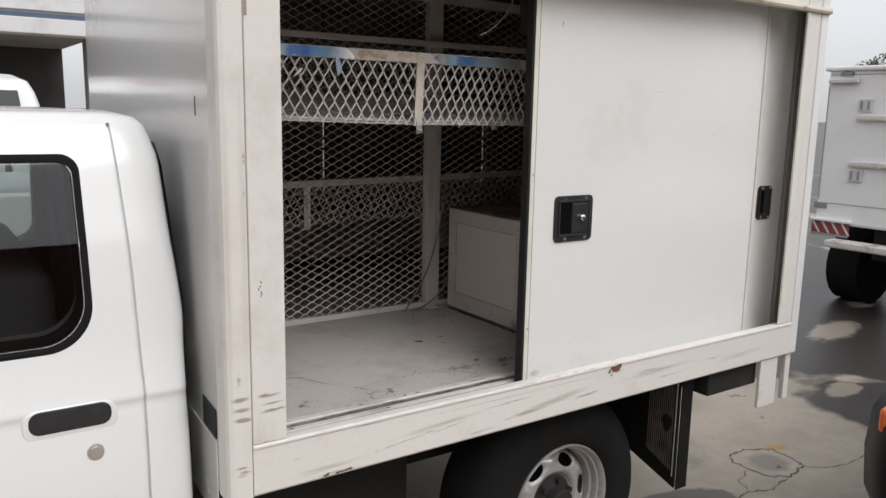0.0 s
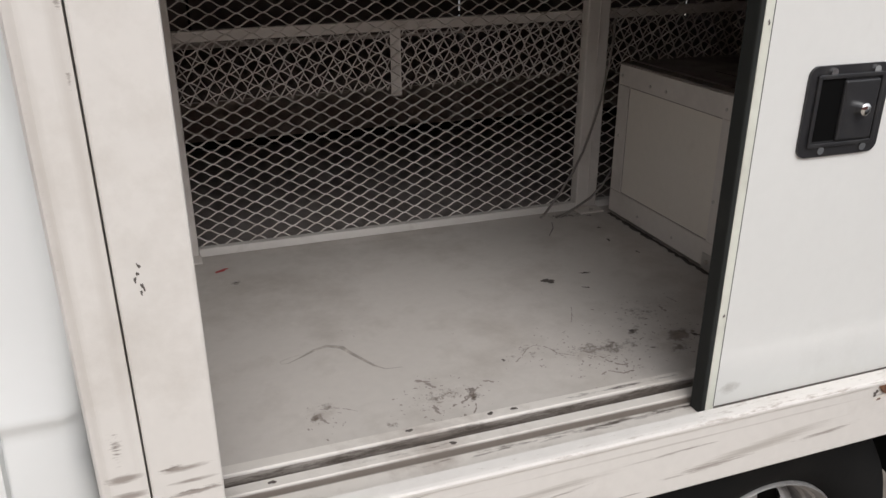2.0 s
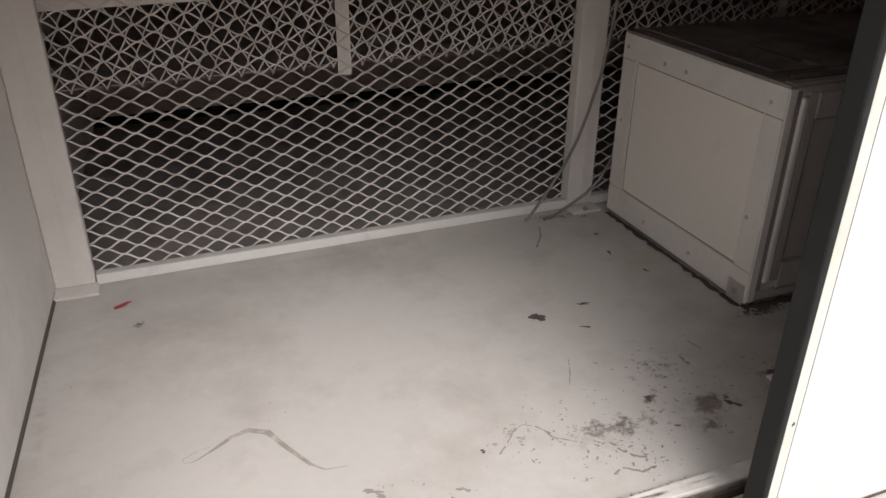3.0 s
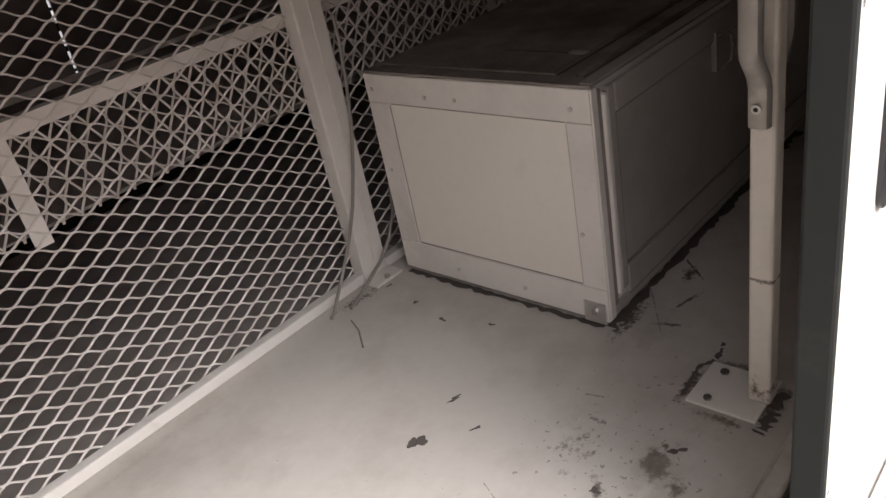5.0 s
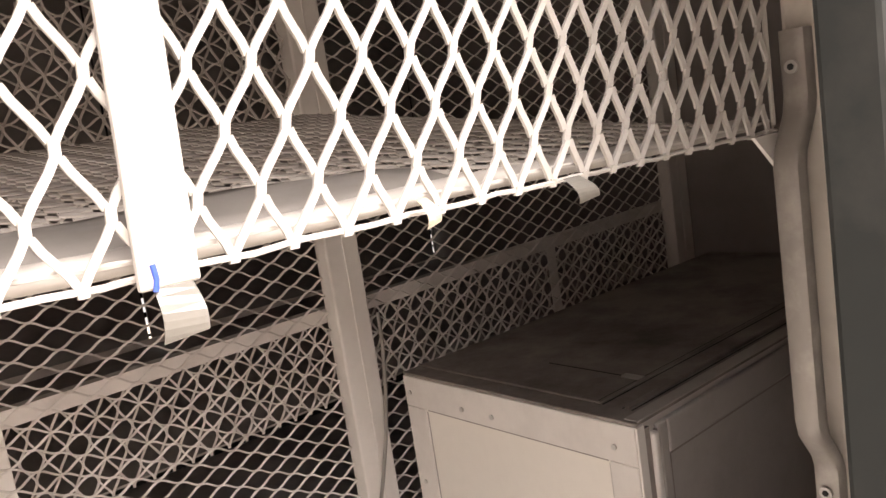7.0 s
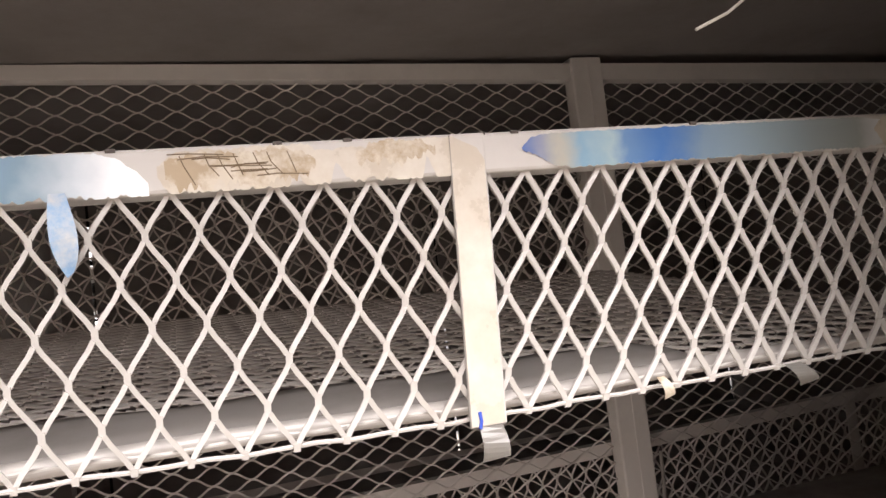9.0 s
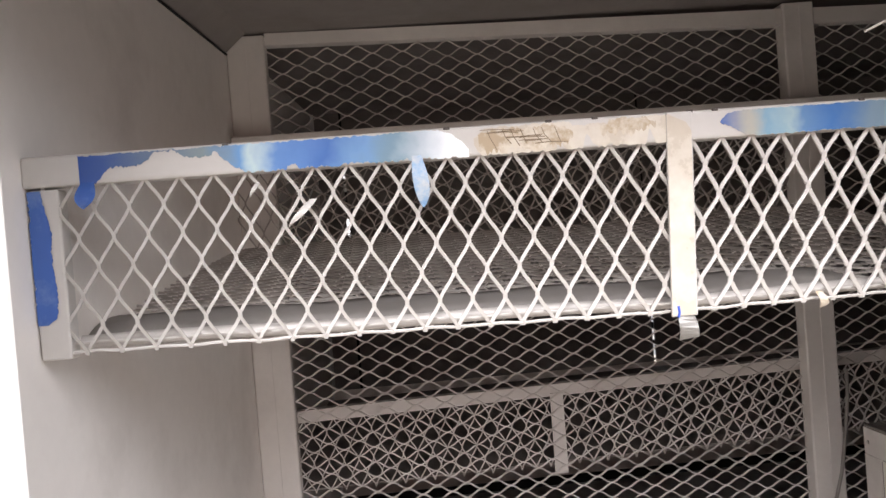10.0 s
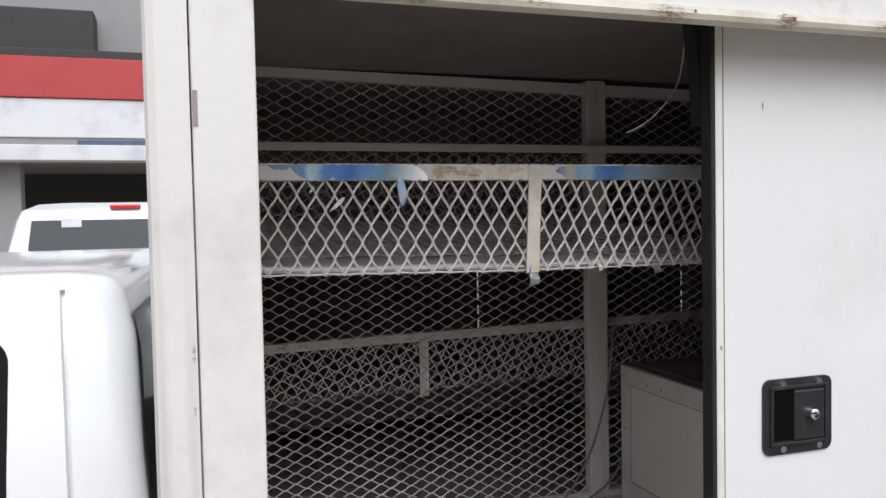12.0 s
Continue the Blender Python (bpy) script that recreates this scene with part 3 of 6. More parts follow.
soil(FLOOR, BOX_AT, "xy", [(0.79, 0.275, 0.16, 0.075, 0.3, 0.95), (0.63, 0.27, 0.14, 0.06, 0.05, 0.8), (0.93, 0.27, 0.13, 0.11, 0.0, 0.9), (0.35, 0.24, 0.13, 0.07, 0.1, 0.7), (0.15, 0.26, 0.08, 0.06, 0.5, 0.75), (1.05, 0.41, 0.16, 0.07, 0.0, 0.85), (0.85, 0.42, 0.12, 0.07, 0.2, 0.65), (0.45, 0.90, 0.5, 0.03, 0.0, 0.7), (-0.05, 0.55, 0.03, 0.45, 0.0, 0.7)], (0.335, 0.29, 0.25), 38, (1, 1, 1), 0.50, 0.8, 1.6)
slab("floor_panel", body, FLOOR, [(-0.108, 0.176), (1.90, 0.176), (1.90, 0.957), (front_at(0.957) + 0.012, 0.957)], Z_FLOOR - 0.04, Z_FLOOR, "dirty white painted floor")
# behind the partition the floor has a darker tone than in front
slab("far_floor", body, FARFLOOR, [(front_at(0.9575) + 0.012, 0.9575), (1.90, 0.9575), (1.90, Y_FAR - 0.0075), (front_at(Y_FAR) + 0.012, Y_FAR - 0.0075)], Z_FLOOR - 0.04, Z_FLOOR - 0.001, "darker floor behind the partition")
block("kick_panel", body, KICK, (0.012, 1.893, Y_FAR - 0.0125, Y_FAR - 0.0076, Z_FLOOR + 0.027, 1.085), 0.001, "lower far lining, its tone lightened by painted bounce light")
block("kick_joint", body, UNDER, (0.012, 1.893, Y_FAR - 0.0135, Y_FAR - 0.0076, Z_FLOOR, Z_FLOOR + 0.0265), 0, "black joint along the floor")
bm = bmesh.new()
track = [(0.026, 0.69), (0.176, 0.69), (0.176, 0.7445), (0.172, 0.748), (0.168, 0.755), (0.150, 0.755), (0.1465, 0.751), (0.145, 0.720), (0.130, 0.720), (0.1285, 0.749), (0.125, 0.753), (0.108, 0.753), (0.1045, 0.750), (0.1035, 0.7425), (0.060, 0.7425), (0.057, 0.740), (0.056, 0.712), (0.026, 0.712)]
sweep(bm, track, lambda u, v: (-0.005, u, v), lambda u, v: (1.76, u, v))
# Grime in the grooves, darkened further to paint in their shade.
soil(TRACK, BOX_AT, "xy", [(0.45, 0.040, 9.0, 0.026, 0.0, 3.0), (0.45, 0.1375, 9.0, 0.014, 0.0, 2.4), (0.45, 0.1035, 9.0, 0.006, 0.0, 1.2)], (0.17, 0.145, 0.125), 60, (0.08, 1, 1), 0.40, 0.60, 0.9)
soil(TRACK, BOX_AT, "xy", [(0.40, 0.1385, 1.4, 0.014, 0.0, 1.6), (0.55, 0.095, 0.6, 0.016, 0.0, 0.9), (0.60, 0.160, 0.25, 0.010, 0.0, 0.8), (0.25, 0.117, 0.25, 0.010, 0.0, 0.7), (0.40, 0.174, 0.8, 0.004, 0.0, 0.95)], (0.10, 0.082, 0.07), 120, (0.15, 1, 1))
part("door_track", bm, TRACK, body, "grimy folded sheet-metal door track with groove shade painted in")

bm = bmesh.new()
rail = [(0.0, 0.680), (0.004, Z_RAIL), (0.026, Z_RAIL), (0.026, 0.700), (0.022, 0.702), (0.022, Z_SILL), (0.004, Z_SILL), (-0.001, 0.7870), (-0.0028, 0.7845), (-0.0028, 0.7805), (-0.0018, 0.7785), (0.0, 0.778)]
sweep(bm, rail, lambda u, v: (-0.0735, u, v), lambda u, v: (1.8155, u, v))
soil(RAIL, BOX_AT, "xz", [(0.66, 0.709, 0.15, 0.014, 0.04, 0.95), (0.87, 0.716, 0.13, 0.010, 0.06, 0.88), (0.60, 0.747, 0.17, 0.005, 0.03, 0.95), (0.30, 0.716, 0.22, 0.006, 0.10, 0.85), (0.42, 0.724, 0.14, 0.006, 0.12, 0.85), (0.20, 0.776, 0.14, 0.007, 0.0, 0.7), (1.10, 0.742, 0.18, 0.010, 0.03, 0.8), (1.20, 0.712, 0.22, 0.006, 0.02, 0.85), (1.40, 0.730, 0.18, 0.010, 0.05, 0.75), (0.50, 0.690, 0.13, 0.006, 0.05, 0.8), (0.02, 0.735, 0.08, 0.005, 0.2, 0.75), (0.10, 0.684, 0.13, 0.010, 0.0, 0.8), (0.97, 0.762, 0.09, 0.014, 0.0, 0.75)], (0.33, 0.29, 0.26), 420, (0.035, 1, 1))
soil(RAIL, BOX_AT, "xz", [(0.80, 0.786, 1.1, 0.006, 0.0, 0.72), (0.5, 0.678, 1.2, 0.006, 0.0, 0.66)], (0.42, 0.37, 0.33), 150, (0.2, 1, 1))
soil(RAIL, BOX_AT, "xz", [(0.40, 0.735, 0.30, 0.012, 0.06, 0.9), (0.75, 0.722, 0.22, 0.016, 0.10, 1.1), (1.15, 0.735, 0.35, 0.014, 0.03, 0.9), (0.10, 0.70, 0.18, 0.014, 0.02, 0.8), (0.60, 0.762, 0.7, 0.004, 0.0, 0.8), (1.55, 0.72, 0.25, 0.02, 0.05, 0.8)], (0.52, 0.485, 0.445), 220, (0.03, 1, 1), 0.40, 0.5, 1.5)
part("lower_rail", bm, RAIL, body, "scratched white lower rail")

soil(PILLAR, BOX_AT, "xz", [(-0.048, 0.891, 0.022, 0.007, 0.02, 1.15), (-0.030, 0.857, 0.055, 0.008, 0.04, 1.05), (-0.090, 0.846, 0.030, 0.010, 0.0, 1.1), (-0.100, 0.93, 0.016, 0.05, 0.0, 0.72), (-0.092, 0.735, 0.030, 0.014, 0.0, 0.85), (-0.079, 1.37, 0.006, 0.03, 0.0, 0.9), (-0.080, 1.30, 0.005, 0.018, 0.0, 0.9), (-0.05, 0.79, 0.08, 0.05, 0.0, 0.55), (-0.118, 1.2, 0.008, 0.3, 0.0, 0.45)], (0.24, 0.205, 0.18), 420, (0.16, 1, 1))
soil(PILLAR, BOX_AT, "xz", [(-0.098, 0.890, 0.034, 0.010, 0.0, 1.3), (-0.096, 0.868, 0.034, 0.008, 0.0, 1.2), (-0.094, 0.847, 0.028, 0.009, 0.0, 1.5), (-0.036, 0.889, 0.050, 0.007, 0.03, 1.1), (-0.034, 0.872, 0.055, 0.006, 0.03, 1.0), (-0.032, 0.856, 0.055, 0.005, 0.04, 1.1), (-0.098, 0.745, 0.030, 0.008, 0.0, 1.0), (-0.098, 0.728, 0.030, 0.006, 0.0, 0.9)], (0.36, 0.32, 0.29), 300, (0.10, 1, 1), 0.45, 0.5, 1.3)
soil(PILLAR, BOX_AT, "xz", [(-0.082, 1.20, 0.016, 0.60, 0.0, 0.8), (-0.115, 1.15, 0.016, 0.60, 0.0, 0.75), (-0.06, 0.80, 0.07, 0.10, 0.0, 0.7)], (0.56, 0.52, 0.475), 30, (1, 1, 0.06), 0.30, 0.8, 0.9)
block("pillar_core", body, FRAME, (-0.0735, -0.040, 0.0065, 0.060, Z_SILL, Z_ROOF - 0.03), 0.002)
block("front_pillar", body, PILLAR, (-0.0735, 0.0, -0.001, 0.006, Z_SILL, Z_ROOF - 0.03), 0.003, "scuffed white door pillar")
bm = bmesh.new()
post = [(-0.0755, 0.000), (-0.112, 0.000), (-0.121, 0.004), (-0.125, 0.013), (-0.125, 0.06), (-0.0755, 0.06)]
sweep(bm, post, lambda u, v: (u, v, Z_RAIL - 0.004), lambda u, v: (u, v, Z_ROOF - 0.02))
part("corner_post", bm, PILLAR, body, "scuffed white corner post")
block("rear_post", body, FRAME, (1.736, 1.8105, -0.001, 0.006, Z_SILL, Z_ROOF - 0.03), 0.004)
block("post_edge", body, TINT, (1.7345, 1.757, -0.0035, -0.0012, Z_SILL + 0.07, Z_ROOF - 0.09), 0.001, "pale greenish edge strip")
block("post_core", body, FRAME, (1.800, 1.8105, 0.0065, 0.035, Z_SILL, Z_ROOF - 0.03), 0)
block("post_joint", body, UNDER, (1.811, 1.8155, 0.006, 0.03, Z_RAIL, Z_ROOF - 0.04), 0)
block("rear_corner_trim", body, WHITE, (1.816, 1.858, 0.000, 0.05, Z_RAIL, Z_ROOF - 0.02), 0.006)
block("top_rail", body, FRAME, (0.0, 1.75, 0.0, 0.03, Z_HEAD, Z_ROOF - 0.03), 0.002)
bm = bmesh.new()
lip = [(-0.014, 1.800), (-0.011, 1.793), (0.0, 1.790), (0.006, 1.796), (0.0, 1.812), (-0.009, 1.811)]
sweep(bm, lip, lambda u, v: (-0.01, u, v), lambda u, v: (1.852, u, v))
soil(GUTTER, BOX_AT, "xz", [(0.06, 1.80, 0.05, 0.03, 0.0, 0.85), (0.20, 1.80, 0.06, 0.03, 0.0, 1.0), (0.36, 1.80, 0.09, 0.03, 0.0, 0.8), (0.56, 1.80, 0.10, 0.03, 0.0, 0.95), (0.76, 1.80, 0.05, 0.03, 0.0, 1.1), (0.95, 1.80, 0.08, 0.03, 0.0, 0.9), (1.12, 1.80, 0.07, 0.03, 0.0, 1.0), (1.30, 1.80, 0.07, 0.03, 0.0, 0.8), (1.46, 1.80, 0.09, 0.03, 0.0, 1.0), (1.70, 1.80, 0.08, 0.03, 0.0, 0.85)], (0.19, 0.12, 0.07), 260, (0.35, 1, 1), 0.68)
part("drip_edge", bm, GUTTER, body, "rust-spotted rain gutter")
for x in [0.19, 0.60, 0.77, 1.10, 1.41]:
    bm = bmesh.new()
    blob(bm, (x, 1.803), 0.005 + 0.003 * math.sin(40 * x), 0.0022, lambda u, v: (u, -0.0145 + (v - 1.803) * 0.2, v), int(x * 1000))
    part("rust_spot", bm, RUST, body)
block("upper_band", body, WHITE, (-0.07, 1.88, -0.006, -0.0015, 1.86, Z_ROOF - 0.02), 0.002)

slab("roof", body, WHITE, [(X_FRONT, 0.0), (X_REAR, 0.0), (X_REAR, Y_FAR), (front_at(Y_FAR), Y_FAR), (X_FRONT, 0.06)], Z_CEIL + 0.004, Z_ROOF + 0.01)
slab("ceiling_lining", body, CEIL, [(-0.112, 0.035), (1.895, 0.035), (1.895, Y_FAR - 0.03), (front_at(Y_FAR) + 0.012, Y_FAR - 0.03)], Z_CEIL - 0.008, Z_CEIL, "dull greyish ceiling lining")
# bulkhead: a flat sheet with a small round far corner
r = 0.02
plan = [(X_FRONT, 0.06)] + [(front_at(Y_FAR - r) + r - r * math.cos(a), Y_FAR - r + r * math.sin(a)) for a in [math.pi / 2 * k / 6 for k in range(7)]]
plan += [(front_at(Y_FAR) + 0.03, Y_FAR - 0.008), (front_at(Y_FAR) + 0.008, Y_FAR - 0.03), (X_FRONT + 0.008, 0.06)]
slab("bulkhead", body, WHITE, plan, Z_RAIL, Z_ROOF - 0.01, "glossy white front wall", True)
bm = bmesh.new()
sweep(bm, [(-0.1155, 0.061), (-0.107, 0.036), (-0.046, 0.93), (front_at(Y_FAR) + 0.022, Y_FAR - 0.032), (front_at(Y_FAR) + 0.010, Y_FAR - 0.032), (front_at(0.93) + 0.009, 0.93)], lambda u, v: (u, v, Z_FLOOR), lambda u, v: (u, v, Z_CEIL))
part("inner_front_wall", bm, WALLP, body, "chalky white inner front wall")
bm = bmesh.new()
sweep(bm, [(0.0, 0.0), (0.004, 0.0), (0.003, 0.004), (0.0, 0.006)], lambda u, v: (-0.107 + u, 0.05, Z_FLOOR + v), lambda u, v: (-0.0465 + u, 0.925, Z_FLOOR + v))
part("wall_foot_seal", bm, GRIME, body, "dark dirty joint")
block("rear_return", body, WHITE, (1.8595, 1.8965, 0.052, 0.060, Z_RAIL, Z_CEIL), 0)
# The ceiling's dark tone puts the deep shade into this wall's colour.
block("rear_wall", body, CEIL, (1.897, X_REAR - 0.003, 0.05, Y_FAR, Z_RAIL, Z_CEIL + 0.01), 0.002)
# far side: sheets with narrow gaps between the shut doors, open to daylight for part of their height
gaps = ((0.092, 1.53, 1.78), (0.973, 1.07, 1.42), (1.888, 1.10, 1.40))
x_from = front_at(Y_FAR) + 0.012
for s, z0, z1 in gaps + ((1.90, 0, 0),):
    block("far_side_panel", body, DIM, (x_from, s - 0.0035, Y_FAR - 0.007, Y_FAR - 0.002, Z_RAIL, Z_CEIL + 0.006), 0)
    x_from = s + 0.0035
    if z1:
        block("gap_seal", body, UNDER, (s - 0.012, s + 0.012, Y_FAR - 0.0015, Y_FAR + 0.002, Z_RAIL, z0), 0)
        block("gap_seal", body, UNDER, (s - 0.012, s + 0.012, Y_FAR - 0.0015, Y_FAR + 0.002, z1, Z_CEIL), 0)
        # added blocks that cut the daylight in each gap into dashes
        for k in range(7):
            z = z0 + 0.018 + (z1 - z0) * k / 7.3
            block("light_break", body, UNDER, (s - 0.006, s + 0.006, Y_FAR - 0.0015, Y_FAR + 0.001, z, z + 0.007 + 0.006 * (k % 3)), 0)
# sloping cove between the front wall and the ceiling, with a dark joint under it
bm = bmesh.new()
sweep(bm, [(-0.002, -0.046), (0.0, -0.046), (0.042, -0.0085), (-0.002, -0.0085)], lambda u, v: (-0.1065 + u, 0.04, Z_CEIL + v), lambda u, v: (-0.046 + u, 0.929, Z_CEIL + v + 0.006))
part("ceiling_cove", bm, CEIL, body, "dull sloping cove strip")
bm = bmesh.new()
sweep(bm, [(0.0, -0.0500), (0.0022, -0.0500), (0.0030, -0.0475), (0.0, -0.0463)], lambda u, v: (-0.1065 + u, 0.04, Z_CEIL + v), lambda u, v: (-0.046 + u, 0.929, Z_CEIL + v + 0.006))
part("cove_joint", bm, UNDER, body, "dark dirty joint")

# underside
block("underfloor", body, UNDER, (0.0, 1.85, 0.16, Y_FAR - 0.04, 0.60, Z_FLOOR - 0.045), 0)
block("rear_beam", body, UNDER, (1.44, 1.69, 0.035, 0.16, 0.585, Z_RAIL - 0.004), 0.004, "black beam under the rail")
block("rear_skirt", body, FRAME, (1.678, 1.772, 0.010, 0.022, 0.505, Z_RAIL + 0.03), 0.003)
block("rear_skirt", body, FRAME, (1.822, 1.850, 0.012, 0.03, 0.51, Z_RAIL + 0.03), 0.003)
slab("front_skirt", body, WHITE, [(front_at(y) - d, y) for y, d in ((0.066, 0.0035), (0.35, 0.0035), (0.35, 0.0012), (0.066, 0.0012))], 0.60, 0.782)
slab("dark_patch", body, UNDER, [(front_at(y) - d, y) for y, d in ((0.066, 0.0030), (0.172, 0.0030), (0.172, 0.0010), (0.066, 0.0010))], 0.790, 0.852)

# sliding doors
door = block("sliding_door", body, LEAF_DOOR, (0.7125, 1.645, 0.074, 0.086, 0.744, 1.85), 0.002, "plain white sliding door panel")
soil(LEAF_DOOR, BOX_AT, "xz", [(0.738, 0.776, 0.040, 0.020, 0.1, 0.95), (1.2, 0.750, 0.6, 0.012, 0.0, 0.7), (0.716, 1.0, 0.008, 0.28, 0.0, 0.5)], (0.42, 0.395, 0.365), 70, (0.5, 1, 1), 0.45, 0.7, 1.2)
block("panel_line", door, UNDER, (0.7112, 0.7134, 0.0728, 0.0745, 0.75, 1.85), 0)
block("leading_frame", door, TINT, (0.6970, 0.7115, 0.071, 0.0875, 0.741, 1.85), 0.002)
block("edge_seal", door, SEAL, (0.6880, 0.6965, 0.069, 0.0965, 0.738, 1.85), 0.003, "dark rubber edge seal")
block("foot_line", door, GRIME, (0.7140, 1.644, 0.0724, 0.0738, 0.7448, 0.7482), 0, "dark line along the door foot")
block("trailing_frame", door, FRAME, (1.6465, 1.655, 0.071, 0.0875, 0.744, 1.85), 0.002)
door2 = block("rear_sliding_door", body, LEAF_DOOR, (1.02, 1.853, 0.104, 0.128, 0.744, 1.85), 0.002, "white rear sliding door, mostly covered")
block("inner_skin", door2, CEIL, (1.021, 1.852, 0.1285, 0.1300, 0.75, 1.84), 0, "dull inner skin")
block("jamb_seal", body, SEAL, (1.8545, 1.8615, 0.110, 0.128, 0.744, 1.85), 0.003, "black rubber jamb seal")
block("door_jamb", body, SIDE, (1.862, 1.8955, 0.098, 0.128, 0.744, 1.85), 0.003, "dull brown-grey jamb")


def paddle_latch(parent, x0, x1, z0, z1, y, cyl):
    w, h = x1 - x0, z1 - z0
    bm = bmesh.new()
    made = box(bm, x0, x1, y - 0.004, y + 0.001, z0, z1)
    upright = [e for e in bm.edges if abs(e.verts[0].co.y - e.verts[1].co.y) > 0.003]
    bmesh.ops.bevel(bm, geom=upright, offset=0.014, segments=5, profile=0.5, affect="EDGES")
    plate = part("latch_plate", bm, BLACK, parent, "black recessed paddle latch plate")
    # flat dark sheet, the hollow's shade is in its colour
    block("hollow_shade", plate, VOID, (x0 + 0.12 * w, x0 + 0.44 * w, y - 0.0045, y - 0.0035, z0 + 0.18 * h, z1 - 0.14 * h), 0)
    rim = 0.006
    for d in ((x0 + 0.11 * w, x1 - 0.12 * w, z1 - 0.14 * h, z1 - 0.14 * h + rim), (x0 + 0.11 * w, x1 - 0.12 * w, z0 + 0.16 * h - rim, z0 + 0.16 * h), (x0 + 0.09 * w, x0 + 0.09 * w + rim, z0 + 0.12 * h, z1 - 0.1 * h), (x1 - 0.12 * w, x1 - 0.12 * w + rim, z0 + 0.12 * h, z1 - 0.1 * h)):
        block("rim", plate, BLACK, (d[0], d[1], y - 0.0075, y - 0.004, d[2], d[3]), 0.0012)
    block("paddle", plate, BLACK, (x0 + 0.42 * w, x1 - 0.14 * w, y - 0.009, y - 0.003, z0 + 0.17 * h, z1 - 0.16 * h), 0.003)
    for u, v in ((0.27, 0.93), (0.80, 0.93), (0.27, 0.075), (0.80, 0.075)):
        bm = bmesh.new()
        disc(bm, (x0 + u * w, y - 0.005, z0 + v * h), 0.0056, "y", 0.004, 12)
        part("screw", bm, CHROME, plate)
    if cyl:
        bm = bmesh.new()
        lathe(bm, [(0.0001, -0.013), (0.006, -0.013), (0.0085, -0.011), (0.009, -0.002), (0.009, 0.0)], (x0 + 0.66 * w, y - 0.007, z0 + 0.52 * h), 20)
        part("lock_cylinder", bm, CHROME, plate, smooth=True)
    return plate


paddle_latch(door, 0.7845, 0.9215, 1.1285, 1.2515, 0.074, True)
paddle_latch(door2, 1.712, 1.786, 1.130, 1.242, 0.104, False)

# ---- partition screen ----
screen = root("partition_screen", (0.9, 0.945, Z_FLOOR), "white expanded-metal partition with square posts on the box floor", "partition")
YP = 0.930
for x0, x1 in ((-0.0455, 0.0195), (0.945, 1.003), (1.83, 1.895)):
    block("post", screen, INNER, (x0, x1, YP, YP + 0.032, Z_FLOOR + 0.006, Z_CEIL - 0.012), 0.003)
    block("weld_strip", screen, INNER, (x0 + 0.030, x0 + 0.0335, YP - 0.0015, YP + 0.001, Z_FLOOR + 0.012, Z_CEIL - 0.02), 0)
    block("foot_plate", screen, INNER, (x0 - 0.004, x1 + 0.004, YP - 0.035, YP + 0.03, Z_FLOOR + 0.0005, Z_FLOOR + 0.0055), 0.001)
for x0, x1 in ((0.0205, 0.9445), (1.0035, 1.8295)):
    bm = bmesh.new()
    sweep(bm, [(0.004, 0.0), (0.030, 0.0), (0.030, 1.0), (0.004, 1.0)], lambda u, v: (x0, YP + u, 1.8665 - 0.022 * x0 + (0.020 + 0.008 * x0) * v), lambda u, v: (x1, YP + u, 1.8665 - 0.022 * x1 + (0.020 + 0.008 * x1) * v))
    part("top_rail", bm, INNER, screen)
    block("bottom_rail", screen, FRAME, (x0, x1, YP + 0.002, YP + 0.022, Z_FLOOR + 0.001, Z_FLOOR + 0.020), 0.002)
    mesh_panel("mesh", screen, SCREEN, *expanded(x0 - 0.002, x1 + 0.002, Z_FLOOR + 0.015, 1.870, lambda u, v, d: (u, YP + 0.024 + d, v), True))
bm = bmesh.new()
disc(bm, (0.973, 0.902, Z_FLOOR + 0.008), 0.006, "z", 0.006, 6)
part("bolt", bm, STEEL, screen)

# ---- the hanging shelf basket on the open side ----
shelf = root("shelf_basket", (0.4, 0.55, 1.43), "white mesh shelf basket with peeling blue film on its rim", "shelf")
YB = 0.240
rim = block("rim_rail", shelf, MESH, (-0.0935, 0.944, YB - 0.005, YB + 0.019, 1.582, 1.608), 0.0025, "white rim with torn blue film")
stile = block("end_stile", shelf, MESH, (-0.0915, -0.066, YB - 0.001, YB + 0.018, 1.437, 1.5805), 0.002)
bm = bmesh.new()
tube(bm, [(0.939, YB + 0.002, 1.582), (0.939, YB + 0.002, 1.437), (0.936, YB + 0.002, 1.433), (0.925, YB + 0.002, 1.4325)], 0.0019, 8)
part("end_wire", bm, MESH, shelf, smooth=True)
bar = block("middle_bar", shelf, MESH, (0.455, 0.4785, YB - 0.0065, YB - 0.003, 1.428, 1.6075), 0.001)


def lean(ob):
    """The middle bar and what sticks to it lean a little towards the rear."""
    at = base_of(ob)
    for v in ob.data.vertices:
        v.co.x += -0.0062 + 0.0435 * (v.co.z + at[2] - 1.432)
    return ob


lean(bar)


def sag(x):
    """The basket's lower edge rises a little towards the front wall."""
    return 0.0195 * max(0.0, 0.43 - x)


def left_mesh(u, v, d):
    return (u - 0.0042 + 0.016 * (v - 1.431), YB + 0.001 + d, v + sag(u) * (1.59 - v) / 0.16)


def right_mesh(u, v, d):
    k = (u - 0.490) / 0.027
    return (0.490 + 0.0275 * k + 0.115 * (v - 1.431), YB + 0.001 + d, v)


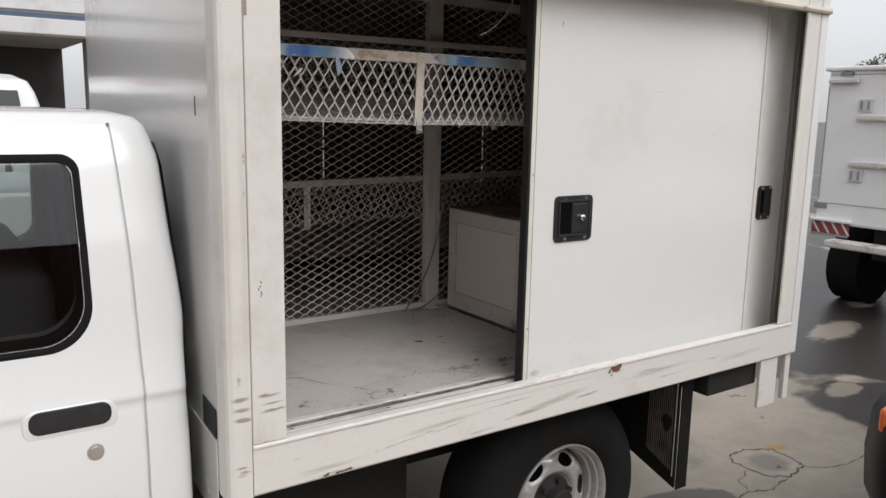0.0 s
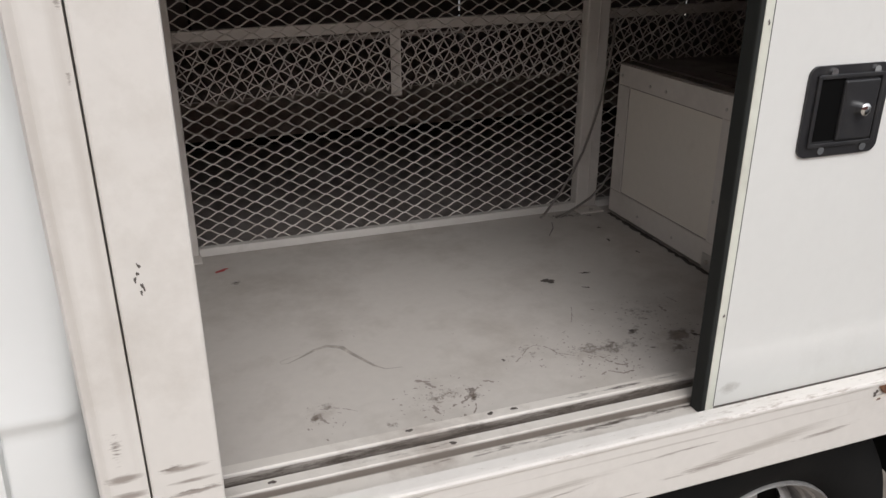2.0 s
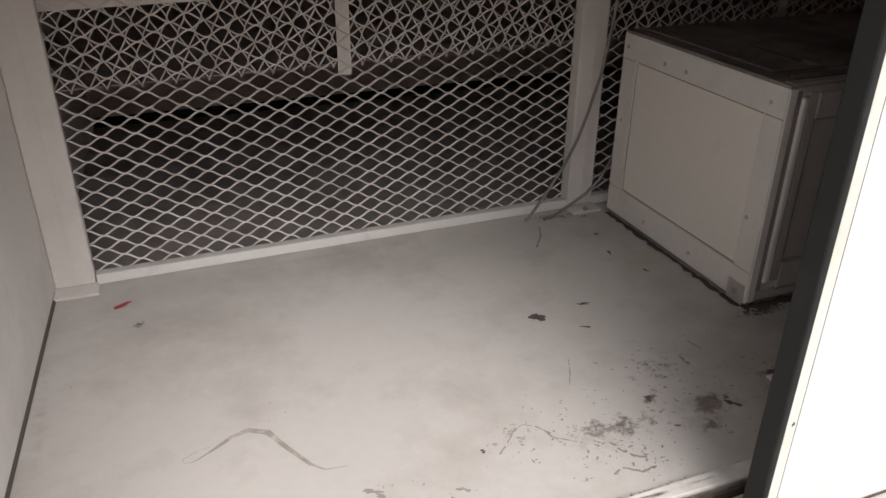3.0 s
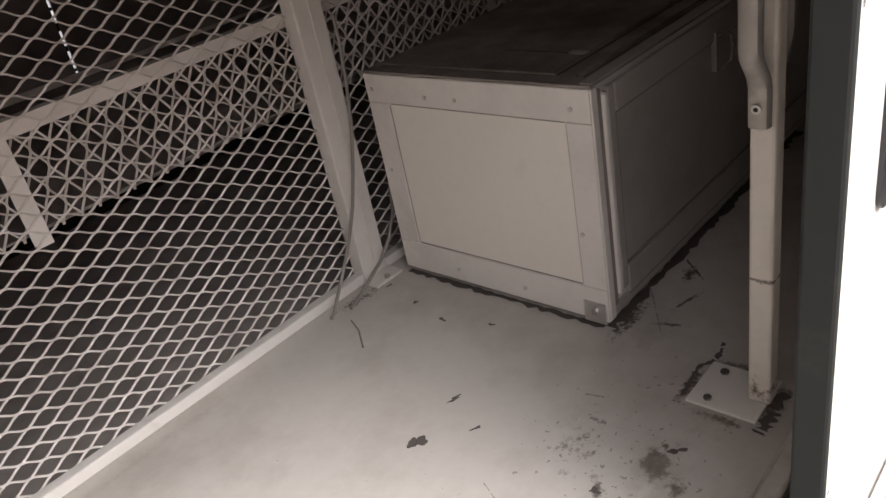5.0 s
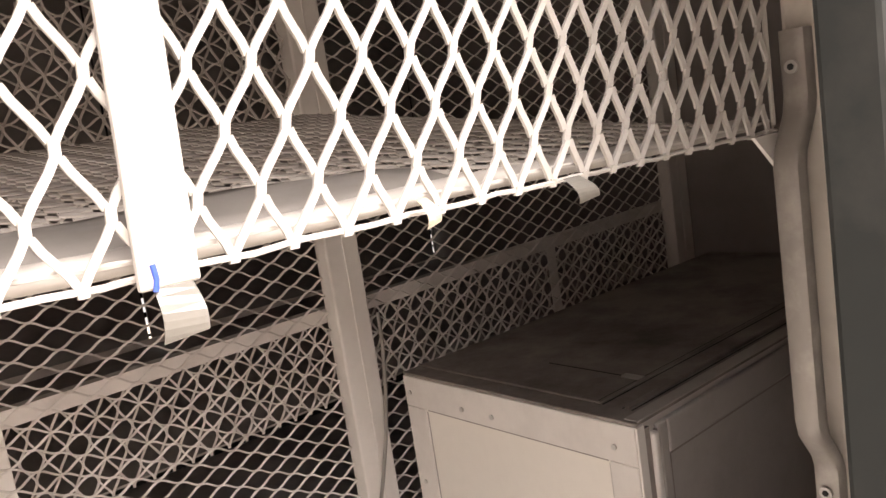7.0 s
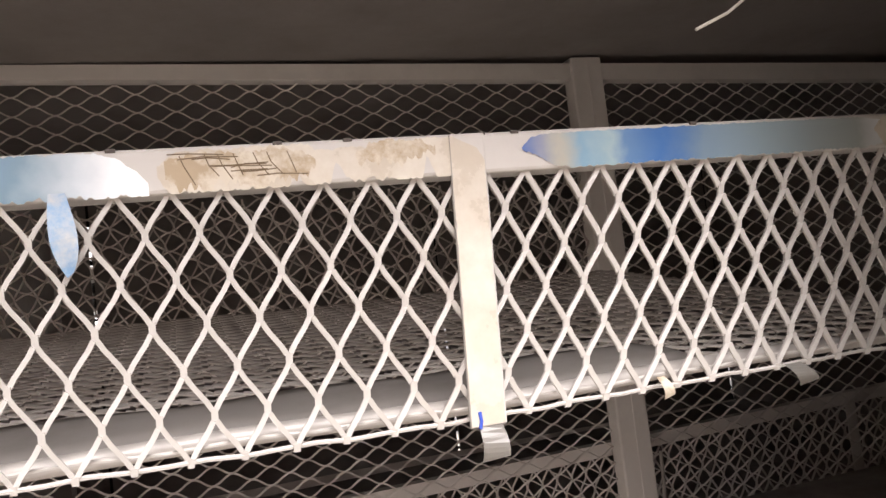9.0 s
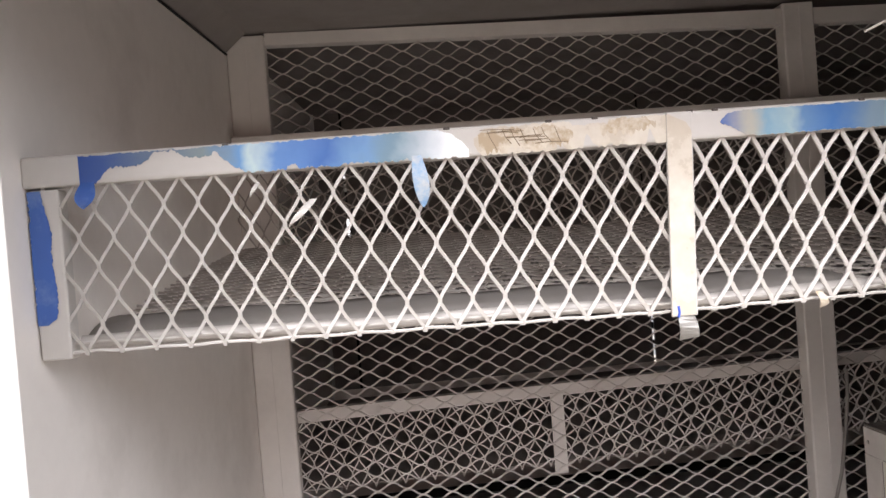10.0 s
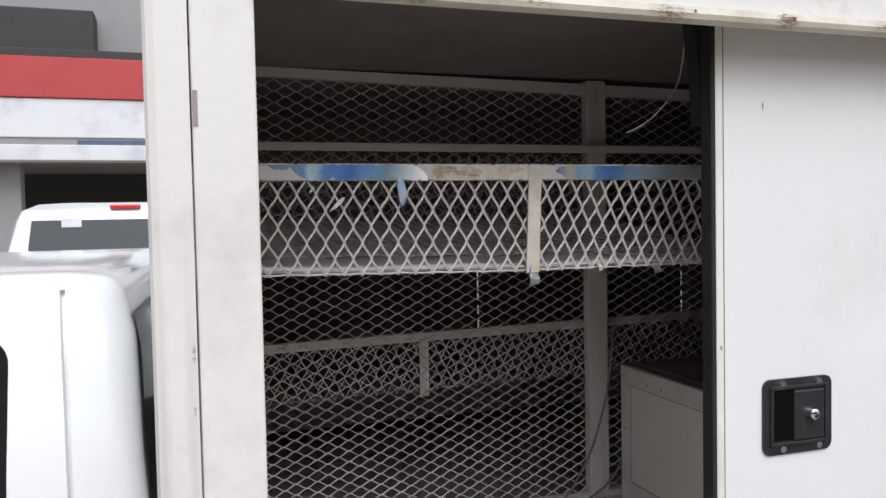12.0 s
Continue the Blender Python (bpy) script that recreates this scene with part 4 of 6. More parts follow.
mesh_panel("front_mesh", shelf, MESH, *expanded(-0.0788, 0.470, 1.431, 1.590, left_mesh, False, strand=0.00148, size=(0.0515, 0.0286)))
mesh_panel("front_mesh", shelf, MESH, *expanded(0.4630, 0.926, 1.431, 1.590, right_mesh, False, strand=0.00148, size=(0.0515, 0.0270)))
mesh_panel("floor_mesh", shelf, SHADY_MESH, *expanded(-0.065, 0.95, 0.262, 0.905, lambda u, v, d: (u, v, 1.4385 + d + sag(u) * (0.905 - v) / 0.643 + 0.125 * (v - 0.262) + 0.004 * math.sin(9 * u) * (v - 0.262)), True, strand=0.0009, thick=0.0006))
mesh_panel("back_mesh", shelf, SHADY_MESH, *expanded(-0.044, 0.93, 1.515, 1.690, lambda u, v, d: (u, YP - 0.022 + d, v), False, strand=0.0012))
block("back_rail", shelf, INNER, (-0.044, 1.85, YP - 0.030, YP - 0.006, 1.688, 1.707), 0.002)
bm = bmesh.new()
tube(bm, [(-0.066 + 1.01 * k / 24, YB + 0.024, 1.4385 + 0.001 * math.sin(k * 0.85) + sag(-0.066 + 1.01 * k / 24)) for k in range(25)], 0.0058, 10)
part("front_tube", bm, SIDE, shelf, "dull grey front tube", smooth=True)
bm = bmesh.new()
tube(bm, [(-0.066 + 1.01 * k / 50, YB + 0.002 + 0.0010 * math.sin(k * 1.3), 1.4325 + 0.0007 * math.sin(k * 2.2) + sag(-0.066 + 1.01 * k / 50)) for k in range(51)], 0.0015, 6)
part("edge_wire", bm, MESH, shelf, smooth=True)
bm = bmesh.new()
tube(bm, [(-0.066 + 1.01 * k / 50, YB + 0.006 + 0.0010 * math.sin(k * 0.9 + 1), 1.4395 + 0.0009 * math.sin(k * 1.4) + sag(-0.066 + 1.01 * k / 50)) for k in range(51)], 0.0013, 6)
part("edge_wire", bm, MESH, shelf, smooth=True)
bm = bmesh.new()
n = 24
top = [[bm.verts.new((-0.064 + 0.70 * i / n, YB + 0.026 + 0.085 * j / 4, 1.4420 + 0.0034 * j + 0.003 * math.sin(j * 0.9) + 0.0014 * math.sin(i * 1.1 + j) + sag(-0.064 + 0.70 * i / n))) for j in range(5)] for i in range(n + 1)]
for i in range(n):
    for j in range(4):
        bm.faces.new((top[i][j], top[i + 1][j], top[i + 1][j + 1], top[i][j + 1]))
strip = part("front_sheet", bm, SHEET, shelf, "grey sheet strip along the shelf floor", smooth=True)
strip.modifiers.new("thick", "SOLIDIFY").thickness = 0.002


def profile(points, x):
    for (xa, va), (xb, vb) in zip(points, points[1:]):
        if xa <= x <= xb:
            return va + (vb - va) * (x - xa) / max(1e-6, xb - xa)
    return points[-1][1]


def film(parent, low, high, z0, z1, mat, seed, y=YB - 0.0056, label="torn film", rough=0.06, upright=False):
    """A thin film left on the steel between two torn edges, given as (place, share of height)."""
    rnd = random.Random(seed)
    a0, a1 = low[0][0], low[-1][0]
    n = max(10, int((a1 - a0) / 0.0013))
    bm = bmesh.new()
    a, b = [], []
    j0 = j1 = 0.0
    for k in range(n + 1):
        x = a0 + (a1 - a0) * k / n
        j0, j1 = 0.55 * j0 + rnd.uniform(-rough, rough), 0.55 * j1 + rnd.uniform(-rough, rough)
        v0 = min(1.0, max(0.0, profile(low, x) + j0))
        v1 = max(v0 + 0.01, min(1.0, profile(high, x) + j1 * 0.5))
        for lst, v in ((a, v0), (b, v1)):
            w = z0 + (z1 - z0) * v
            lst.append(bm.verts.new((w, y, x) if upright else (x - 0.003, y, w)))
    for k in range(n):
        bm.faces.new((a[k], a[k + 1], b[k + 1], b[k]))
    return part("film_patch", bm, mat, parent, label)


Z0, Z1 = 1.5815, 1.607
film(rim, [(-0.043, 0.0), (-0.030, 0.0), (-0.022, 0.45), (0.010, 0.55), (0.022, 0.92), (0.034, 0.95), (0.046, 0.72), (0.064, 0.68), (0.070, 0.85), (0.076, 0.45), (0.088, 0.22), (0.094, 0.0), (0.126, 0.02), (0.133, 0.28), (0.141, 0.02), (0.205, 0.05), (0.284, 0.0)], [(-0.043, 0.95), (0.26, 0.98), (0.270, 0.80), (0.284, 0.30)], Z0, Z1, FILM, 1)
glue = film(rim, [(0.289, 0.35), (0.296, 0.0), (0.360, 0.02), (0.363, 0.45), (0.368, 0.02), (0.383, 0.02), (0.388, 0.55), (0.396, 0.02), (0.440, 0.02), (0.444, 0.5), (0.450, 0.0), (0.462, 0.0)], [(0.289, 0.60), (0.300, 0.92), (0.372, 0.97), (0.376, 0.80), (0.41, 0.82), (0.45, 0.97), (0.462, 0.90)], Z0, Z1, TAPE, 6, label="browned tape")
film(rim, [(0.293, 0.4), (0.300, 0.08), (0.330, 0.12), (0.350, 0.05), (0.376, 0.35)], [(0.293, 0.7), (0.305, 0.9), (0.34, 0.82), (0.36, 0.93), (0.376, 0.6)], Z0, Z1, GLUE, 21, y=YB - 0.00575, label="brown glue marks", rough=0.12)
film(rim, [(0.400, 0.5), (0.412, 0.3), (0.44, 0.55), (0.450, 0.6)], [(0.400, 0.7), (0.412, 0.93), (0.44, 0.9), (0.450, 0.8)], Z0, Z1, GLUE, 22, y=YB - 0.00575, label="brown glue marks", rough=0.12)
rnd = random.Random(12)
for k in range(16):
    bm = bmesh.new()
    if k < 9:
        # long strokes along the rim
        x, z, run = 0.292 + 0.006 * k + rnd.uniform(-0.004, 0.004), Z0 + 0.0215 - 0.0017 * k + rnd.uniform(-0.002, 0.002), rnd.uniform(0.018, 0.036)
        pts = [(x, YB - 0.0058, z), (x + run * 0.4, YB - 0.0060, z + rnd.uniform(-0.0005, 0.0018)), (x + run, YB - 0.0058, z + rnd.uniform(-0.0015, 0.0012))]
    else:
        # short slanting strokes across them
        x, z = 0.300 + 0.0095 * (k - 9) + rnd.uniform(-0.002, 0.002), Z0 + 0.021
        pts = [(x, YB - 0.0058, z), (x + 0.002, YB - 0.0060, z - 0.006), (x + rnd.uniform(0.003, 0.009), YB - 0.0058, z - rnd.uniform(0.010, 0.017))]
    tube(bm, pts, 0.00032, 5)
    part("crease", bm, CREASE, glue)
film(rim, [(0.508, 0.55), (0.516, 0.42), (0.530, 0.10), (0.545, 0.03), (0.79, 0.04), (0.812, 0.2)], [(0.508, 0.60), (0.515, 0.86), (0.53, 0.93), (0.79, 0.95), (0.812, 0.8)], Z0, Z1, FILM_TWO, 9, rough=0.03)
film(rim, [(0.80, 0.5), (0.81, 0.05), (0.89, 0.05), (0.90, 0.4)], [(0.80, 0.6), (0.81, 0.95), (0.90, 0.9)], Z0, Z1, GLUE, 11, label="brown glue marks", y=YB - 0.0060)
film(stile, [(1.467, 0.0), (1.5795, 0.0)], [(1.467, 0.35), (1.472, 0.62), (1.490, 0.74), (1.52, 0.62), (1.545, 0.68), (1.565, 0.50), (1.5795, 0.45)], -0.0915, -0.066, BLUE, 12, y=YB - 0.0018, upright=True)
lean(film(bar, [(1.4290, 0.0), (1.6060, 0.0)], [(1.4290, 0.93), (1.590, 0.95), (1.598, 0.75), (1.603, 0.3), (1.6060, 0.06)], 0.4552, 0.4783, TAPE, 14, y=YB - 0.0069, label="browned tape down the bar", rough=0.02, upright=True))


def hanging(parent, x, w, z0, z1, mat, tilt, label, twist=0.0):
    """A strip of film that hangs down and curls a little."""
    bm = bmesh.new()
    n = 7
    rows = []
    for k in range(n + 1):
        q = k / n
        half = w / 2 * (0.75 + 0.5 * math.sin(2.6 * q)) * (1 - 0.7 * q ** 6) if twist == 0 else w / 2
        c = x + tilt * q
        yy = YB - 0.006 - 0.006 * math.sin(q * 2.6)
        rows.append([bm.verts.new((c - half, yy + twist * q, z1 + (z0 - z1) * q)), bm.verts.new((c + half, yy - twist * q, z1 + (z0 - z1) * q + 0.003 * q))])
    for a, b in zip(rows, rows[1:]):
        bm.faces.new((a[0], a[1], b[1], b[0]))
    return part("film_strip", bm, mat, parent, label)


hanging(rim, 0.2355, 0.011, 1.541, 1.586, PALEBLUE, 0.004, "hanging pale blue strip")
hanging(rim, -0.0395, 0.014, 1.561, 1.5835, BLUE, -0.002, "hanging blue tip")
hanging(rim, 0.100, 0.004, 1.560, 1.573, MESH, -0.006, "curled film scrap")
hanging(rim, 0.146, 0.008, 1.532, 1.556, MESH, -0.022, "curled film scrap")
lean(hanging(bar, 0.4675, 0.015, 1.407, 1.4285, PLASTIC, 0.001, "loose end of clear tape", 0.004))
hanging(shelf, 0.583, 0.006, 1.425, 1.440, GLUE, 0.003, "scrap of plastic", 0.002)
hanging(shelf, 0.690, 0.014, 1.418, 1.434, PLASTIC, 0.010, "scrap of brown plastic", 0.002)
bm = bmesh.new()
tube(bm, [(0.4605, YB - 0.0075, 1.4375), (0.4612, YB - 0.0078, 1.432), (0.4602, YB - 0.0078, 1.4275)], 0.0011, 6)
lean(part("ink_mark", bm, INK, bar, "blue ink mark"))

for x in (0.075, 0.263, 0.352, 0.393, 0.478, 0.501, 0.636):
    block("notch", rim, GRIME, (x - 0.0024, x + 0.0030, YB - 0.0056, YB - 0.0020, 1.6062, 1.6084), 0.0004)

# ---- the lower shelf on the far side ----
far = root("far_shelf_basket", (0.9, 1.3, 1.09), "white mesh shelf basket behind the partition", "shelf")
bm = bmesh.new()
sweep(bm, [(0, 0), (0.02, 0), (0.02, 0.0215), (0, 0.0215)], lambda u, v: (-0.04, 0.966 + u, 1.1995 + v), lambda u, v: (1.85, 0.966 + u, 1.2235 + v))
part("rim_rail", bm, INNER, far)
block("middle_bar", far, INNER, (0.4745, 0.4990, 0.9630, 0.9655, 1.064, 1.212), 0.001)
block("middle_bar", far, INNER, (1.447, 1.471, 0.9630, 0.9655, 1.074, 1.222), 0.001)
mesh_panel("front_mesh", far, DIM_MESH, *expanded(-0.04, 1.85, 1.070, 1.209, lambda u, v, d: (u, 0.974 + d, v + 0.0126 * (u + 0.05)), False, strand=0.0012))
bm = bmesh.new()
sweep(bm, [(0.980, 0.0), (1.76, 0.0), (1.76, 0.003), (0.980, 0.003)], lambda u, v: (front_at(u) + 0.022, u, 1.0725 + v), lambda u, v: (1.85, u, 1.0965 + v))
part("floor_sheet", bm, FARSHEET, far, "dull brown-grey sheet floor")


# ---- chest ----
chest = root("tool_chest", (1.45, 0.68, Z_FLOOR), "grey-white sheet-metal tool chest bolted to the floor", "chest")
CX0, CX1, CY0, CY1, CZ = 1.017, 1.893, 0.468, 0.889, 1.1225
block("body", chest, INNER, (CX0 + 0.004, CX1, CY0 + 0.006, CY1, Z_FLOOR + 0.012, CZ - 0.006), 0.002)
block("end_panel", chest, CREAM, (CX0 + 0.0015, CX0 + 0.0045, CY0 + 0.03, CY1 - 0.03, Z_FLOOR + 0.04, CZ - 0.04), 0.001, "cream inset end panel")
# end frame towards the opening
for d in ((CY0, CY1, CZ - 0.052, CZ - 0.0045), (CY0, CY1, Z_FLOOR + 0.010, Z_FLOOR + 0.066), (CY0, CY0 + 0.040, Z_FLOOR + 0.0665, CZ - 0.0525), (CY1 - 0.044, CY1, Z_FLOOR + 0.0665, CZ - 0.0525)):
    block("end_frame_strip", chest, INNER, (CX0 - 0.0015, CX0 + 0.0035, *d), 0.0015)
for y, z in ((0.498, CZ - 0.033), (0.70, CZ - 0.036), (0.76, CZ - 0.036), (0.876, CZ - 0.03), (0.503, 0.771), (0.500, 0.90), (0.872, 0.95), (0.62, 0.777), (0.76, 0.777)):
    bm = bmesh.new()
    disc(bm, (CX0 - 0.002, y, z), 0.0035, "x", 0.003, 10)
    part("rivet", bm, STEEL, chest)
block("angle_foot", chest, STEEL, (CX0 - 0.0045, CX0 - 0.002, CY0 + 0.004, CY0 + 0.042, Z_FLOOR + 0.006, Z_FLOOR + 0.042), 0.001, "small steel corner bracket")
# long side: a recessed panel in a folded frame
for d in ((CX0 + 0.058, CX1, CZ - 0.056, CZ - 0.014), (CX0 + 0.058, CX1, Z_FLOOR + 0.030, Z_FLOOR + 0.078)):
    block("side_frame_strip", chest, SIDE, (d[0], d[1], CY0 - 0.003, CY0 + 0.005, d[2], d[3]), 0.003)
block("side_foot_strip", chest, SIDE, (CX0 + 0.010, CX1, CY0 + 0.002, CY0 + 0.0055, Z_FLOOR + 0.010, Z_FLOOR + 0.0295), 0.001)
block("end_flange", chest, INNER, (CX0 + 0.001, CX0 + 0.016, CY0 - 0.002, CY0 + 0.0055, Z_FLOOR + 0.012, CZ - 0.006), 0.0015)
block("corner_strip", chest, INNER, (CX0 + 0.026, CX0 + 0.037, CY0 - 0.006, CY0 + 0.005, Z_FLOOR + 0.045, CZ - 0.020), 0.003)
block("side_stile", chest, SIDE, (CX0 + 0.040, CX0 + 0.0575, CY0 - 0.003, CY0 + 0.005, Z_FLOOR + 0.045, CZ - 0.014), 0.003)
block("side_panel", chest, SIDE, (CX0 + 0.058, CX1, CY0 + 0.003, CY0 + 0.0058, Z_FLOOR + 0.06, CZ - 0.05), 0)
bm = bmesh.new()
tube(bm, [(1.390, CY0 - 0.004, 1.074), (1.405, CY0 - 0.010, 1.075), (1.425, CY0 - 0.013, 1.066), (1.431, CY0 - 0.013, 1.045), (1.425, CY0 - 0.012, 1.022), (1.405, CY0 - 0.008, 1.016)], 0.0022, 8)
hasp = part("hasp", bm, HANDLE, chest, "dull steel hasp loop", smooth=True)
block("hasp_plate", hasp, HANDLE, (1.384, 1.394, CY0 - 0.006, CY0 + 0.003, 1.016, 1.080), 0.001)
bm = bmesh.new()
disc(bm, (CX0 - 0.0055, CY0 + 0.022, Z_FLOOR + 0.026), 0.005, "x", 0.004, 12)
part("bolt", bm, CHROME, chest)
for d in ((CY0 + 0.0402, CY0 + 0.0420, Z_FLOOR + 0.067, CZ - 0.056), (CY0 + 0.043, CY1 - 0.047, Z_FLOOR + 0.0662, Z_FLOOR + 0.0686), (CY1 - 0.0462, CY1 - 0.0444, Z_FLOOR + 0.067, CZ - 0.056), (CY0 + 0.043, CY1 - 0.047, CZ - 0.0545, CZ - 0.0527)):
    block("panel_joint", chest, SMEAR, (CX0 + 0.0012, CX0 + 0.0022, *d), 0)
for d in ((CX0 + 0.0165, CX0 + 0.0255, Z_FLOOR + 0.03, CZ - 0.012), (CX0 + 0.0376, CX0 + 0.0396, Z_FLOOR + 0.05, CZ - 0.02), (CX0 + 0.0578, CX0 + 0.0605, Z_FLOOR + 0.079, CZ - 0.057)):
    block("panel_joint", chest, SMEAR, (d[0], d[1], CY0 - 0.0008, CY0 + 0.0035, d[2], d[3]), 0)
for d in ((CZ - 0.0588, CZ - 0.0562), (Z_FLOOR + 0.0782, Z_FLOOR + 0.081), (Z_FLOOR + 0.026, Z_FLOOR + 0.0298)):
    block("panel_joint", chest, SMEAR, (CX0 + 0.061, CX1 - 0.002, CY0 - 0.0008, CY0 + 0.0035, *d), 0)
# lid: a flat sheet with two folded ribs along its front
lid = block("lid", chest, LID, (CX0, CX1, CY0 - 0.002, CY1, CZ - 0.004, CZ), 0.0012, "grey lid")
block("lid_fold", lid, LID, (CX0 + 0.03, CX1, CY0 + 0.028, CY0 + 0.034, CZ, CZ + 0.005), 0.0015)
block("lid_fold", lid, LID, (CX0 + 0.03, CX1, CY0 + 0.070, CY0 + 0.0745, CZ, CZ + 0.003), 0.0012)
block("lid_fold", lid, LID, (CX0 + 0.030, CX0 + 0.034, CY0 + 0.07, CY1, CZ, CZ + 0.003), 0.0012)
for y in (0.0235, 0.0365, 0.0655, 0.0775):
    block("fold_shadow", lid, UNDER, (CX0 + 0.03, CX1, CY0 + y, CY0 + y + 0.0016, CZ - 0.001, CZ + 0.0006), 0)
block("lid_lip", lid, SIDE, (CX0 + 0.004, CX1, CY0 - 0.003, CY0 + 0.016, CZ + 0.0002, CZ + 0.0022), 0.0008)
block("finger_pull", lid, STEEL, (1.134, 1.146, 0.541, 0.572, CZ, CZ + 0.003), 0.001)
block("score_line", lid, UNDER, (1.140, 1.142, 0.573, 0.703, CZ - 0.001, CZ + 0.0006), 0)

# ---- upright with grab handle beside the door ----
prop = root("upright_post", (0.945, 0.223, Z_FLOOR), "white square upright with a bolted grab handle on the floor", "post")
soil(POSTP, (0.945, 0.223, Z_FLOOR), "xz", [(0.944, 0.930, 0.05, 0.006, 0.0, 1.1), (0.944, 0.77, 0.05, 0.045, 0.0, 0.8), (0.955, 1.0, 0.006, 0.01, 0.0, 1.0)], (0.17, 0.13, 0.10), 80)
block("tube", prop, POSTP, (0.931, 0.957, 0.209, 0.237, Z_FLOOR + 0.005, Z_CEIL - 0.01), 0.004)
block("foot_plate", prop, INNER, (0.897, 0.985, 0.214, 0.304, Z_FLOOR + 0.0005, Z_FLOOR + 0.0045), 0.001)
for x, y in ((0.968, 0.282), (0.911, 0.280)):
    bm = bmesh.new()
    disc(bm, (x, y, Z_FLOOR + 0.006), 0.0055, "z", 0.004, 6)
    part("bolt", bm, GRIME, prop)
bend = [(0.930, 1.120), (0.930, 1.160), (0.926, 1.172), (0.908, 1.196), (0.905, 1.208), (0.905, 1.405), (0.908, 1.417), (0.926, 1.443), (0.930, 1.455), (0.930, 1.505)]


def grab_handle(flip):
    """A bent flat bar bolted to one side of the upright."""
    side = (lambda x: 1.888 - x) if flip else (lambda x: x)
    bm = bmesh.new()
    rows = []
    for x, z in bend:
        rows.append([bm.verts.new((side(q[0]), q[1], q[2])) for q in ((x, 0.213, z), (x - 0.006, 0.2125, z), (x - 0.0105, 0.215, z), (x - 0.012, 0.219, z), (x - 0.012, 0.229, z), (x - 0.0105, 0.233, z), (x - 0.006, 0.2355, z), (x, 0.235, z))])
    for a, b in zip(rows, rows[1:]):
        for k in range(8):
            bm.faces.new((a[k], a[(k + 1) % 8], b[(k + 1) % 8], b[k]))
    bm.faces.new(rows[0])
    bm.faces.new(rows[-1])
    handle = part("grab_handle", bm, HANDLE, prop, "grey bent steel grab handle", smooth=True)
    for z in (1.142, 1.478):
        bm = bmesh.new()
        disc(bm, (side(0.917), 0.224, z), 0.0050, "x", 0.004, 14)
        scr = part("screw", bm, GREY, handle)
        bm = bmesh.new()
        disc(bm, (side(0.9148), 0.224, z), 0.0026, "x", 0.001, 6)
        part("socket", bm, UNDER, scr)


grab_handle(False)
grab_handle(True)
bm = bmesh.new()
sweep(bm, [(0.9305, 1.431), (0.9305, 1.388), (0.880, 1.431)], lambda u, v: (u, 0.2375, v), lambda u, v: (u, 0.2405, v))
part("gusset", bm, FRAME, prop)
prop.location.x += 0.021

# ---- pickup cab ----
cab = root("pickup_cab", (-0.9, 0.85, 0.35), "white pickup cab with dark side window and black door handle", "pickup cab")


CAB_SIDE = ((0.42, 0.135), (0.70, 0.146), (0.764, 0.150), (0.832, 0.158), (0.872, 0.1660), (0.889, 0.1625), (0.92, 0.172), (0.985, 0.188), (1.10, 0.207), (1.20, 0.226), (1.28, 0.248), (1.36, 0.269), (1.413, 0.290), (1.44, 0.306), (1.452, 0.325), (1.460, 0.355), (1.465, 0.42), (1.468, 0.55))
CAB_REAR = ((0.42, -0.164), (0.90, -0.163), (0.96, -0.160), (1.04, -0.154), (1.13, -0.159), (1.20, -0.165), (1.28, -0.168), (1.37, -0.172), (1.434, -0.190), (1.452, -0.205), (1.465, -0.25), (1.468, -0.32))
CAB_SEAM = ((0.42, -0.262), (0.70, -0.258), (0.90, -0.255), (1.15, -0.258), (1.28, -0.263), (1.44, -0.271), (1.468, -0.34))


def along(line, z):
    """Reads a line of (height, value) pairs at height z."""
    for (za, a), (zb, b) in zip(line, line[1:]):
        if z <= zb:
            return a + (b - a) * (z - za) / (zb - za)
    return line[-1][1]


def cab_half(z):
    """How far the cab's side leans in at height z."""
    return along(CAB_SIDE, z)


def steps(a, b, n):
    return [a + (b - a) * k / n for k in range(n + 1)]


rear_edge = lambda z: along(CAB_REAR, z)
# shell with round rear corner, by height
bm = bmesh.new()
rings = []
for z in steps(0.42, 0.832, 8) + [0.862, 0.872, 0.878, 0.884, 0.889, 0.896, 0.905, 0.92] + steps(0.95, 1.40, 18) + [1.413, 1.425, 1.434, 1.44, 1.446, 1.452, 1.457, 1.460, 1.463, 1.465, 1.467, 1.468]:
    lean, xr, sm = cab_half(z), rear_edge(z), along(CAB_SEAM, z)
    rr = 0.03 + 0.015 * max(0, min(1, (z - 0.95) / 0.3))
    deep = 0.014 if z < 1.435 else 0.0
    ring = [(-1.9, lean)] + [(x, lean) for x in steps(-1.2, sm - 0.004, 3)]
    ring += [(sm - 0.0022, lean + deep), (sm + 0.0022, lean + deep), (sm + 0.0035, lean)]
    ring += [(xr - rr + rr * math.sin(a), lean + rr - rr * math.cos(a)) for a in steps(0, math.pi / 2, 6)]
    ring += [(xr + 0.05 * (1.86 - 2 * lean), 1.86 - lean), (-1.9, 1.86 - lean)]
    rings.append([bm.verts.new((x, y, z)) for x, y in ring])
for a, b in zip(rings, rings[1:]):
    for k in range(len(a)):
        bm.faces.new((a[k], a[(k + 1) % len(a)], b[(k + 1) % len(a)], b[k]))
bm.faces.new(rings[-1])
bm.faces.new(rings[0])
shell = part("shell", bm, CAB, cab, smooth=True)
bm = bmesh.new()
rings = []
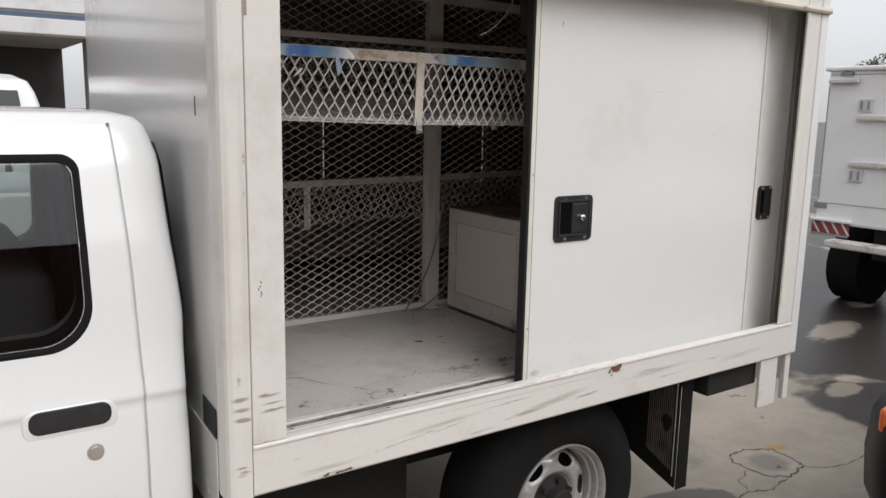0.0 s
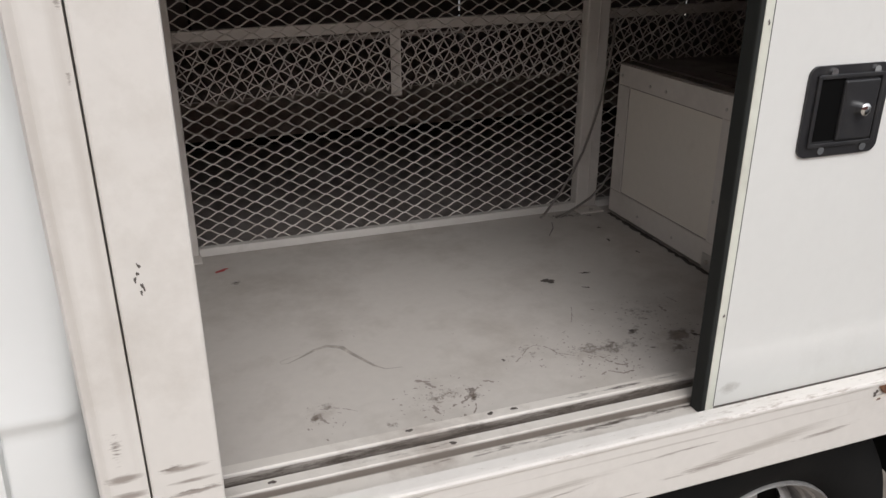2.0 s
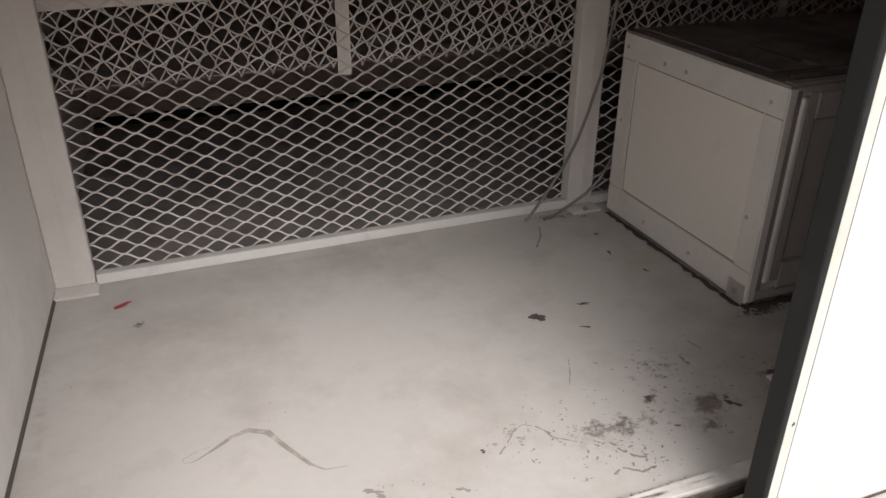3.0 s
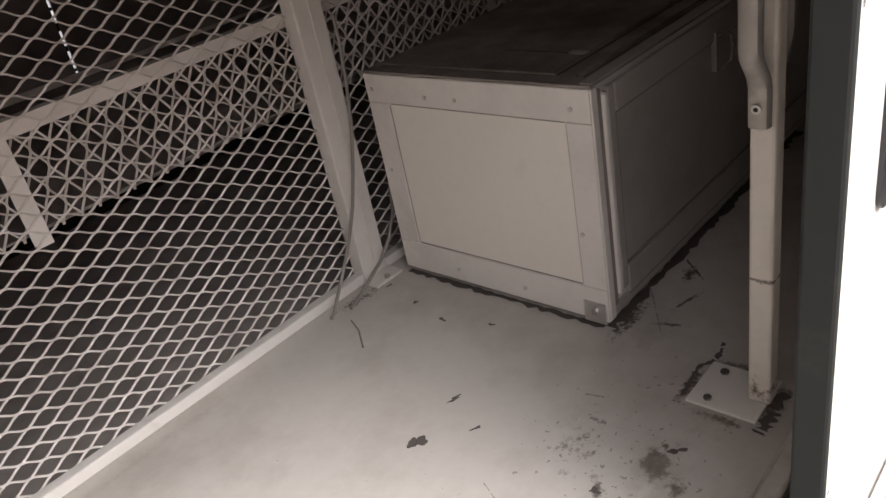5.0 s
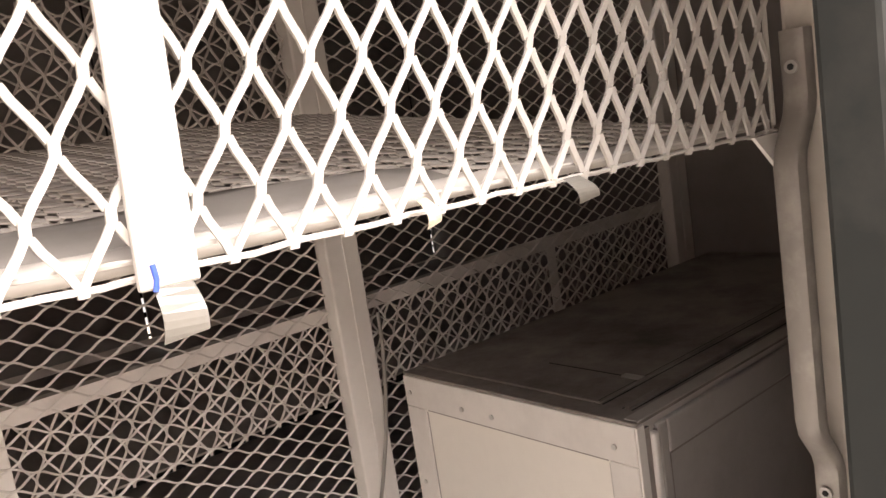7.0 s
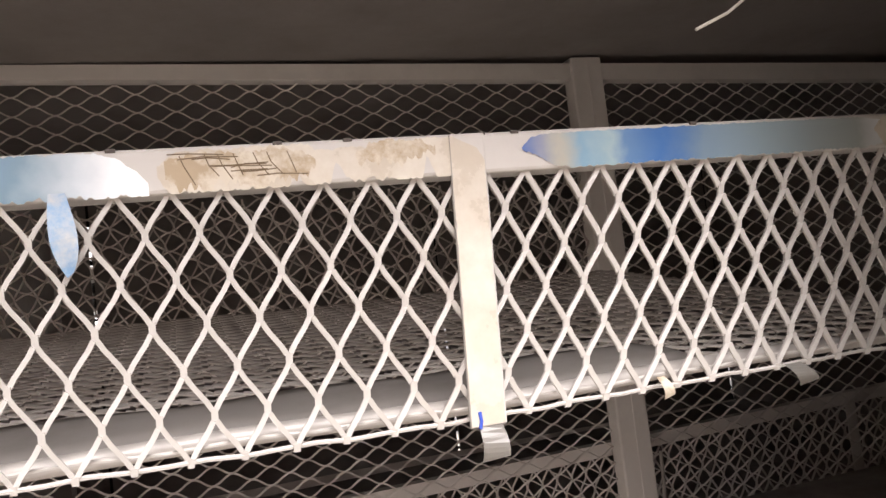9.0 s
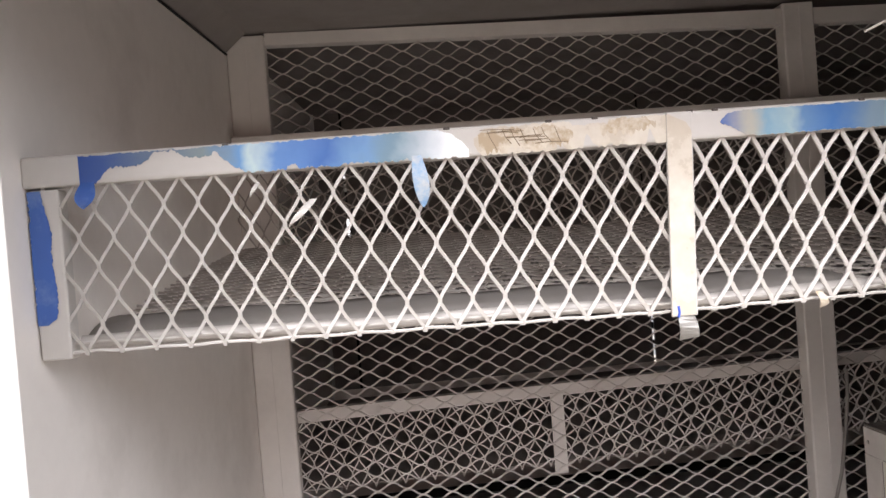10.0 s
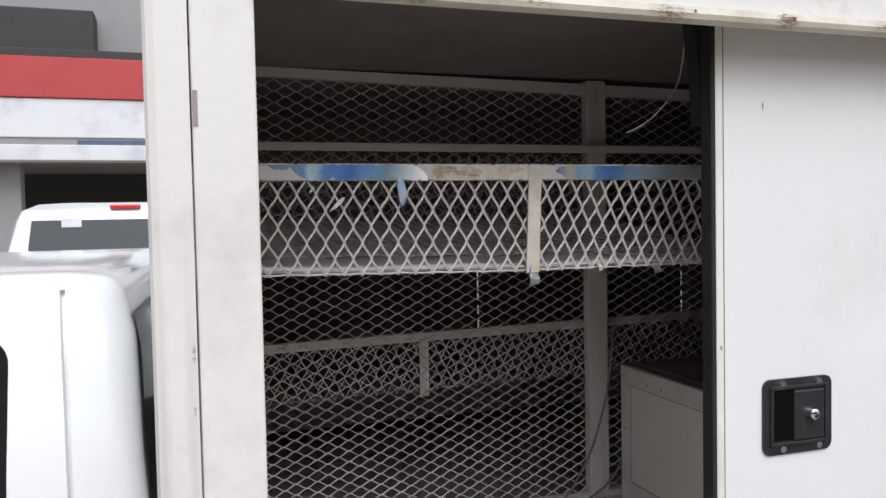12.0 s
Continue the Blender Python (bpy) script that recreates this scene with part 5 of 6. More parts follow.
for x, z0, z1, w in ((-1.895, 0.42, 1.05, 0.77), (-2.3, 0.42, 1.02, 0.76), (-2.8, 0.42, 0.97, 0.74), (-3.02, 0.44, 0.90, 0.70), (-3.08, 0.48, 0.80, 0.64)):
    rings.append([bm.verts.new((x, 0.93 + w * math.copysign(abs(math.cos(a)) ** 0.35, math.cos(a)), (z0 + z1) / 2 + (z1 - z0) / 2 * math.copysign(abs(math.sin(a)) ** 0.5, math.sin(a)))) for a in [2 * math.pi * k / 32 for k in range(32)]])
for a, b in zip(rings, rings[1:]):
    for k in range(32):
        bm.faces.new((a[k], a[(k + 1) % 32], b[(k + 1) % 32], b[k]))
bm.faces.new(rings[-1])
part("nose", bm, CAB, cab, smooth=True)
bm = bmesh.new()
sweep(bm, [(-1.90, 1.06), (-2.02, 1.06), (-1.90, 1.44)], lambda u, v: (u, 0.33, v), lambda u, v: (u, 1.53, v))
part("windscreen", bm, GLASS, cab, "dark windscreen")

FAR_RIGHT, FAR_LOW, STICK_X, STICK_Z = -0.275, 1.012, (-0.352, -0.330), (1.247, 1.270)


# window with round corners, in its black rubber
def window_sheet(grow, lift):
    """Rows of a pane that follows the door's lean, with rounded corners."""
    z0, z1 = 1.006 - grow, 1.368 + grow
    bm = bmesh.new()
    rows = []
    n = 40
    for k in range(n + 1):
        z = z0 + (z1 - z0) * (0.5 - 0.5 * math.cos(math.pi * k / n))
        right = -0.350 + grow + 0.004 * (z - z0) / (z1 - z0)
        r0, r1 = 0.085 + grow * 0.5, 0.03 + grow * 0.5
        if z < z0 + r0:
            right -= r0 - math.sqrt(max(0, r0 * r0 - (z0 + r0 - z) ** 2))
        if z > z1 - r1:
            right -= r1 - math.sqrt(max(0, r1 * r1 - (z - z1 + r1) ** 2))
        rows.append([bm.verts.new((x, cab_half(z) - lift, z)) for x in (-1.2, -0.9, -0.6, right - 0.02, right)])
    for a, b in zip(rows, rows[1:]):
        for k in range(4):
            bm.faces.new((a[k], a[k + 1], b[k + 1], b[k]))
    return bm


def window_edge(grow):
    """The outline of the window, grown outwards, from front below round to front above."""
    z0, z1, right = 1.006 - grow, 1.368 + grow, -0.348 + grow
    r0, r1 = 0.085 + grow * 0.5, 0.03 + grow * 0.5
    edge = [(x, z0) for x in steps(-1.17, right - r0 - 0.02, 6)] + [(right - r0 + r0 * math.sin(a), z0 + r0 - r0 * math.cos(a)) for a in steps(0, math.pi / 2, 12)]
    edge += [(right, z) for z in steps(z0 + r0 + 0.02, z1 - r1 - 0.02, 10)]
    edge += [(right - r1 + r1 * math.cos(a), z1 - r1 + r1 * math.sin(a)) for a in steps(0, math.pi / 2, 10)]
    return edge + [(x, z1) for x in steps(right - r1 - 0.02, -1.17, 6)]


# hollow cab with an opening for each side window
def window_prism(y0, y1, x_right, z0, z1, r0, r1):
    outline = [(-1.16, z0)] + [(x_right - r0 + r0 * math.sin(a), z0 + r0 - r0 * math.cos(a)) for a in steps(0, math.pi / 2, 8)]
    outline += [(x_right - r1 + r1 * math.cos(a), z1 - r1 + r1 * math.sin(a)) for a in steps(0, math.pi / 2, 6)] + [(-1.16, z1)]
    bm = bmesh.new()
    sweep(bm, outline, lambda u, v: (u, y0, v), lambda u, v: (u, y1, v))
    return bm


room = bmesh.new()
box(room, -1.80, -0.24, 0.312, 1.548, 0.78, 1.405)
cutters = []
for bm in (room, window_prism(0.10, 0.34, -0.352, 1.010, 1.364, 0.083, 0.03), window_prism(1.52, 1.80, FAR_RIGHT, FAR_LOW, 1.364, 0.06, 0.03)):
    bmesh.ops.recalc_face_normals(bm, faces=bm.faces)
    data = bpy.data.meshes.new("cut")
    bm.to_mesh(data)
    bm.free()
    data.materials.append(TRIM)
    ob = bpy.data.objects.new("cut", data)
    scene.collection.objects.link(ob)
    ob.location = (0, 0, 0)
    cutters.append(ob)
    cut = shell.modifiers.new("cut", "BOOLEAN")
    cut.operation, cut.solver, cut.object, cut.material_mode = "DIFFERENCE", "EXACT", ob, "TRANSFER"
bpy.context.view_layer.update()
hollow = bpy.data.meshes.new_from_object(shell.evaluated_get(bpy.context.evaluated_depsgraph_get()))
shell.modifiers.clear()
shell.data = hollow
hollow.set_sharp_from_angle(angle=radians(40))
for ob in cutters:
    bpy.data.objects.remove(ob)
# rubber round the opening
bm = bmesh.new()
lift = {-0.007: -0.075, -0.006: -0.001, 0.004: 0.0030, 0.011: 0.0004}
for p, q in ((-0.007, -0.006), (-0.006, 0.004), (0.004, 0.011)):
    a, b = window_edge(p), window_edge(q)
    va = [bm.verts.new((x, cab_half(z) - lift[p], z)) for x, z in a]
    vb = [bm.verts.new((x, cab_half(z) - lift[q], z)) for x, z in b]
    for k in range(len(va) - 1):
        bm.faces.new((va[k], va[k + 1], vb[k + 1], vb[k]))
bmesh.ops.remove_doubles(bm, verts=bm.verts, dist=0.00005)
part("window_rubber", bm, RUBBER, cab, "black window rubber", smooth=True)
pane = part("window", window_sheet(0.004, -0.002), TINTED, cab, "tinted side window glass", smooth=True)
pane.visible_shadow = False
far_pane = block("far_window", cab, TINTED, (-1.15, FAR_RIGHT + 0.002, 1.588, 1.592, FAR_LOW - 0.002, 1.36), 0, "tinted far side window glass")
far_pane.visible_shadow = False
for y in (0.50, 1.02):
    bm = bmesh.new()
    box(bm, -0.52, -0.36, y, y + 0.46, 0.785, 1.10, 0.05, 4)
    part("seat_back", bm, SEATCLOTH, cab, "dark grey seat back", smooth=True)
block("sticker", far_pane, ORANGE, (*STICK_X, 1.5855, 1.5875, *STICK_Z), 0, "small orange sticker")

# door handle in its scoop, lock below
def soft_plate(x0, x1, z0, z1, y0, y1, r, edge):
    bm = bmesh.new()
    box(bm, x0, x1, y0, y1, z0, z1)
    bmesh.ops.bevel(bm, geom=[e for e in bm.edges if abs(e.verts[0].co.y - e.verts[1].co.y) > 0.005], offset=r, segments=6, profile=0.5, affect="EDGES")
    bmesh.ops.bevel(bm, geom=[e for e in bm.edges if all(v.co.y < y0 + 0.001 for v in e.verts)], offset=edge, segments=3, profile=0.5, affect="EDGES")
    return bm


DOOR_Y = cab_half(0.862)
part("scoop_lip", soft_plate(-0.482, -0.310, 0.829, 0.8945, DOOR_Y - 0.0050, DOOR_Y + 0.012, 0.026, 0.004), CAB, cab, smooth=True)
part("door_handle", soft_plate(-0.471, -0.321, 0.8455, 0.8925, DOOR_Y - 0.0070, DOOR_Y + 0.012, 0.020, 0.0025), BLACK, cab, "black door handle")
bm = bmesh.new()
lathe(bm, [(0.0001, -0.007), (0.0115, -0.007), (0.0122, -0.0035), (0.0160, -0.0035), (0.0168, 0.004)], (-0.356, cab_half(0.793), 0.793), 24)
part("door_lock", bm, STEEL, cab, "round steel door lock", smooth=True)
for z0, z1, mat in ((0.44, 0.57, UNDER), (1.00, 1.125, UNDER), (0.36, 0.432, SIDE), (0.22, 0.34, UNDER)):
    block("body_mount", cab, mat, (-0.121, -0.083, 0.98, 1.05, z0, z1), 0.004, "dirty mount between cab and box")
bm = bmesh.new()
rows = [[bm.verts.new((rear_edge(z) + 0.003 + 0.05 * (y - cab_half(z)), y, z)) for y in (cab_half(z) + 0.034, 0.6, 1.3, 1.785 - cab_half(z))] for z in steps(0.50, 1.40, 18)]
for p, q in zip(rows, rows[1:]):
    for k in range(3):
        bm.faces.new((p[k], p[k + 1], q[k + 1], q[k]))
part("rear_window", bm, GLASS, cab, "dark rear window and rubber", smooth=True)

cab.location += Vector((0.013, 0.0, -0.012))

# ---- chassis and rear wheel ----
chassis = root("truck_chassis", (0.9, 0.9, 0.3), "dirty black truck chassis under the box", "chassis")
block("frame_rail", chassis, UNDER, (-1.5, 1.80, 0.42, 0.50, 0.42, 0.56), 0.004)
block("frame_rail", chassis, UNDER, (-1.5, 1.80, 1.30, 1.38, 0.42, 0.56), 0.004)
# Added block that keeps the space under the box as dark as shade.
bm = bmesh.new()
box(bm, -0.02, 0.54, 0.36, 0.95, 0.24, 0.585, 0.05, 4)
part("dark_filler_block", bm, UNDER, chassis, "black block added to darken the space below the box", smooth=True)
bm = bmesh.new()
tube(bm, [(0.910, 0.25, 0.3305), (0.910, 1.55, 0.325)], 0.045, 14)
part("axle", bm, UNDER, chassis)


def road_wheel(name, centre, parent):
    bm = bmesh.new()
    lathe(bm, [(0.176, 0.014), (0.184, 0.0), (0.214, -0.014), (0.255, -0.016), (0.292, -0.002), (0.314, 0.018), (0.3285, 0.042), (0.3305, 0.10), (0.3285, 0.155), (0.318, 0.18), (0.27, 0.205), (0.20, 0.19)], centre, 64)
    part("tyre", bm, RUBBER, parent, "worn black tyre", smooth=True)
    bm = bmesh.new()
    lathe(bm, [(0.1790, 0.02), (0.1805, 0.001), (0.1770, -0.004), (0.1725, 0.000), (0.1690, 0.012), (0.1675, 0.018), (0.1625, 0.020), (0.1600, 0.027), (0.1590, 0.040), (0.1535, 0.045), (0.1515, 0.060), (0.1500, 0.085), (0.1430, 0.094), (0.1425, 0.12), (0.1610, 0.18)], centre, 72)
    part("rim", bm, WHEEL, parent, "silver steel rim", smooth=True)
    # pressed centre with six oval hand holes and bosses between them
    line = [(0.050, 0.050), (0.062, 0.052), (0.072, 0.048), (0.080, 0.038), (0.088, 0.033), (0.098, 0.034), (0.110, 0.037), (0.125, 0.041), (0.137, 0.052), (0.146, 0.072), (0.149, 0.088)]
    rn, an = 44, 288
    bm = bmesh.new()
    grid = []
    for i in range(rn + 1):
        row = []
        for j in range(an):
            r0, a0 = 0.050 + 0.099 * i / rn, 2 * math.pi * j / an
            k = round((a0 - 0.105) / (math.pi / 3))
            da = a0 - 0.105 - k * math.pi / 3
            hu, hv = (r0 - 0.118) / 0.0185, da * 0.118 / 0.031
            d = math.hypot(hu, hv)
            if 0.86 < d < 1.14:
                hu, hv = hu / d, hv / d
                d = 1.0
                r0, a0 = 0.118 + 0.0185 * hu, 0.105 + k * math.pi / 3 + hv * 0.031 / 0.118
            y0 = along(line, r0) + 0.006 * math.exp(-((d - 1.0) / 0.22) ** 2) - 0.005 * math.exp(-((abs(da) - math.pi / 6) / 0.10) ** 2 - ((r0 - 0.117) / 0.015) ** 2)
            row.append((bm.verts.new((centre[0] + r0 * math.cos(a0), centre[1] + y0, centre[2] + r0 * math.sin(a0))), d))
        grid.append(row)
    for p, q in zip(grid, grid[1:]):
        for j in range(an):
            quad = (p[j], p[(j + 1) % an], q[(j + 1) % an], q[j])
            if sum(c[1] for c in quad) / 4 > 0.97:
                bm.faces.new([c[0] for c in quad])
    part("wheel_centre", bm, WHEEL, parent, "silver wheel centre with six oval holes", smooth=True)
    bm = bmesh.new()
    lathe(bm, [(0.0001, -0.006), (0.036, -0.006), (0.0415, 0.000), (0.0425, 0.030), (0.050, 0.036), (0.068, 0.046), (0.073, 0.052)], centre, 32)
    part("hub", bm, UNDER, parent, "greasy black hub", smooth=True)
    for k in range(6):
        a = 2 * math.pi * (k + 0.3) / 6
        bm = bmesh.new()
        disc(bm, (centre[0] + 0.058 * math.cos(a), centre[1] + 0.036, centre[2] + 0.058 * math.sin(a)), 0.009, "y", 0.024, 6)
        part("wheel_nut", bm, UNDER, parent)
    bm = bmesh.new()
    lathe(bm, [(0.0001, 0.105), (0.138, 0.105), (0.140, 0.15)], centre, 32)
    part("brake_drum", bm, UNDER, parent, smooth=True)


for y in (0.18, 1.49):
    bm = bmesh.new()
    tube(bm, [(-2.35, y, 0.322), (-2.35, y + 0.19, 0.322)], 0.322, 32)
    part("front_tyre", bm, RUBBER, chassis)
bm = bmesh.new()
tube(bm, [(0.910, 1.50, 0.3305), (0.910, 1.68, 0.3305)], 0.3305, 32)
part("far_tyre", bm, RUBBER, chassis)
wheel = root("rear_wheel", (0.910, 0.20, 0.0), "truck wheel with black tyre and silver six-hole rim", "wheel")
road_wheel("rear_wheel", (0.910, 0.120, 0.3305), wheel)
# mud flap of ribbed rubber
flap = root("mud_flap", (1.37, 0.2, 0.28), "ribbed black rubber mud flap hanging behind the wheel", "mud flap")
bm = bmesh.new()
sweep(bm, [(0.058, 0.292), (0.40, 0.40), (0.40, 0.66), (0.058, 0.66)], lambda u, v: (1.345, u, v), lambda u, v: (1.352, u, v))
part("sheet", bm, RUBBER, flap)
for k in range(13):
    y = 0.076 + k * 0.0080
    block("rib", flap, RIB, (1.3420, 1.3455, y, y + 0.0026, 0.345 + 0.0036 * k, 0.655), 0.0008)
bm = bmesh.new()
blob(bm, (0.098, 0.500), 0.016, 0.034, lambda u, v: (1.3414, u, v), 8)
part("tar_patch", bm, RUBBER, flap, "black tar patch")
block("edge_bar", flap, STEEL, (1.3395, 1.3440, 0.0635, 0.0660, 0.33, 0.67), 0.0008, "thin bright edge strip")
block("side_plate", flap, RUBBER, (1.3525, 1.402, 0.052, 0.0575, 0.285, 0.66), 0.0015, "black side plate")

flap.location.x -= 0.012

# ---- vehicles and buildings round the yard ----
van = root("box_truck", (6.6, 1.0, 0.3), "white box truck with hinged rear doors and striped bumper", "truck")
block("box", van, CLEAN, (5.30, 8.6, -0.35, 2.02, 0.60, 1.78), 0.02)
block("roof_cap", van, CLEAN, (5.27, 8.6, -0.37, 2.04, 1.765, 1.80), 0.012)
ref = block("reflector", van, STRIPE, (5.290, 5.299, 1.738, 2.036, 0.524, 0.618), 0.002, "dull red striped reflector")
for k in range(4):
    y = 2.036 - k * 0.078
    bm = bmesh.new()
    sweep(bm, [(0, 0.086), (0.018, 0.086), (0.078, 0), (0.060, 0)], lambda u, v: (5.2865, y - u, 0.528 + v), lambda u, v: (5.2895, y - u, 0.528 + v))
    part("stripe", bm, BAND, ref, "white diagonal stripe")
block("reflector_trim", van, CLEAN, (5.27, 5.299, 1.72, 2.04, 0.619, 0.640), 0.004)
block("reflector_trim", van, SHADE, (5.28, 5.299, 1.738, 2.036, 0.508, 0.523), 0.003)
block("bumper", van, RUSTY, (5.15, 5.30, -0.3, 1.845, 0.44, 0.495), 0.012, "rust-spotted white step bumper")
block("grey_plate", van, SHADE, (5.294, 5.299, 1.93, 2.038, 0.715, 0.762), 0.002)
block("panel_seam", van, SHADE, (5.297, 5.299, -0.3, 1.93, 0.760, 0.765), 0)
block("door_gap", van, SHADE, (5.297, 5.299, 2.004, 2.010, 0.79, 1.66), 0)
block("panel_seam", van, SHADE, (5.297, 5.299, -0.3, 2.0, 1.735, 1.740), 0)
bm = bmesh.new()
tube(bm, [(5.8, 1.75, 0.238), (5.8, 2.0, 0.238)], 0.30, 24)
part("wheel", bm, RUBBER, van)
for zh, zb, y in ((1.510, 1.424, 1.71), (0.990, 1.080, 1.732)):
    hg = block("hinge", van, BAND, (5.284, 5.299, y - 0.052, y + 0.052, zh - 0.048, zh + 0.048), 0.004, "white twin hinge plate")
    for s in (-0.026, 0.026):
        block("pin", hg, SHADE, (5.278, 5.2835, y + s - 0.007, y + s + 0.007, zh - 0.032, zh + 0.032), 0.002)
    lb = block("lock_bar", van, BAND, (5.275, 5.299, -0.2, y + 0.055, zb - 0.026, zb + 0.012), 0.006, "weathered lock bar")
    block("bar_groove", lb, GLUE, (5.272, 5.2745, -0.2, y + 0.050, zb - 0.026, zb - 0.014), 0)
block("drip_rail", van, BAND, (5.255, 5.299, 1.773, 1.998, 1.673, 1.708), 0.008)
block("marker", van, SHADE, (5.28, 5.299, 1.826, 1.922, 1.7285, 1.757), 0.004, "grey marker lamp")
block("underside", van, UNDER, (5.4, 8.4, 0.0, 1.6, 0.35, 0.6), 0.01)

van.location += Vector((0.0, -0.043, 0.062))

car = root("parked_car", (2.9, -1.2, 0.0), "black parked car with orange corner lamp", "car")
bm = bmesh.new()
sections = []
for x, w, z0, z1 in ((1.57, 0.42, 0.30, 0.60), (1.61, 0.64, 0.20, 0.72), (1.74, 0.76, 0.17, 0.79), (2.2, 0.81, 0.16, 0.86), (3.0, 0.82, 0.16, 0.95), (5.2, 0.80, 0.2, 0.9)):
    sections.append([bm.verts.new((x, -1.045 + w * math.copysign(abs(math.cos(a)) ** 0.6, math.cos(a)), (z0 + z1) / 2 + (z1 - z0) / 2 * math.copysign(abs(math.sin(a)) ** 0.6, math.sin(a)))) for a in [2 * math.pi * k / 28 for k in range(28)]])
for a, b in zip(sections, sections[1:]):
    for k in range(28):
        bm.faces.new((a[k], a[(k + 1) % 28], b[(k + 1) % 28], b[k]))
bm.faces.new(sections[0])
part("shell", bm, CARPAINT, car, smooth=True)
bm = bmesh.new()
box(bm, 1.655, 1.78, -0.47, -0.352, 0.555, 0.640, 0.02, 3)
part("corner_lamp", bm, ORANGE, car, "orange corner lamp")
bm = bmesh.new()
rings = []
for z, x0, x1, w in ((0.88, 2.75, 5.05, 0.74), (1.05, 2.98, 4.98, 0.71), (1.22, 3.20, 4.85, 0.66), (1.34, 3.42, 4.65, 0.60)):
    rings.append([bm.verts.new(p) for p in ((x0, -1.045 - w, z), (x1, -1.045 - w, z), (x1, -1.045 + w, z), (x0, -1.045 + w, z))])
for a, b in zip(rings, rings[1:]):
    for k in range(4):
        bm.faces.new((a[k], a[(k + 1) % 4], b[(k + 1) % 4], b[k]))
part("cabin_glass", bm, GLASS, car, "dark cabin glass")
bm = bmesh.new()
box(bm, 3.40, 4.68, -1.655, -0.435, 1.335, 1.385, 0.02)
part("cabin_roof", bm, CARPAINT, car)
for x in (2.35, 4.5):
    for y in (-1.82, -0.48):
        bm = bmesh.new()
        tube(bm, [(x, y, 0.30), (x, y + 0.20, 0.30)], 0.30, 24)
        part("wheel", bm, RUBBER, car)

car.location += Vector((0.029, -0.019, 0.0))

pick = root("white_pickup", (-0.6, 6.0, 0.3), "white pickup parked behind, seen from its rear window", "pickup")
bm = bmesh.new()
rings = []
for z, w, y in ((0.5, 0.84, 5.0), (1.0, 0.86, 5.0), (1.12, 0.85, 5.02), (1.40, 0.77, 5.06), (1.62, 0.71, 5.10), (1.70, 0.67, 5.13), (1.745, 0.58, 5.22), (1.76, 0.40, 5.4)):
    rings.append([bm.verts.new((-0.60 + sx * w, yy, z)) for sx, yy in ((-1, y + 0.06), (-0.96, y), (0.96, y), (1, y + 0.06), (1, 7.4), (-1, 7.4))])
for a, b in zip(rings, rings[1:]):
    for k in range(6):
        bm.faces.new((a[k], a[(k + 1) % 6], b[(k + 1) % 6], b[k]))
bm.faces.new(rings[-1])
part("cab", bm, CAB, pick, smooth=True)
bm = bmesh.new()
sweep(bm, [(-1.24, 1.20), (0.04, 1.20), (-0.01, 1.63), (-1.19, 1.63)], lambda u, v: (u, 4.995 + (v - 1.12) * 0.155, v), lambda u, v: (u, 5.035 + (v - 1.12) * 0.155, v))
part("rear_window", bm, GLASS, pick, "grey rear window")
block("window_paper", pick, BAND, (-1.000, -0.872, 5.053, 5.061, 1.580, 1.640), 0.001, "white paper on the rear window")
block("brake_lamp", pick, LAMPRED, (-0.69, -0.485, 5.10, 5.16, 1.706, 1.736), 0.008, "red brake lamp")
block("bed", pick, CAB, (-1.44, 0.24, 3.4, 4.95, 0.5, 1.05), 0.02)
for x in (-1.30, 0.02):
    for y in (4.0, 6.9):
        bm = bmesh.new()
        tube(bm, [(x - 0.1, y, 0.40), (x + 0.1, y, 0.40)], 0.33, 24)
        part("wheel", bm, RUBBER, pick)

pick.location += Vector((0.09, 0.0, -0.07))

hall = root("workshop_building", (-3, 12, 0), "workshop with red fascia over a white band and dark bays", "building")
block("red_fascia", hall, RED, (-14, 1.6, 8.95, 9.2, 2.985, 3.450), 0.01, "red fascia")
block("white_band", hall, BAND, (-14, 1.6, 8.98, 9.3, 2.535, 2.980), 0.01, "weathered white band")
block("lower_band", hall, BAND, (-14, 1.6, 8.94, 9.3, 2.270, 2.450), 0.01)
block("blue_strip", hall, SIGNBLUE, (-1.25, 1.6, 8.985, 9.0, 2.453, 2.510), 0.004, "faded dark-blue strip")
block("band_gap", hall, SHADE, (-14, 1.6, 9.0, 9.3, 2.450, 2.535), 0)
block("upper_wall", hall, SHADE, (-14, 1.6, 9.6, 9.9, 3.455, 5.010), 0.01)
block("fascia_cap", hall, DARKWALL, (-14, 1.6, 9.0, 9.15, 3.453, 3.550), 0.01)
block("canopy_beam", hall, DARKWALL, (-6, -1.05, 9.2, 9.6, 3.560, 4.060), 0.02)
block("back_wall", hall, DARKWALL, (-14, 1.6, 13.0, 13.2, 0, 3.41), 0)
block("soffit", hall, SHADE, (-14, 1.6, 9.3, 13.0, 2.360, 2.510), 0)
for x in (-9.4, -5.6, -2.05, 1.45):
    block("column", hall, SHADE, (x - 0.13, x + 0.13, 9.35, 9.6, 0, 2.36), 0.01)


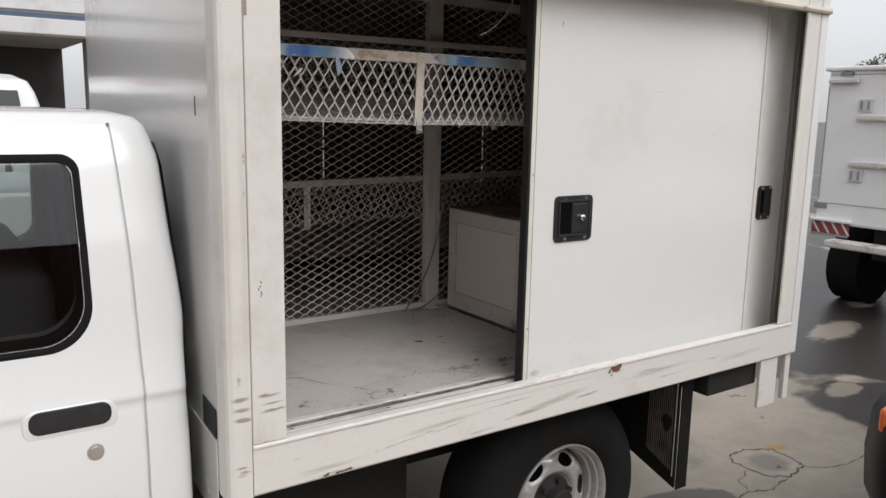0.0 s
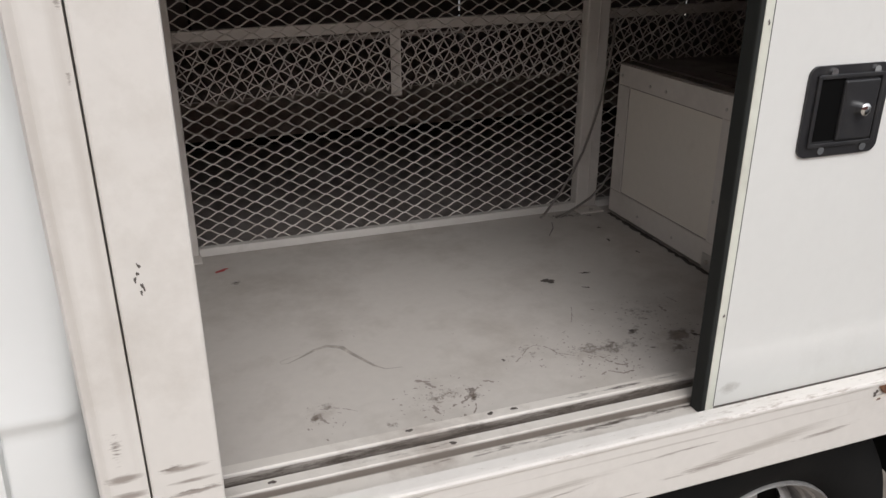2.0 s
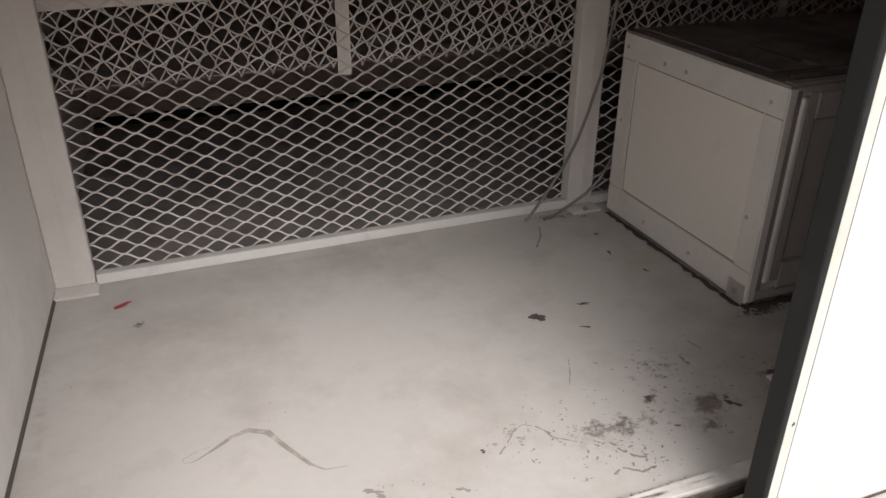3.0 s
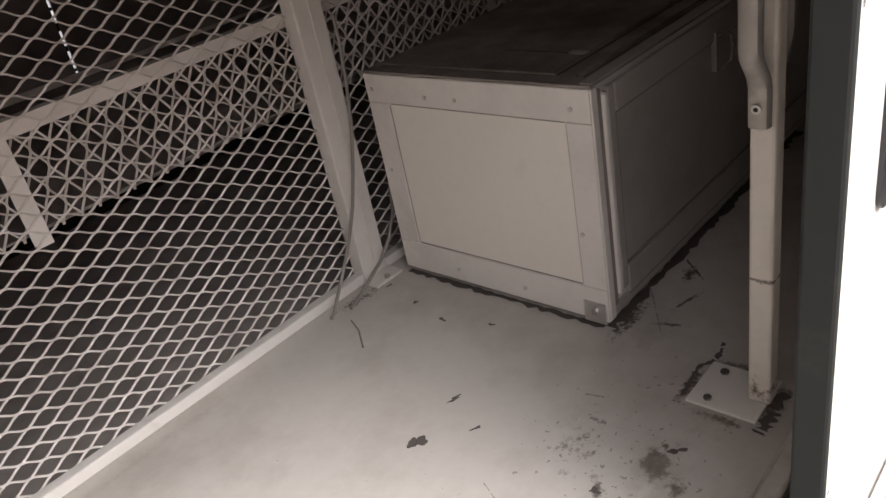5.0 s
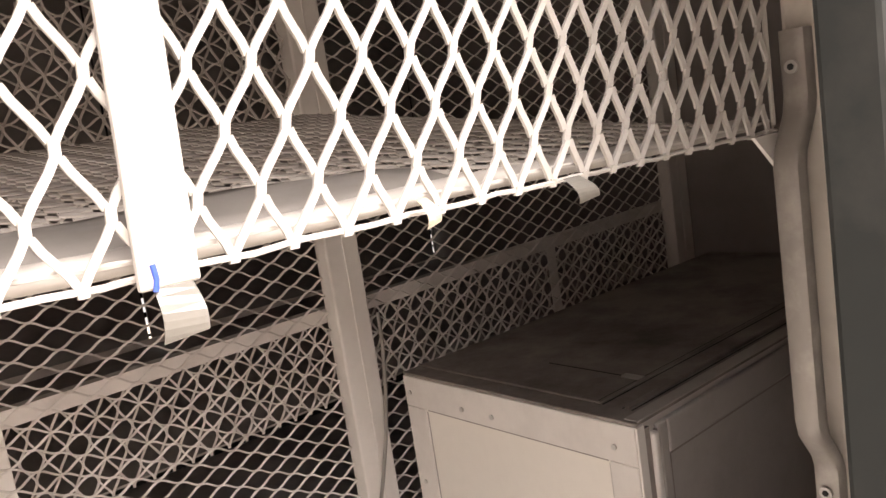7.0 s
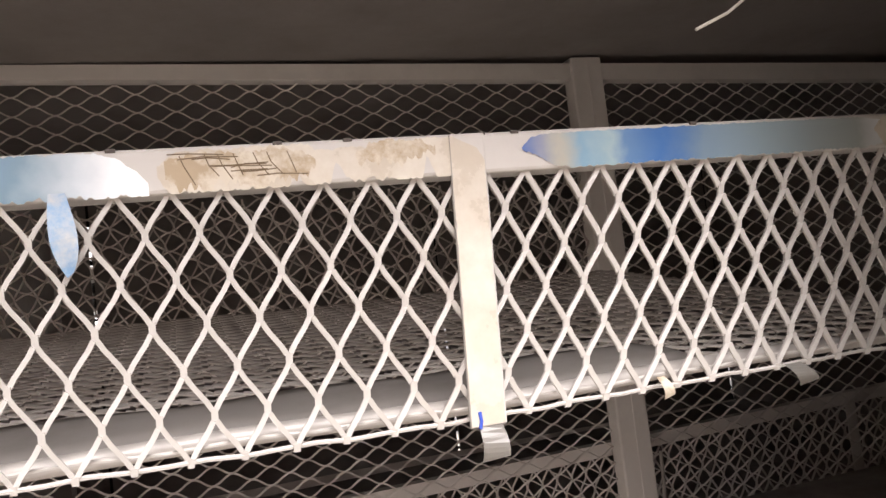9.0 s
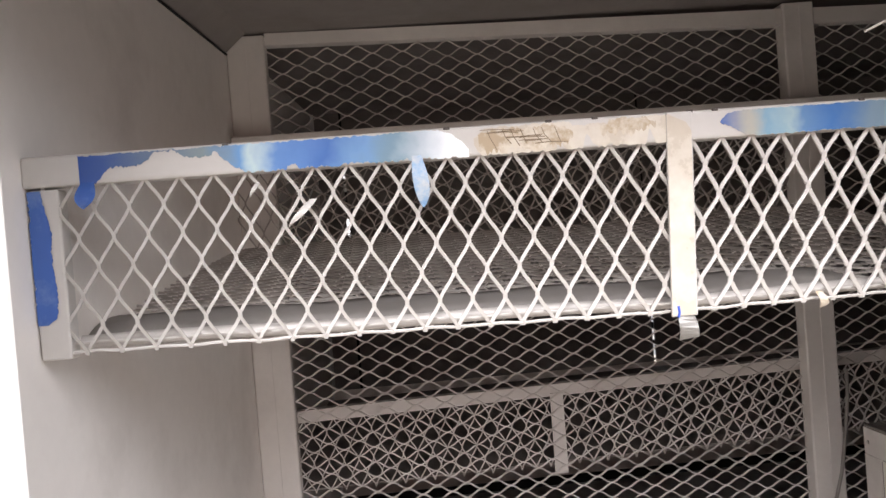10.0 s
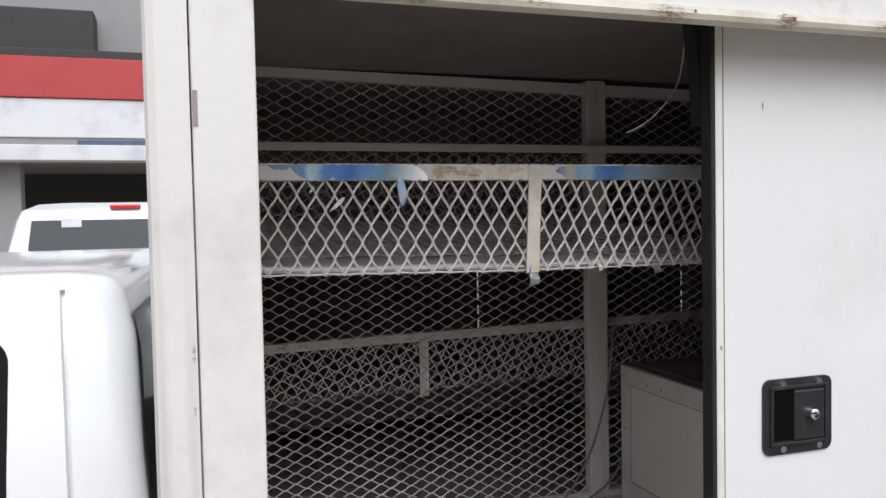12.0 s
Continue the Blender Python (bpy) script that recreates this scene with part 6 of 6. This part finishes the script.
# Unseen building and wall, added to hold low sky light out of the box.
yard = root("unseen_yard_building", (-8, -2, 0), "unseen tall building added to block low sky beyond the cab", "building")
block("lower_wall", yard, SHADE, (-8.3, -8.0, -10.0, 3.0, 0, 2.2), 0)
block("upper_wall", yard, BRICKRED, (-8.34, -7.96, -10.0, 3.0, 2.203, 5.4), 0.01, "brick-red painted upper wall")
wall = root("unseen_yard_wall", (0, -10, 0), "unseen dark-red plastered wall added to cut low sky light", "wall")
block("wall_body", wall, BRICKRED, (-9, 14, -10.3, -10.0, 0, 4.4), 0)
block("coping", wall, BAND, (-9, 14, -10.36, -9.94, 4.403, 4.48), 0.01)


def tree(at, height):
    t = root("tree", at, "green leafy tree beyond the yard", "tree")
    rnd = random.Random(5)
    bm = bmesh.new()
    x, y, z = at
    tube(bm, [(x, y, 0), (x + 0.1, y, height * 0.3), (x, y + 0.1, height * 0.55)], 0.25, 10)
    for k in range(6):
        a = k * 1.1
        tube(bm, [(x, y, height * (0.3 + 0.04 * k)), (x + 1.2 * math.cos(a), y + 1.2 * math.sin(a), height * (0.5 + 0.05 * k))], 0.08, 6)
    part("trunk", bm, BARK, t)
    verts, faces = [], []
    lumps = [(x + rnd.gauss(0, 1.1), y + rnd.gauss(0, 1.1), height * rnd.uniform(0.5, 0.92), rnd.uniform(0.5, 0.95)) for _ in range(26)]
    for k in range(9000):
        lx, ly, lz, lr = rnd.choice(lumps)
        d = Vector((rnd.gauss(0, 1), rnd.gauss(0, 1), rnd.gauss(0, 1))).normalized() * lr * rnd.uniform(0.6, 1.05)
        c = Vector((lx, ly, lz)) + d
        u = Vector((rnd.gauss(0, 1), rnd.gauss(0, 1), rnd.gauss(0, 1))).normalized() * 0.09
        w = u.cross(Vector((rnd.gauss(0, 1), rnd.gauss(0, 1), rnd.gauss(0, 1)))).normalized() * 0.05
        s = len(verts)
        verts += [c - u, c + w, c + u, c - w]
        faces.append((s, s + 1, s + 2, s + 3))
    mesh_panel("crown", t, LEAF, verts, faces)
    return t


tree((46.8, 20.6, 0), 5.7)

# ---- stains, scratches, cables ----
on_floor = lambda u, v: (u, v, Z_FLOOR + 0.0008)
floor_panel = next(o for o in body.children if o.name.startswith("floor_panel"))


def stain(x, y, ru, rv, mat, seed, turn=0.0, rough=0.7):
    bm = bmesh.new()
    c, s = math.cos(turn), math.sin(turn)
    blob(bm, (0, 0), ru, rv, lambda u, v: on_floor(x + u * c - v * s, y + u * s + v * c), seed, rough=rough, points=26)
    return part("stain", bm, mat, floor_panel)


# hole in the floor with a chewed rim, crumbs and trodden dirt
stain(0.680, 0.571, 0.0085, 0.0080, GRIME, 1, 0.0, 0.3)
stain(0.689, 0.563, 0.0085, 0.0085, GRIME, 2, 0.0, 0.3)
for k, (x, y, ru, rv, turn) in enumerate(((0.776, 0.578, 0.011, 0.0032, -0.35), (0.744, 0.514, 0.006, 0.0028, -0.6), (0.919, 0.724, 0.0032, 0.0070, 0.0), (0.943, 0.640, 0.003, 0.005, 0.5), (0.938, 0.801, 0.006, 0.0028, 0.3), (0.959, 0.884, 0.005, 0.003, 0.0), (0.472, 0.309, 0.003, 0.003, 0.0), (0.730, 0.325, 0.006, 0.0045, -0.8), (0.833, 0.274, 0.010, 0.0045, -1.0), (0.321, 0.293, 0.012, 0.003, -0.3), (0.330, 0.279, 0.011, 0.003, -0.9), (0.318, 0.211, 0.0035, 0.011, 0.2), (0.348, 0.212, 0.003, 0.003, 0.0), (0.355, 0.181, 0.0035, 0.003, 0.0))):
    stain(x, y, ru, rv, SMEAR if x < 0.42 else GRIME, 20 + k, turn)


def smear_line(points, w, seed, mat):
    """A ragged streak of dirt along points, broken in places."""
    r = random.Random(seed)
    bm = bmesh.new()
    prev = None
    for (xa, ya), (xb, yb) in zip(points, points[1:]):
        q = math.hypot(xb - xa, yb - ya)
        m = max(2, int(q / 0.004))
        ox, oy = -(yb - ya) / q, (xb - xa) / q
        for k in range(m + 1):
            e = k / m
            a, b = w * r.uniform(0.15, 1.0), w * r.uniform(0.15, 1.0)
            cx, cy = xa + (xb - xa) * e, ya + (yb - ya) * e
            cur = (bm.verts.new(on_floor(cx + ox * a, cy + oy * a)), bm.verts.new(on_floor(cx - ox * b, cy - oy * b)))
            if prev and r.random() > 0.12:
                bm.faces.new((prev[0], cur[0], cur[1], prev[1]))
            prev = cur
    return part("smear", bm, mat, floor_panel)


smear_line([(0.392, 0.244), (0.385, 0.234), (0.374, 0.222), (0.360, 0.213)], 0.0040, 1, SMEAR)
smear_line([(0.401, 0.246), (0.392, 0.240), (0.384, 0.244)], 0.0028, 2, SMEAR)
smear_line([(0.381, 0.206), (0.377, 0.194), (0.368, 0.183)], 0.0022, 3, SMEAR)
smear_line([(0.410, 0.262), (0.424, 0.258), (0.430, 0.252)], 0.0032, 4, SMEAR)
smear_line([(0.489, 0.296), (0.507, 0.311), (0.522, 0.328), (0.541, 0.337), (0.556, 0.329), (0.563, 0.316), (0.567, 0.301), (0.592, 0.282)], 0.0016, 5, SMEAR)
smear_line([(0.609, 0.295), (0.621, 0.283), (0.644, 0.289)], 0.0040, 6, SMEAR)
smear_line([(0.630, 0.266), (0.638, 0.245), (0.648, 0.232), (0.660, 0.226)], 0.0036, 7, SMEAR)
smear_line([(0.600, 0.213), (0.620, 0.220), (0.640, 0.206), (0.666, 0.208)], 0.0026, 8, SMEAR)
smear_line([(0.868, 0.436), (0.876, 0.398)], 0.0022, 9, SMEAR)
smear_line([(0.833, 0.394), (0.834, 0.370)], 0.0038, 10, SMEAR)
smear_line([(0.173, 0.267), (0.190, 0.258), (0.206, 0.246)], 0.0014, 11, SMEAR)
smear_line([(0.146, 0.262), (0.150, 0.243), (0.158, 0.229)], 0.0042, 12, SMEAR)
smear_line([(0.673, 0.446), (0.657, 0.413), (0.643, 0.391)], 0.0012, 13, SMEAR)
smear_line([(1.137, 0.467), (1.100, 0.440), (1.036, 0.397)], 0.0022, 14, SMEAR)
smear_line([(1.237, 0.453), (1.192, 0.404)], 0.0026, 15, GRIME)
smear_line([(0.930, 0.312), (0.950, 0.316), (0.992, 0.317), (1.016, 0.303), (1.058, 0.312)], 0.0060, 16, GRIME)
smear_line([(0.905, 0.205), (0.925, 0.203), (0.99, 0.205)], 0.0110, 17, GRIME)
rnd = random.Random(77)
# crumbs and scuffs where boots have trodden
for cx, cy, sx, sy, count, big in ((0.56, 0.315, 0.045, 0.030, 70, 0.0026), (0.640, 0.235, 0.040, 0.028, 80, 0.0030), (0.335, 0.235, 0.040, 0.035, 80, 0.0028), (0.80, 0.335, 0.05, 0.06, 80, 0.0030), (0.155, 0.245, 0.02, 0.025, 30, 0.0026), (0.66, 0.29, 0.085, 0.035, 60, 0.0028), (0.76, 0.36, 0.07, 0.06, 40, 0.0024), (0.33, 0.23, 0.05, 0.04, 30, 0.0022), (0.94, 0.30, 0.06, 0.05, 30, 0.003), (1.0, 0.40, 0.10, 0.03, 25, 0.003), (0.45, 0.45, 0.25, 0.2, 40, 0.0016)):
    bm = bmesh.new()
    for k in range(count):
        x, y = rnd.gauss(cx, sx), rnd.gauss(cy, sy)
        if not (-0.05 < x < 1.0 and 0.17 < y < 0.9):
            continue
        r = big * rnd.uniform(0.25, 1.0) ** 1.5
        t = rnd.uniform(0, 3.14)
        c, s = math.cos(t), math.sin(t)
        el = rnd.uniform(0.3, 1.0)
        blob(bm, (0, 0), r, r * el, lambda u, v: on_floor(x + u * c - v * s, y + u * s + v * c), rnd.randrange(9999), rough=0.8, points=9)
    tagged(part("floor_dirt", bm, SMEAR if big < 0.005 else GRIME, floor_panel), kind="stuff")
# fine hooked scratch
bm = bmesh.new()
hook = [(0.152, 0.441), (0.133, 0.437), (0.117, 0.429), (0.119, 0.421), (0.130, 0.420), (0.152, 0.432), (0.179, 0.449), (0.201, 0.456), (0.225, 0.443), (0.236, 0.418), (0.250, 0.390), (0.264, 0.364), (0.278, 0.349), (0.306, 0.345)]
pairs = []
for k, (x, y) in enumerate(hook):
    (xa, ya), (xb, yb) = hook[max(k - 1, 0)], hook[min(k + 1, len(hook) - 1)]
    q = math.hypot(xb - xa, yb - ya)
    w = (0.0005, 0.0005, 0.0006, 0.0007, 0.0007, 0.0018, 0.0034, 0.0044, 0.0050, 0.0036, 0.0032, 0.0026, 0.0008, 0.0005)[k]
    pairs.append((bm.verts.new(on_floor(x - (yb - ya) / q * w, y + (xb - xa) / q * w)), bm.verts.new(on_floor(x + (yb - ya) / q * w, y - (xb - xa) / q * w))))
for a, b in zip(pairs, pairs[1:]):
    bm.faces.new((a[0], a[1], b[1], b[0]))
part("scratch", bm, SCRATCH, floor_panel)
bm = bmesh.new()
blob(bm, (0, 0), 0.016, 0.0055, lambda u, v: on_floor(0.058 + u * 0.9 - v * 0.5, 0.846 + u * 0.45 + v * 0.9), 31, rough=0.3)
part("red_scrap", bm, RED, floor_panel, "small red paper scrap")


def grime_line(x0, y0, x1, y1, w, seed, mat=GRIME):
    """A ragged line of dirt along a joint."""
    r = random.Random(seed)
    q = math.hypot(x1 - x0, y1 - y0)
    n = max(8, int(q / 0.012))
    ox, oy = -(y1 - y0) / q, (x1 - x0) / q
    bm = bmesh.new()
    prev = None
    for k in range(n + 1):
        c = (x0 + (x1 - x0) * k / n, y0 + (y1 - y0) * k / n)
        a, b = w * r.uniform(0.3, 1.0), w * r.uniform(0.0, 0.35)
        cur = (bm.verts.new(on_floor(c[0] + ox * a, c[1] + oy * a)), bm.verts.new(on_floor(c[0] - ox * b, c[1] - oy * b)))
        if prev:
            bm.faces.new((prev[0], cur[0], cur[1], prev[1]))
        prev = cur
    part("joint_dirt", bm, mat, floor_panel)


grime_line(1.018, 0.478, 1.018, 0.885, 0.013, 1)
grime_line(1.018, 0.474, 1.80, 0.474, -0.019, 2)

# dirt in the tracks
track_ob = next(o for o in body.children if o.name.startswith("door_track"))
for x, y in ((0.423, 0.160), (0.26, 0.160), (0.385, 0.160), (0.31, 0.115), (0.06, 0.116)):
    bm = bmesh.new()
    blob(bm, (x, y), 0.005, 0.0035, lambda u, v: (u, v, 0.7562 if y > 0.13 else 0.7538), int(1000 * x))
    part("track_dirt", bm, GRIME, track_ob)

# scratches and rust on the outer frame
lower = next(o for o in body.children if o.name.startswith("lower_rail"))
pillar = next(o for o in body.children if o.name.startswith("front_pillar"))
corner = next(o for o in body.children if o.name.startswith("corner_post"))


def mark(parent, x, z, ru, rv, mat, seed, turn=0.0, y=-0.0006, name="scratch", rough=0.6):
    bm = bmesh.new()
    c, s = math.cos(turn), math.sin(turn)
    blob(bm, (0, 0), ru, rv, lambda u, v: (x + u * c - v * s, y, z + u * s + v * c), seed, rough=rough, points=24)
    return part(name, bm, mat, parent)


chip = bmesh.new()
sweep(chip, [(0.953, 0.777), (0.992, 0.784), (0.993, 0.776), (0.984, 0.764), (0.972, 0.7615), (0.962, 0.766)], lambda u, v: (u, -0.0036, v), lambda u, v: (u, 0.0012, v))
part("rust_chip", chip, RUST, lower, "dark rust where the lip is torn")
mark(lower, 0.966, 0.7585, 0.013, 0.0035, CREAM, 1, 0.25, name="bare_patch")
mark(lower, 0.949, 0.7655, 0.004, 0.0055, GRIME, 2, name="rust_chip")
mark(lower, 0.958, 0.754, 0.003, 0.003, RUST, 3, name="rust_chip")
mark(lower, 0.140, 0.6835, 0.012, 0.0032, RUST, 13, 0.1, name="rust_chip")
mark(lower, 0.118, 0.682, 0.008, 0.0022, GRIME, 15, name="rust_chip")
mark(lower, 0.09, 0.683, 0.006, 0.004, GRIME, 14, name="rust_chip")
for k, (x, z, ru, rv) in enumerate(((-0.05, 1.126, 0.0014, 0.0024), (-0.052, 1.118, 0.0012, 0.0022), (-0.055, 1.112, 0.0014, 0.0026), (-0.049, 1.104, 0.0016, 0.0034), (-0.051, 1.098, 0.0012, 0.0022))):
    mark(pillar, x, z, ru, rv, GRIME, 50 + k, 0.2, y=-0.0016)
PINK = material("faded_pink_tape", (0.33, 0.265, 0.255), 0.5, dirt=(0.46, 0.41, 0.395), dirt_scale=30)
block("tape_strip", pillar, PINK, (-0.0725, -0.0668, -0.0022, -0.0012, 1.633, 1.674), 0, "faded pink tape")
mark(door, 0.788, 1.688, 0.0008, 0.009, GRIME, 90, y=0.0734)
mark(door, 1.170, 1.532, 0.008, 0.0012, SMUDGE, 91, y=0.0734)
mark(door, 1.421, 1.409, 0.010, 0.0010, SMUDGE, 92, 0.1, y=0.0734)
for k, z in enumerate((0.905, 1.31)):
    mark(door, 0.705, z, 0.0016, 0.003, GRIME, 100 + k, y=0.0704)
bulk = next(o for o in body.children if o.name.startswith("bulkhead"))
block("slot", bulk, UNDER, (front_at(0.16) - 0.0012, front_at(0.16) + 0.001, 0.158, 0.162, 1.447, 1.486), 0)

# rollers and loose wires at the head of the door
bm = bmesh.new()
sweep(bm, [(0.694, 1.66), (0.698, 1.835), (0.678, 1.835), (0.682, 1.79), (0.690, 1.74)], lambda u, v: (u, 0.100, v), lambda u, v: (u, 0.128, v))
part("roller_bracket", bm, SEAL, body, "dark door roller bracket")
block("roller_bracket", body, UNDER, (-0.045, -0.008, 0.062, 0.12, 1.726, 1.778), 0.012, "black door roller bracket")
bm = bmesh.new()
tube(bm, [(0.722, 0.180, 1.815), (0.7225, 0.188, 1.785), (0.719, 0.19, 1.761), (0.715, 0.19, 1.746), (0.709, 0.19, 1.733), (0.701, 0.19, 1.721), (0.684, 0.19, 1.702), (0.662, 0.19, 1.682), (0.640, 0.19, 1.668), (0.614, 0.19, 1.657)], 0.0011, 6)
single("loose_wire", bm, PALECABLE, "thin pale wire hanging from the door head", "wire", smooth=True)
bm = bmesh.new()
tube(bm, [(0.728, 0.15, 1.80), (0.735, 0.14, 1.72), (0.746, 0.13, 1.62), (0.761, 0.12, 1.505), (0.787, 0.12, 1.416)], 0.0012, 6)
single("loose_wire", bm, PALECABLE, "thin pale wire hanging beside the door", "wire", smooth=True)
bm = bmesh.new()
tube(bm, [(1.012, 0.922, 1.215), (1.008, 0.917, 1.17), (0.998, 0.914, 1.10), (0.985, 0.913, 1.03), (0.964, 0.912, 0.96), (0.945, 0.912, 0.905), (0.920, 0.912, 0.855), (0.890, 0.911, 0.81), (0.862, 0.908, 0.775), (0.84, 0.90, 0.755), (0.83, 0.90, 0.749)], 0.0030, 8)
single("hanging_cable", bm, CABLE, "grey cable hanging down the partition post", "cable", smooth=True)
bm = bmesh.new()
tube(bm, [(1.045, 0.92, 0.90), (1.035, 0.918, 0.85), (1.008, 0.914, 0.81), (0.975, 0.911, 0.782), (0.93, 0.908, 0.760), (0.895, 0.90, 0.750), (0.87, 0.892, 0.7485)], 0.0030, 8)
single("hanging_cable", bm, CABLE, "grey cable lying at the foot of the partition", "cable", smooth=True)
bm = bmesh.new()
tube(bm, [(0.80, 0.79, 0.7475), (0.83, 0.83, 0.7475), (0.845, 0.865, 0.7475)], 0.0014, 6)
single("wire_scrap", bm, CABLE, "short wire scrap lying on the floor", "wire")
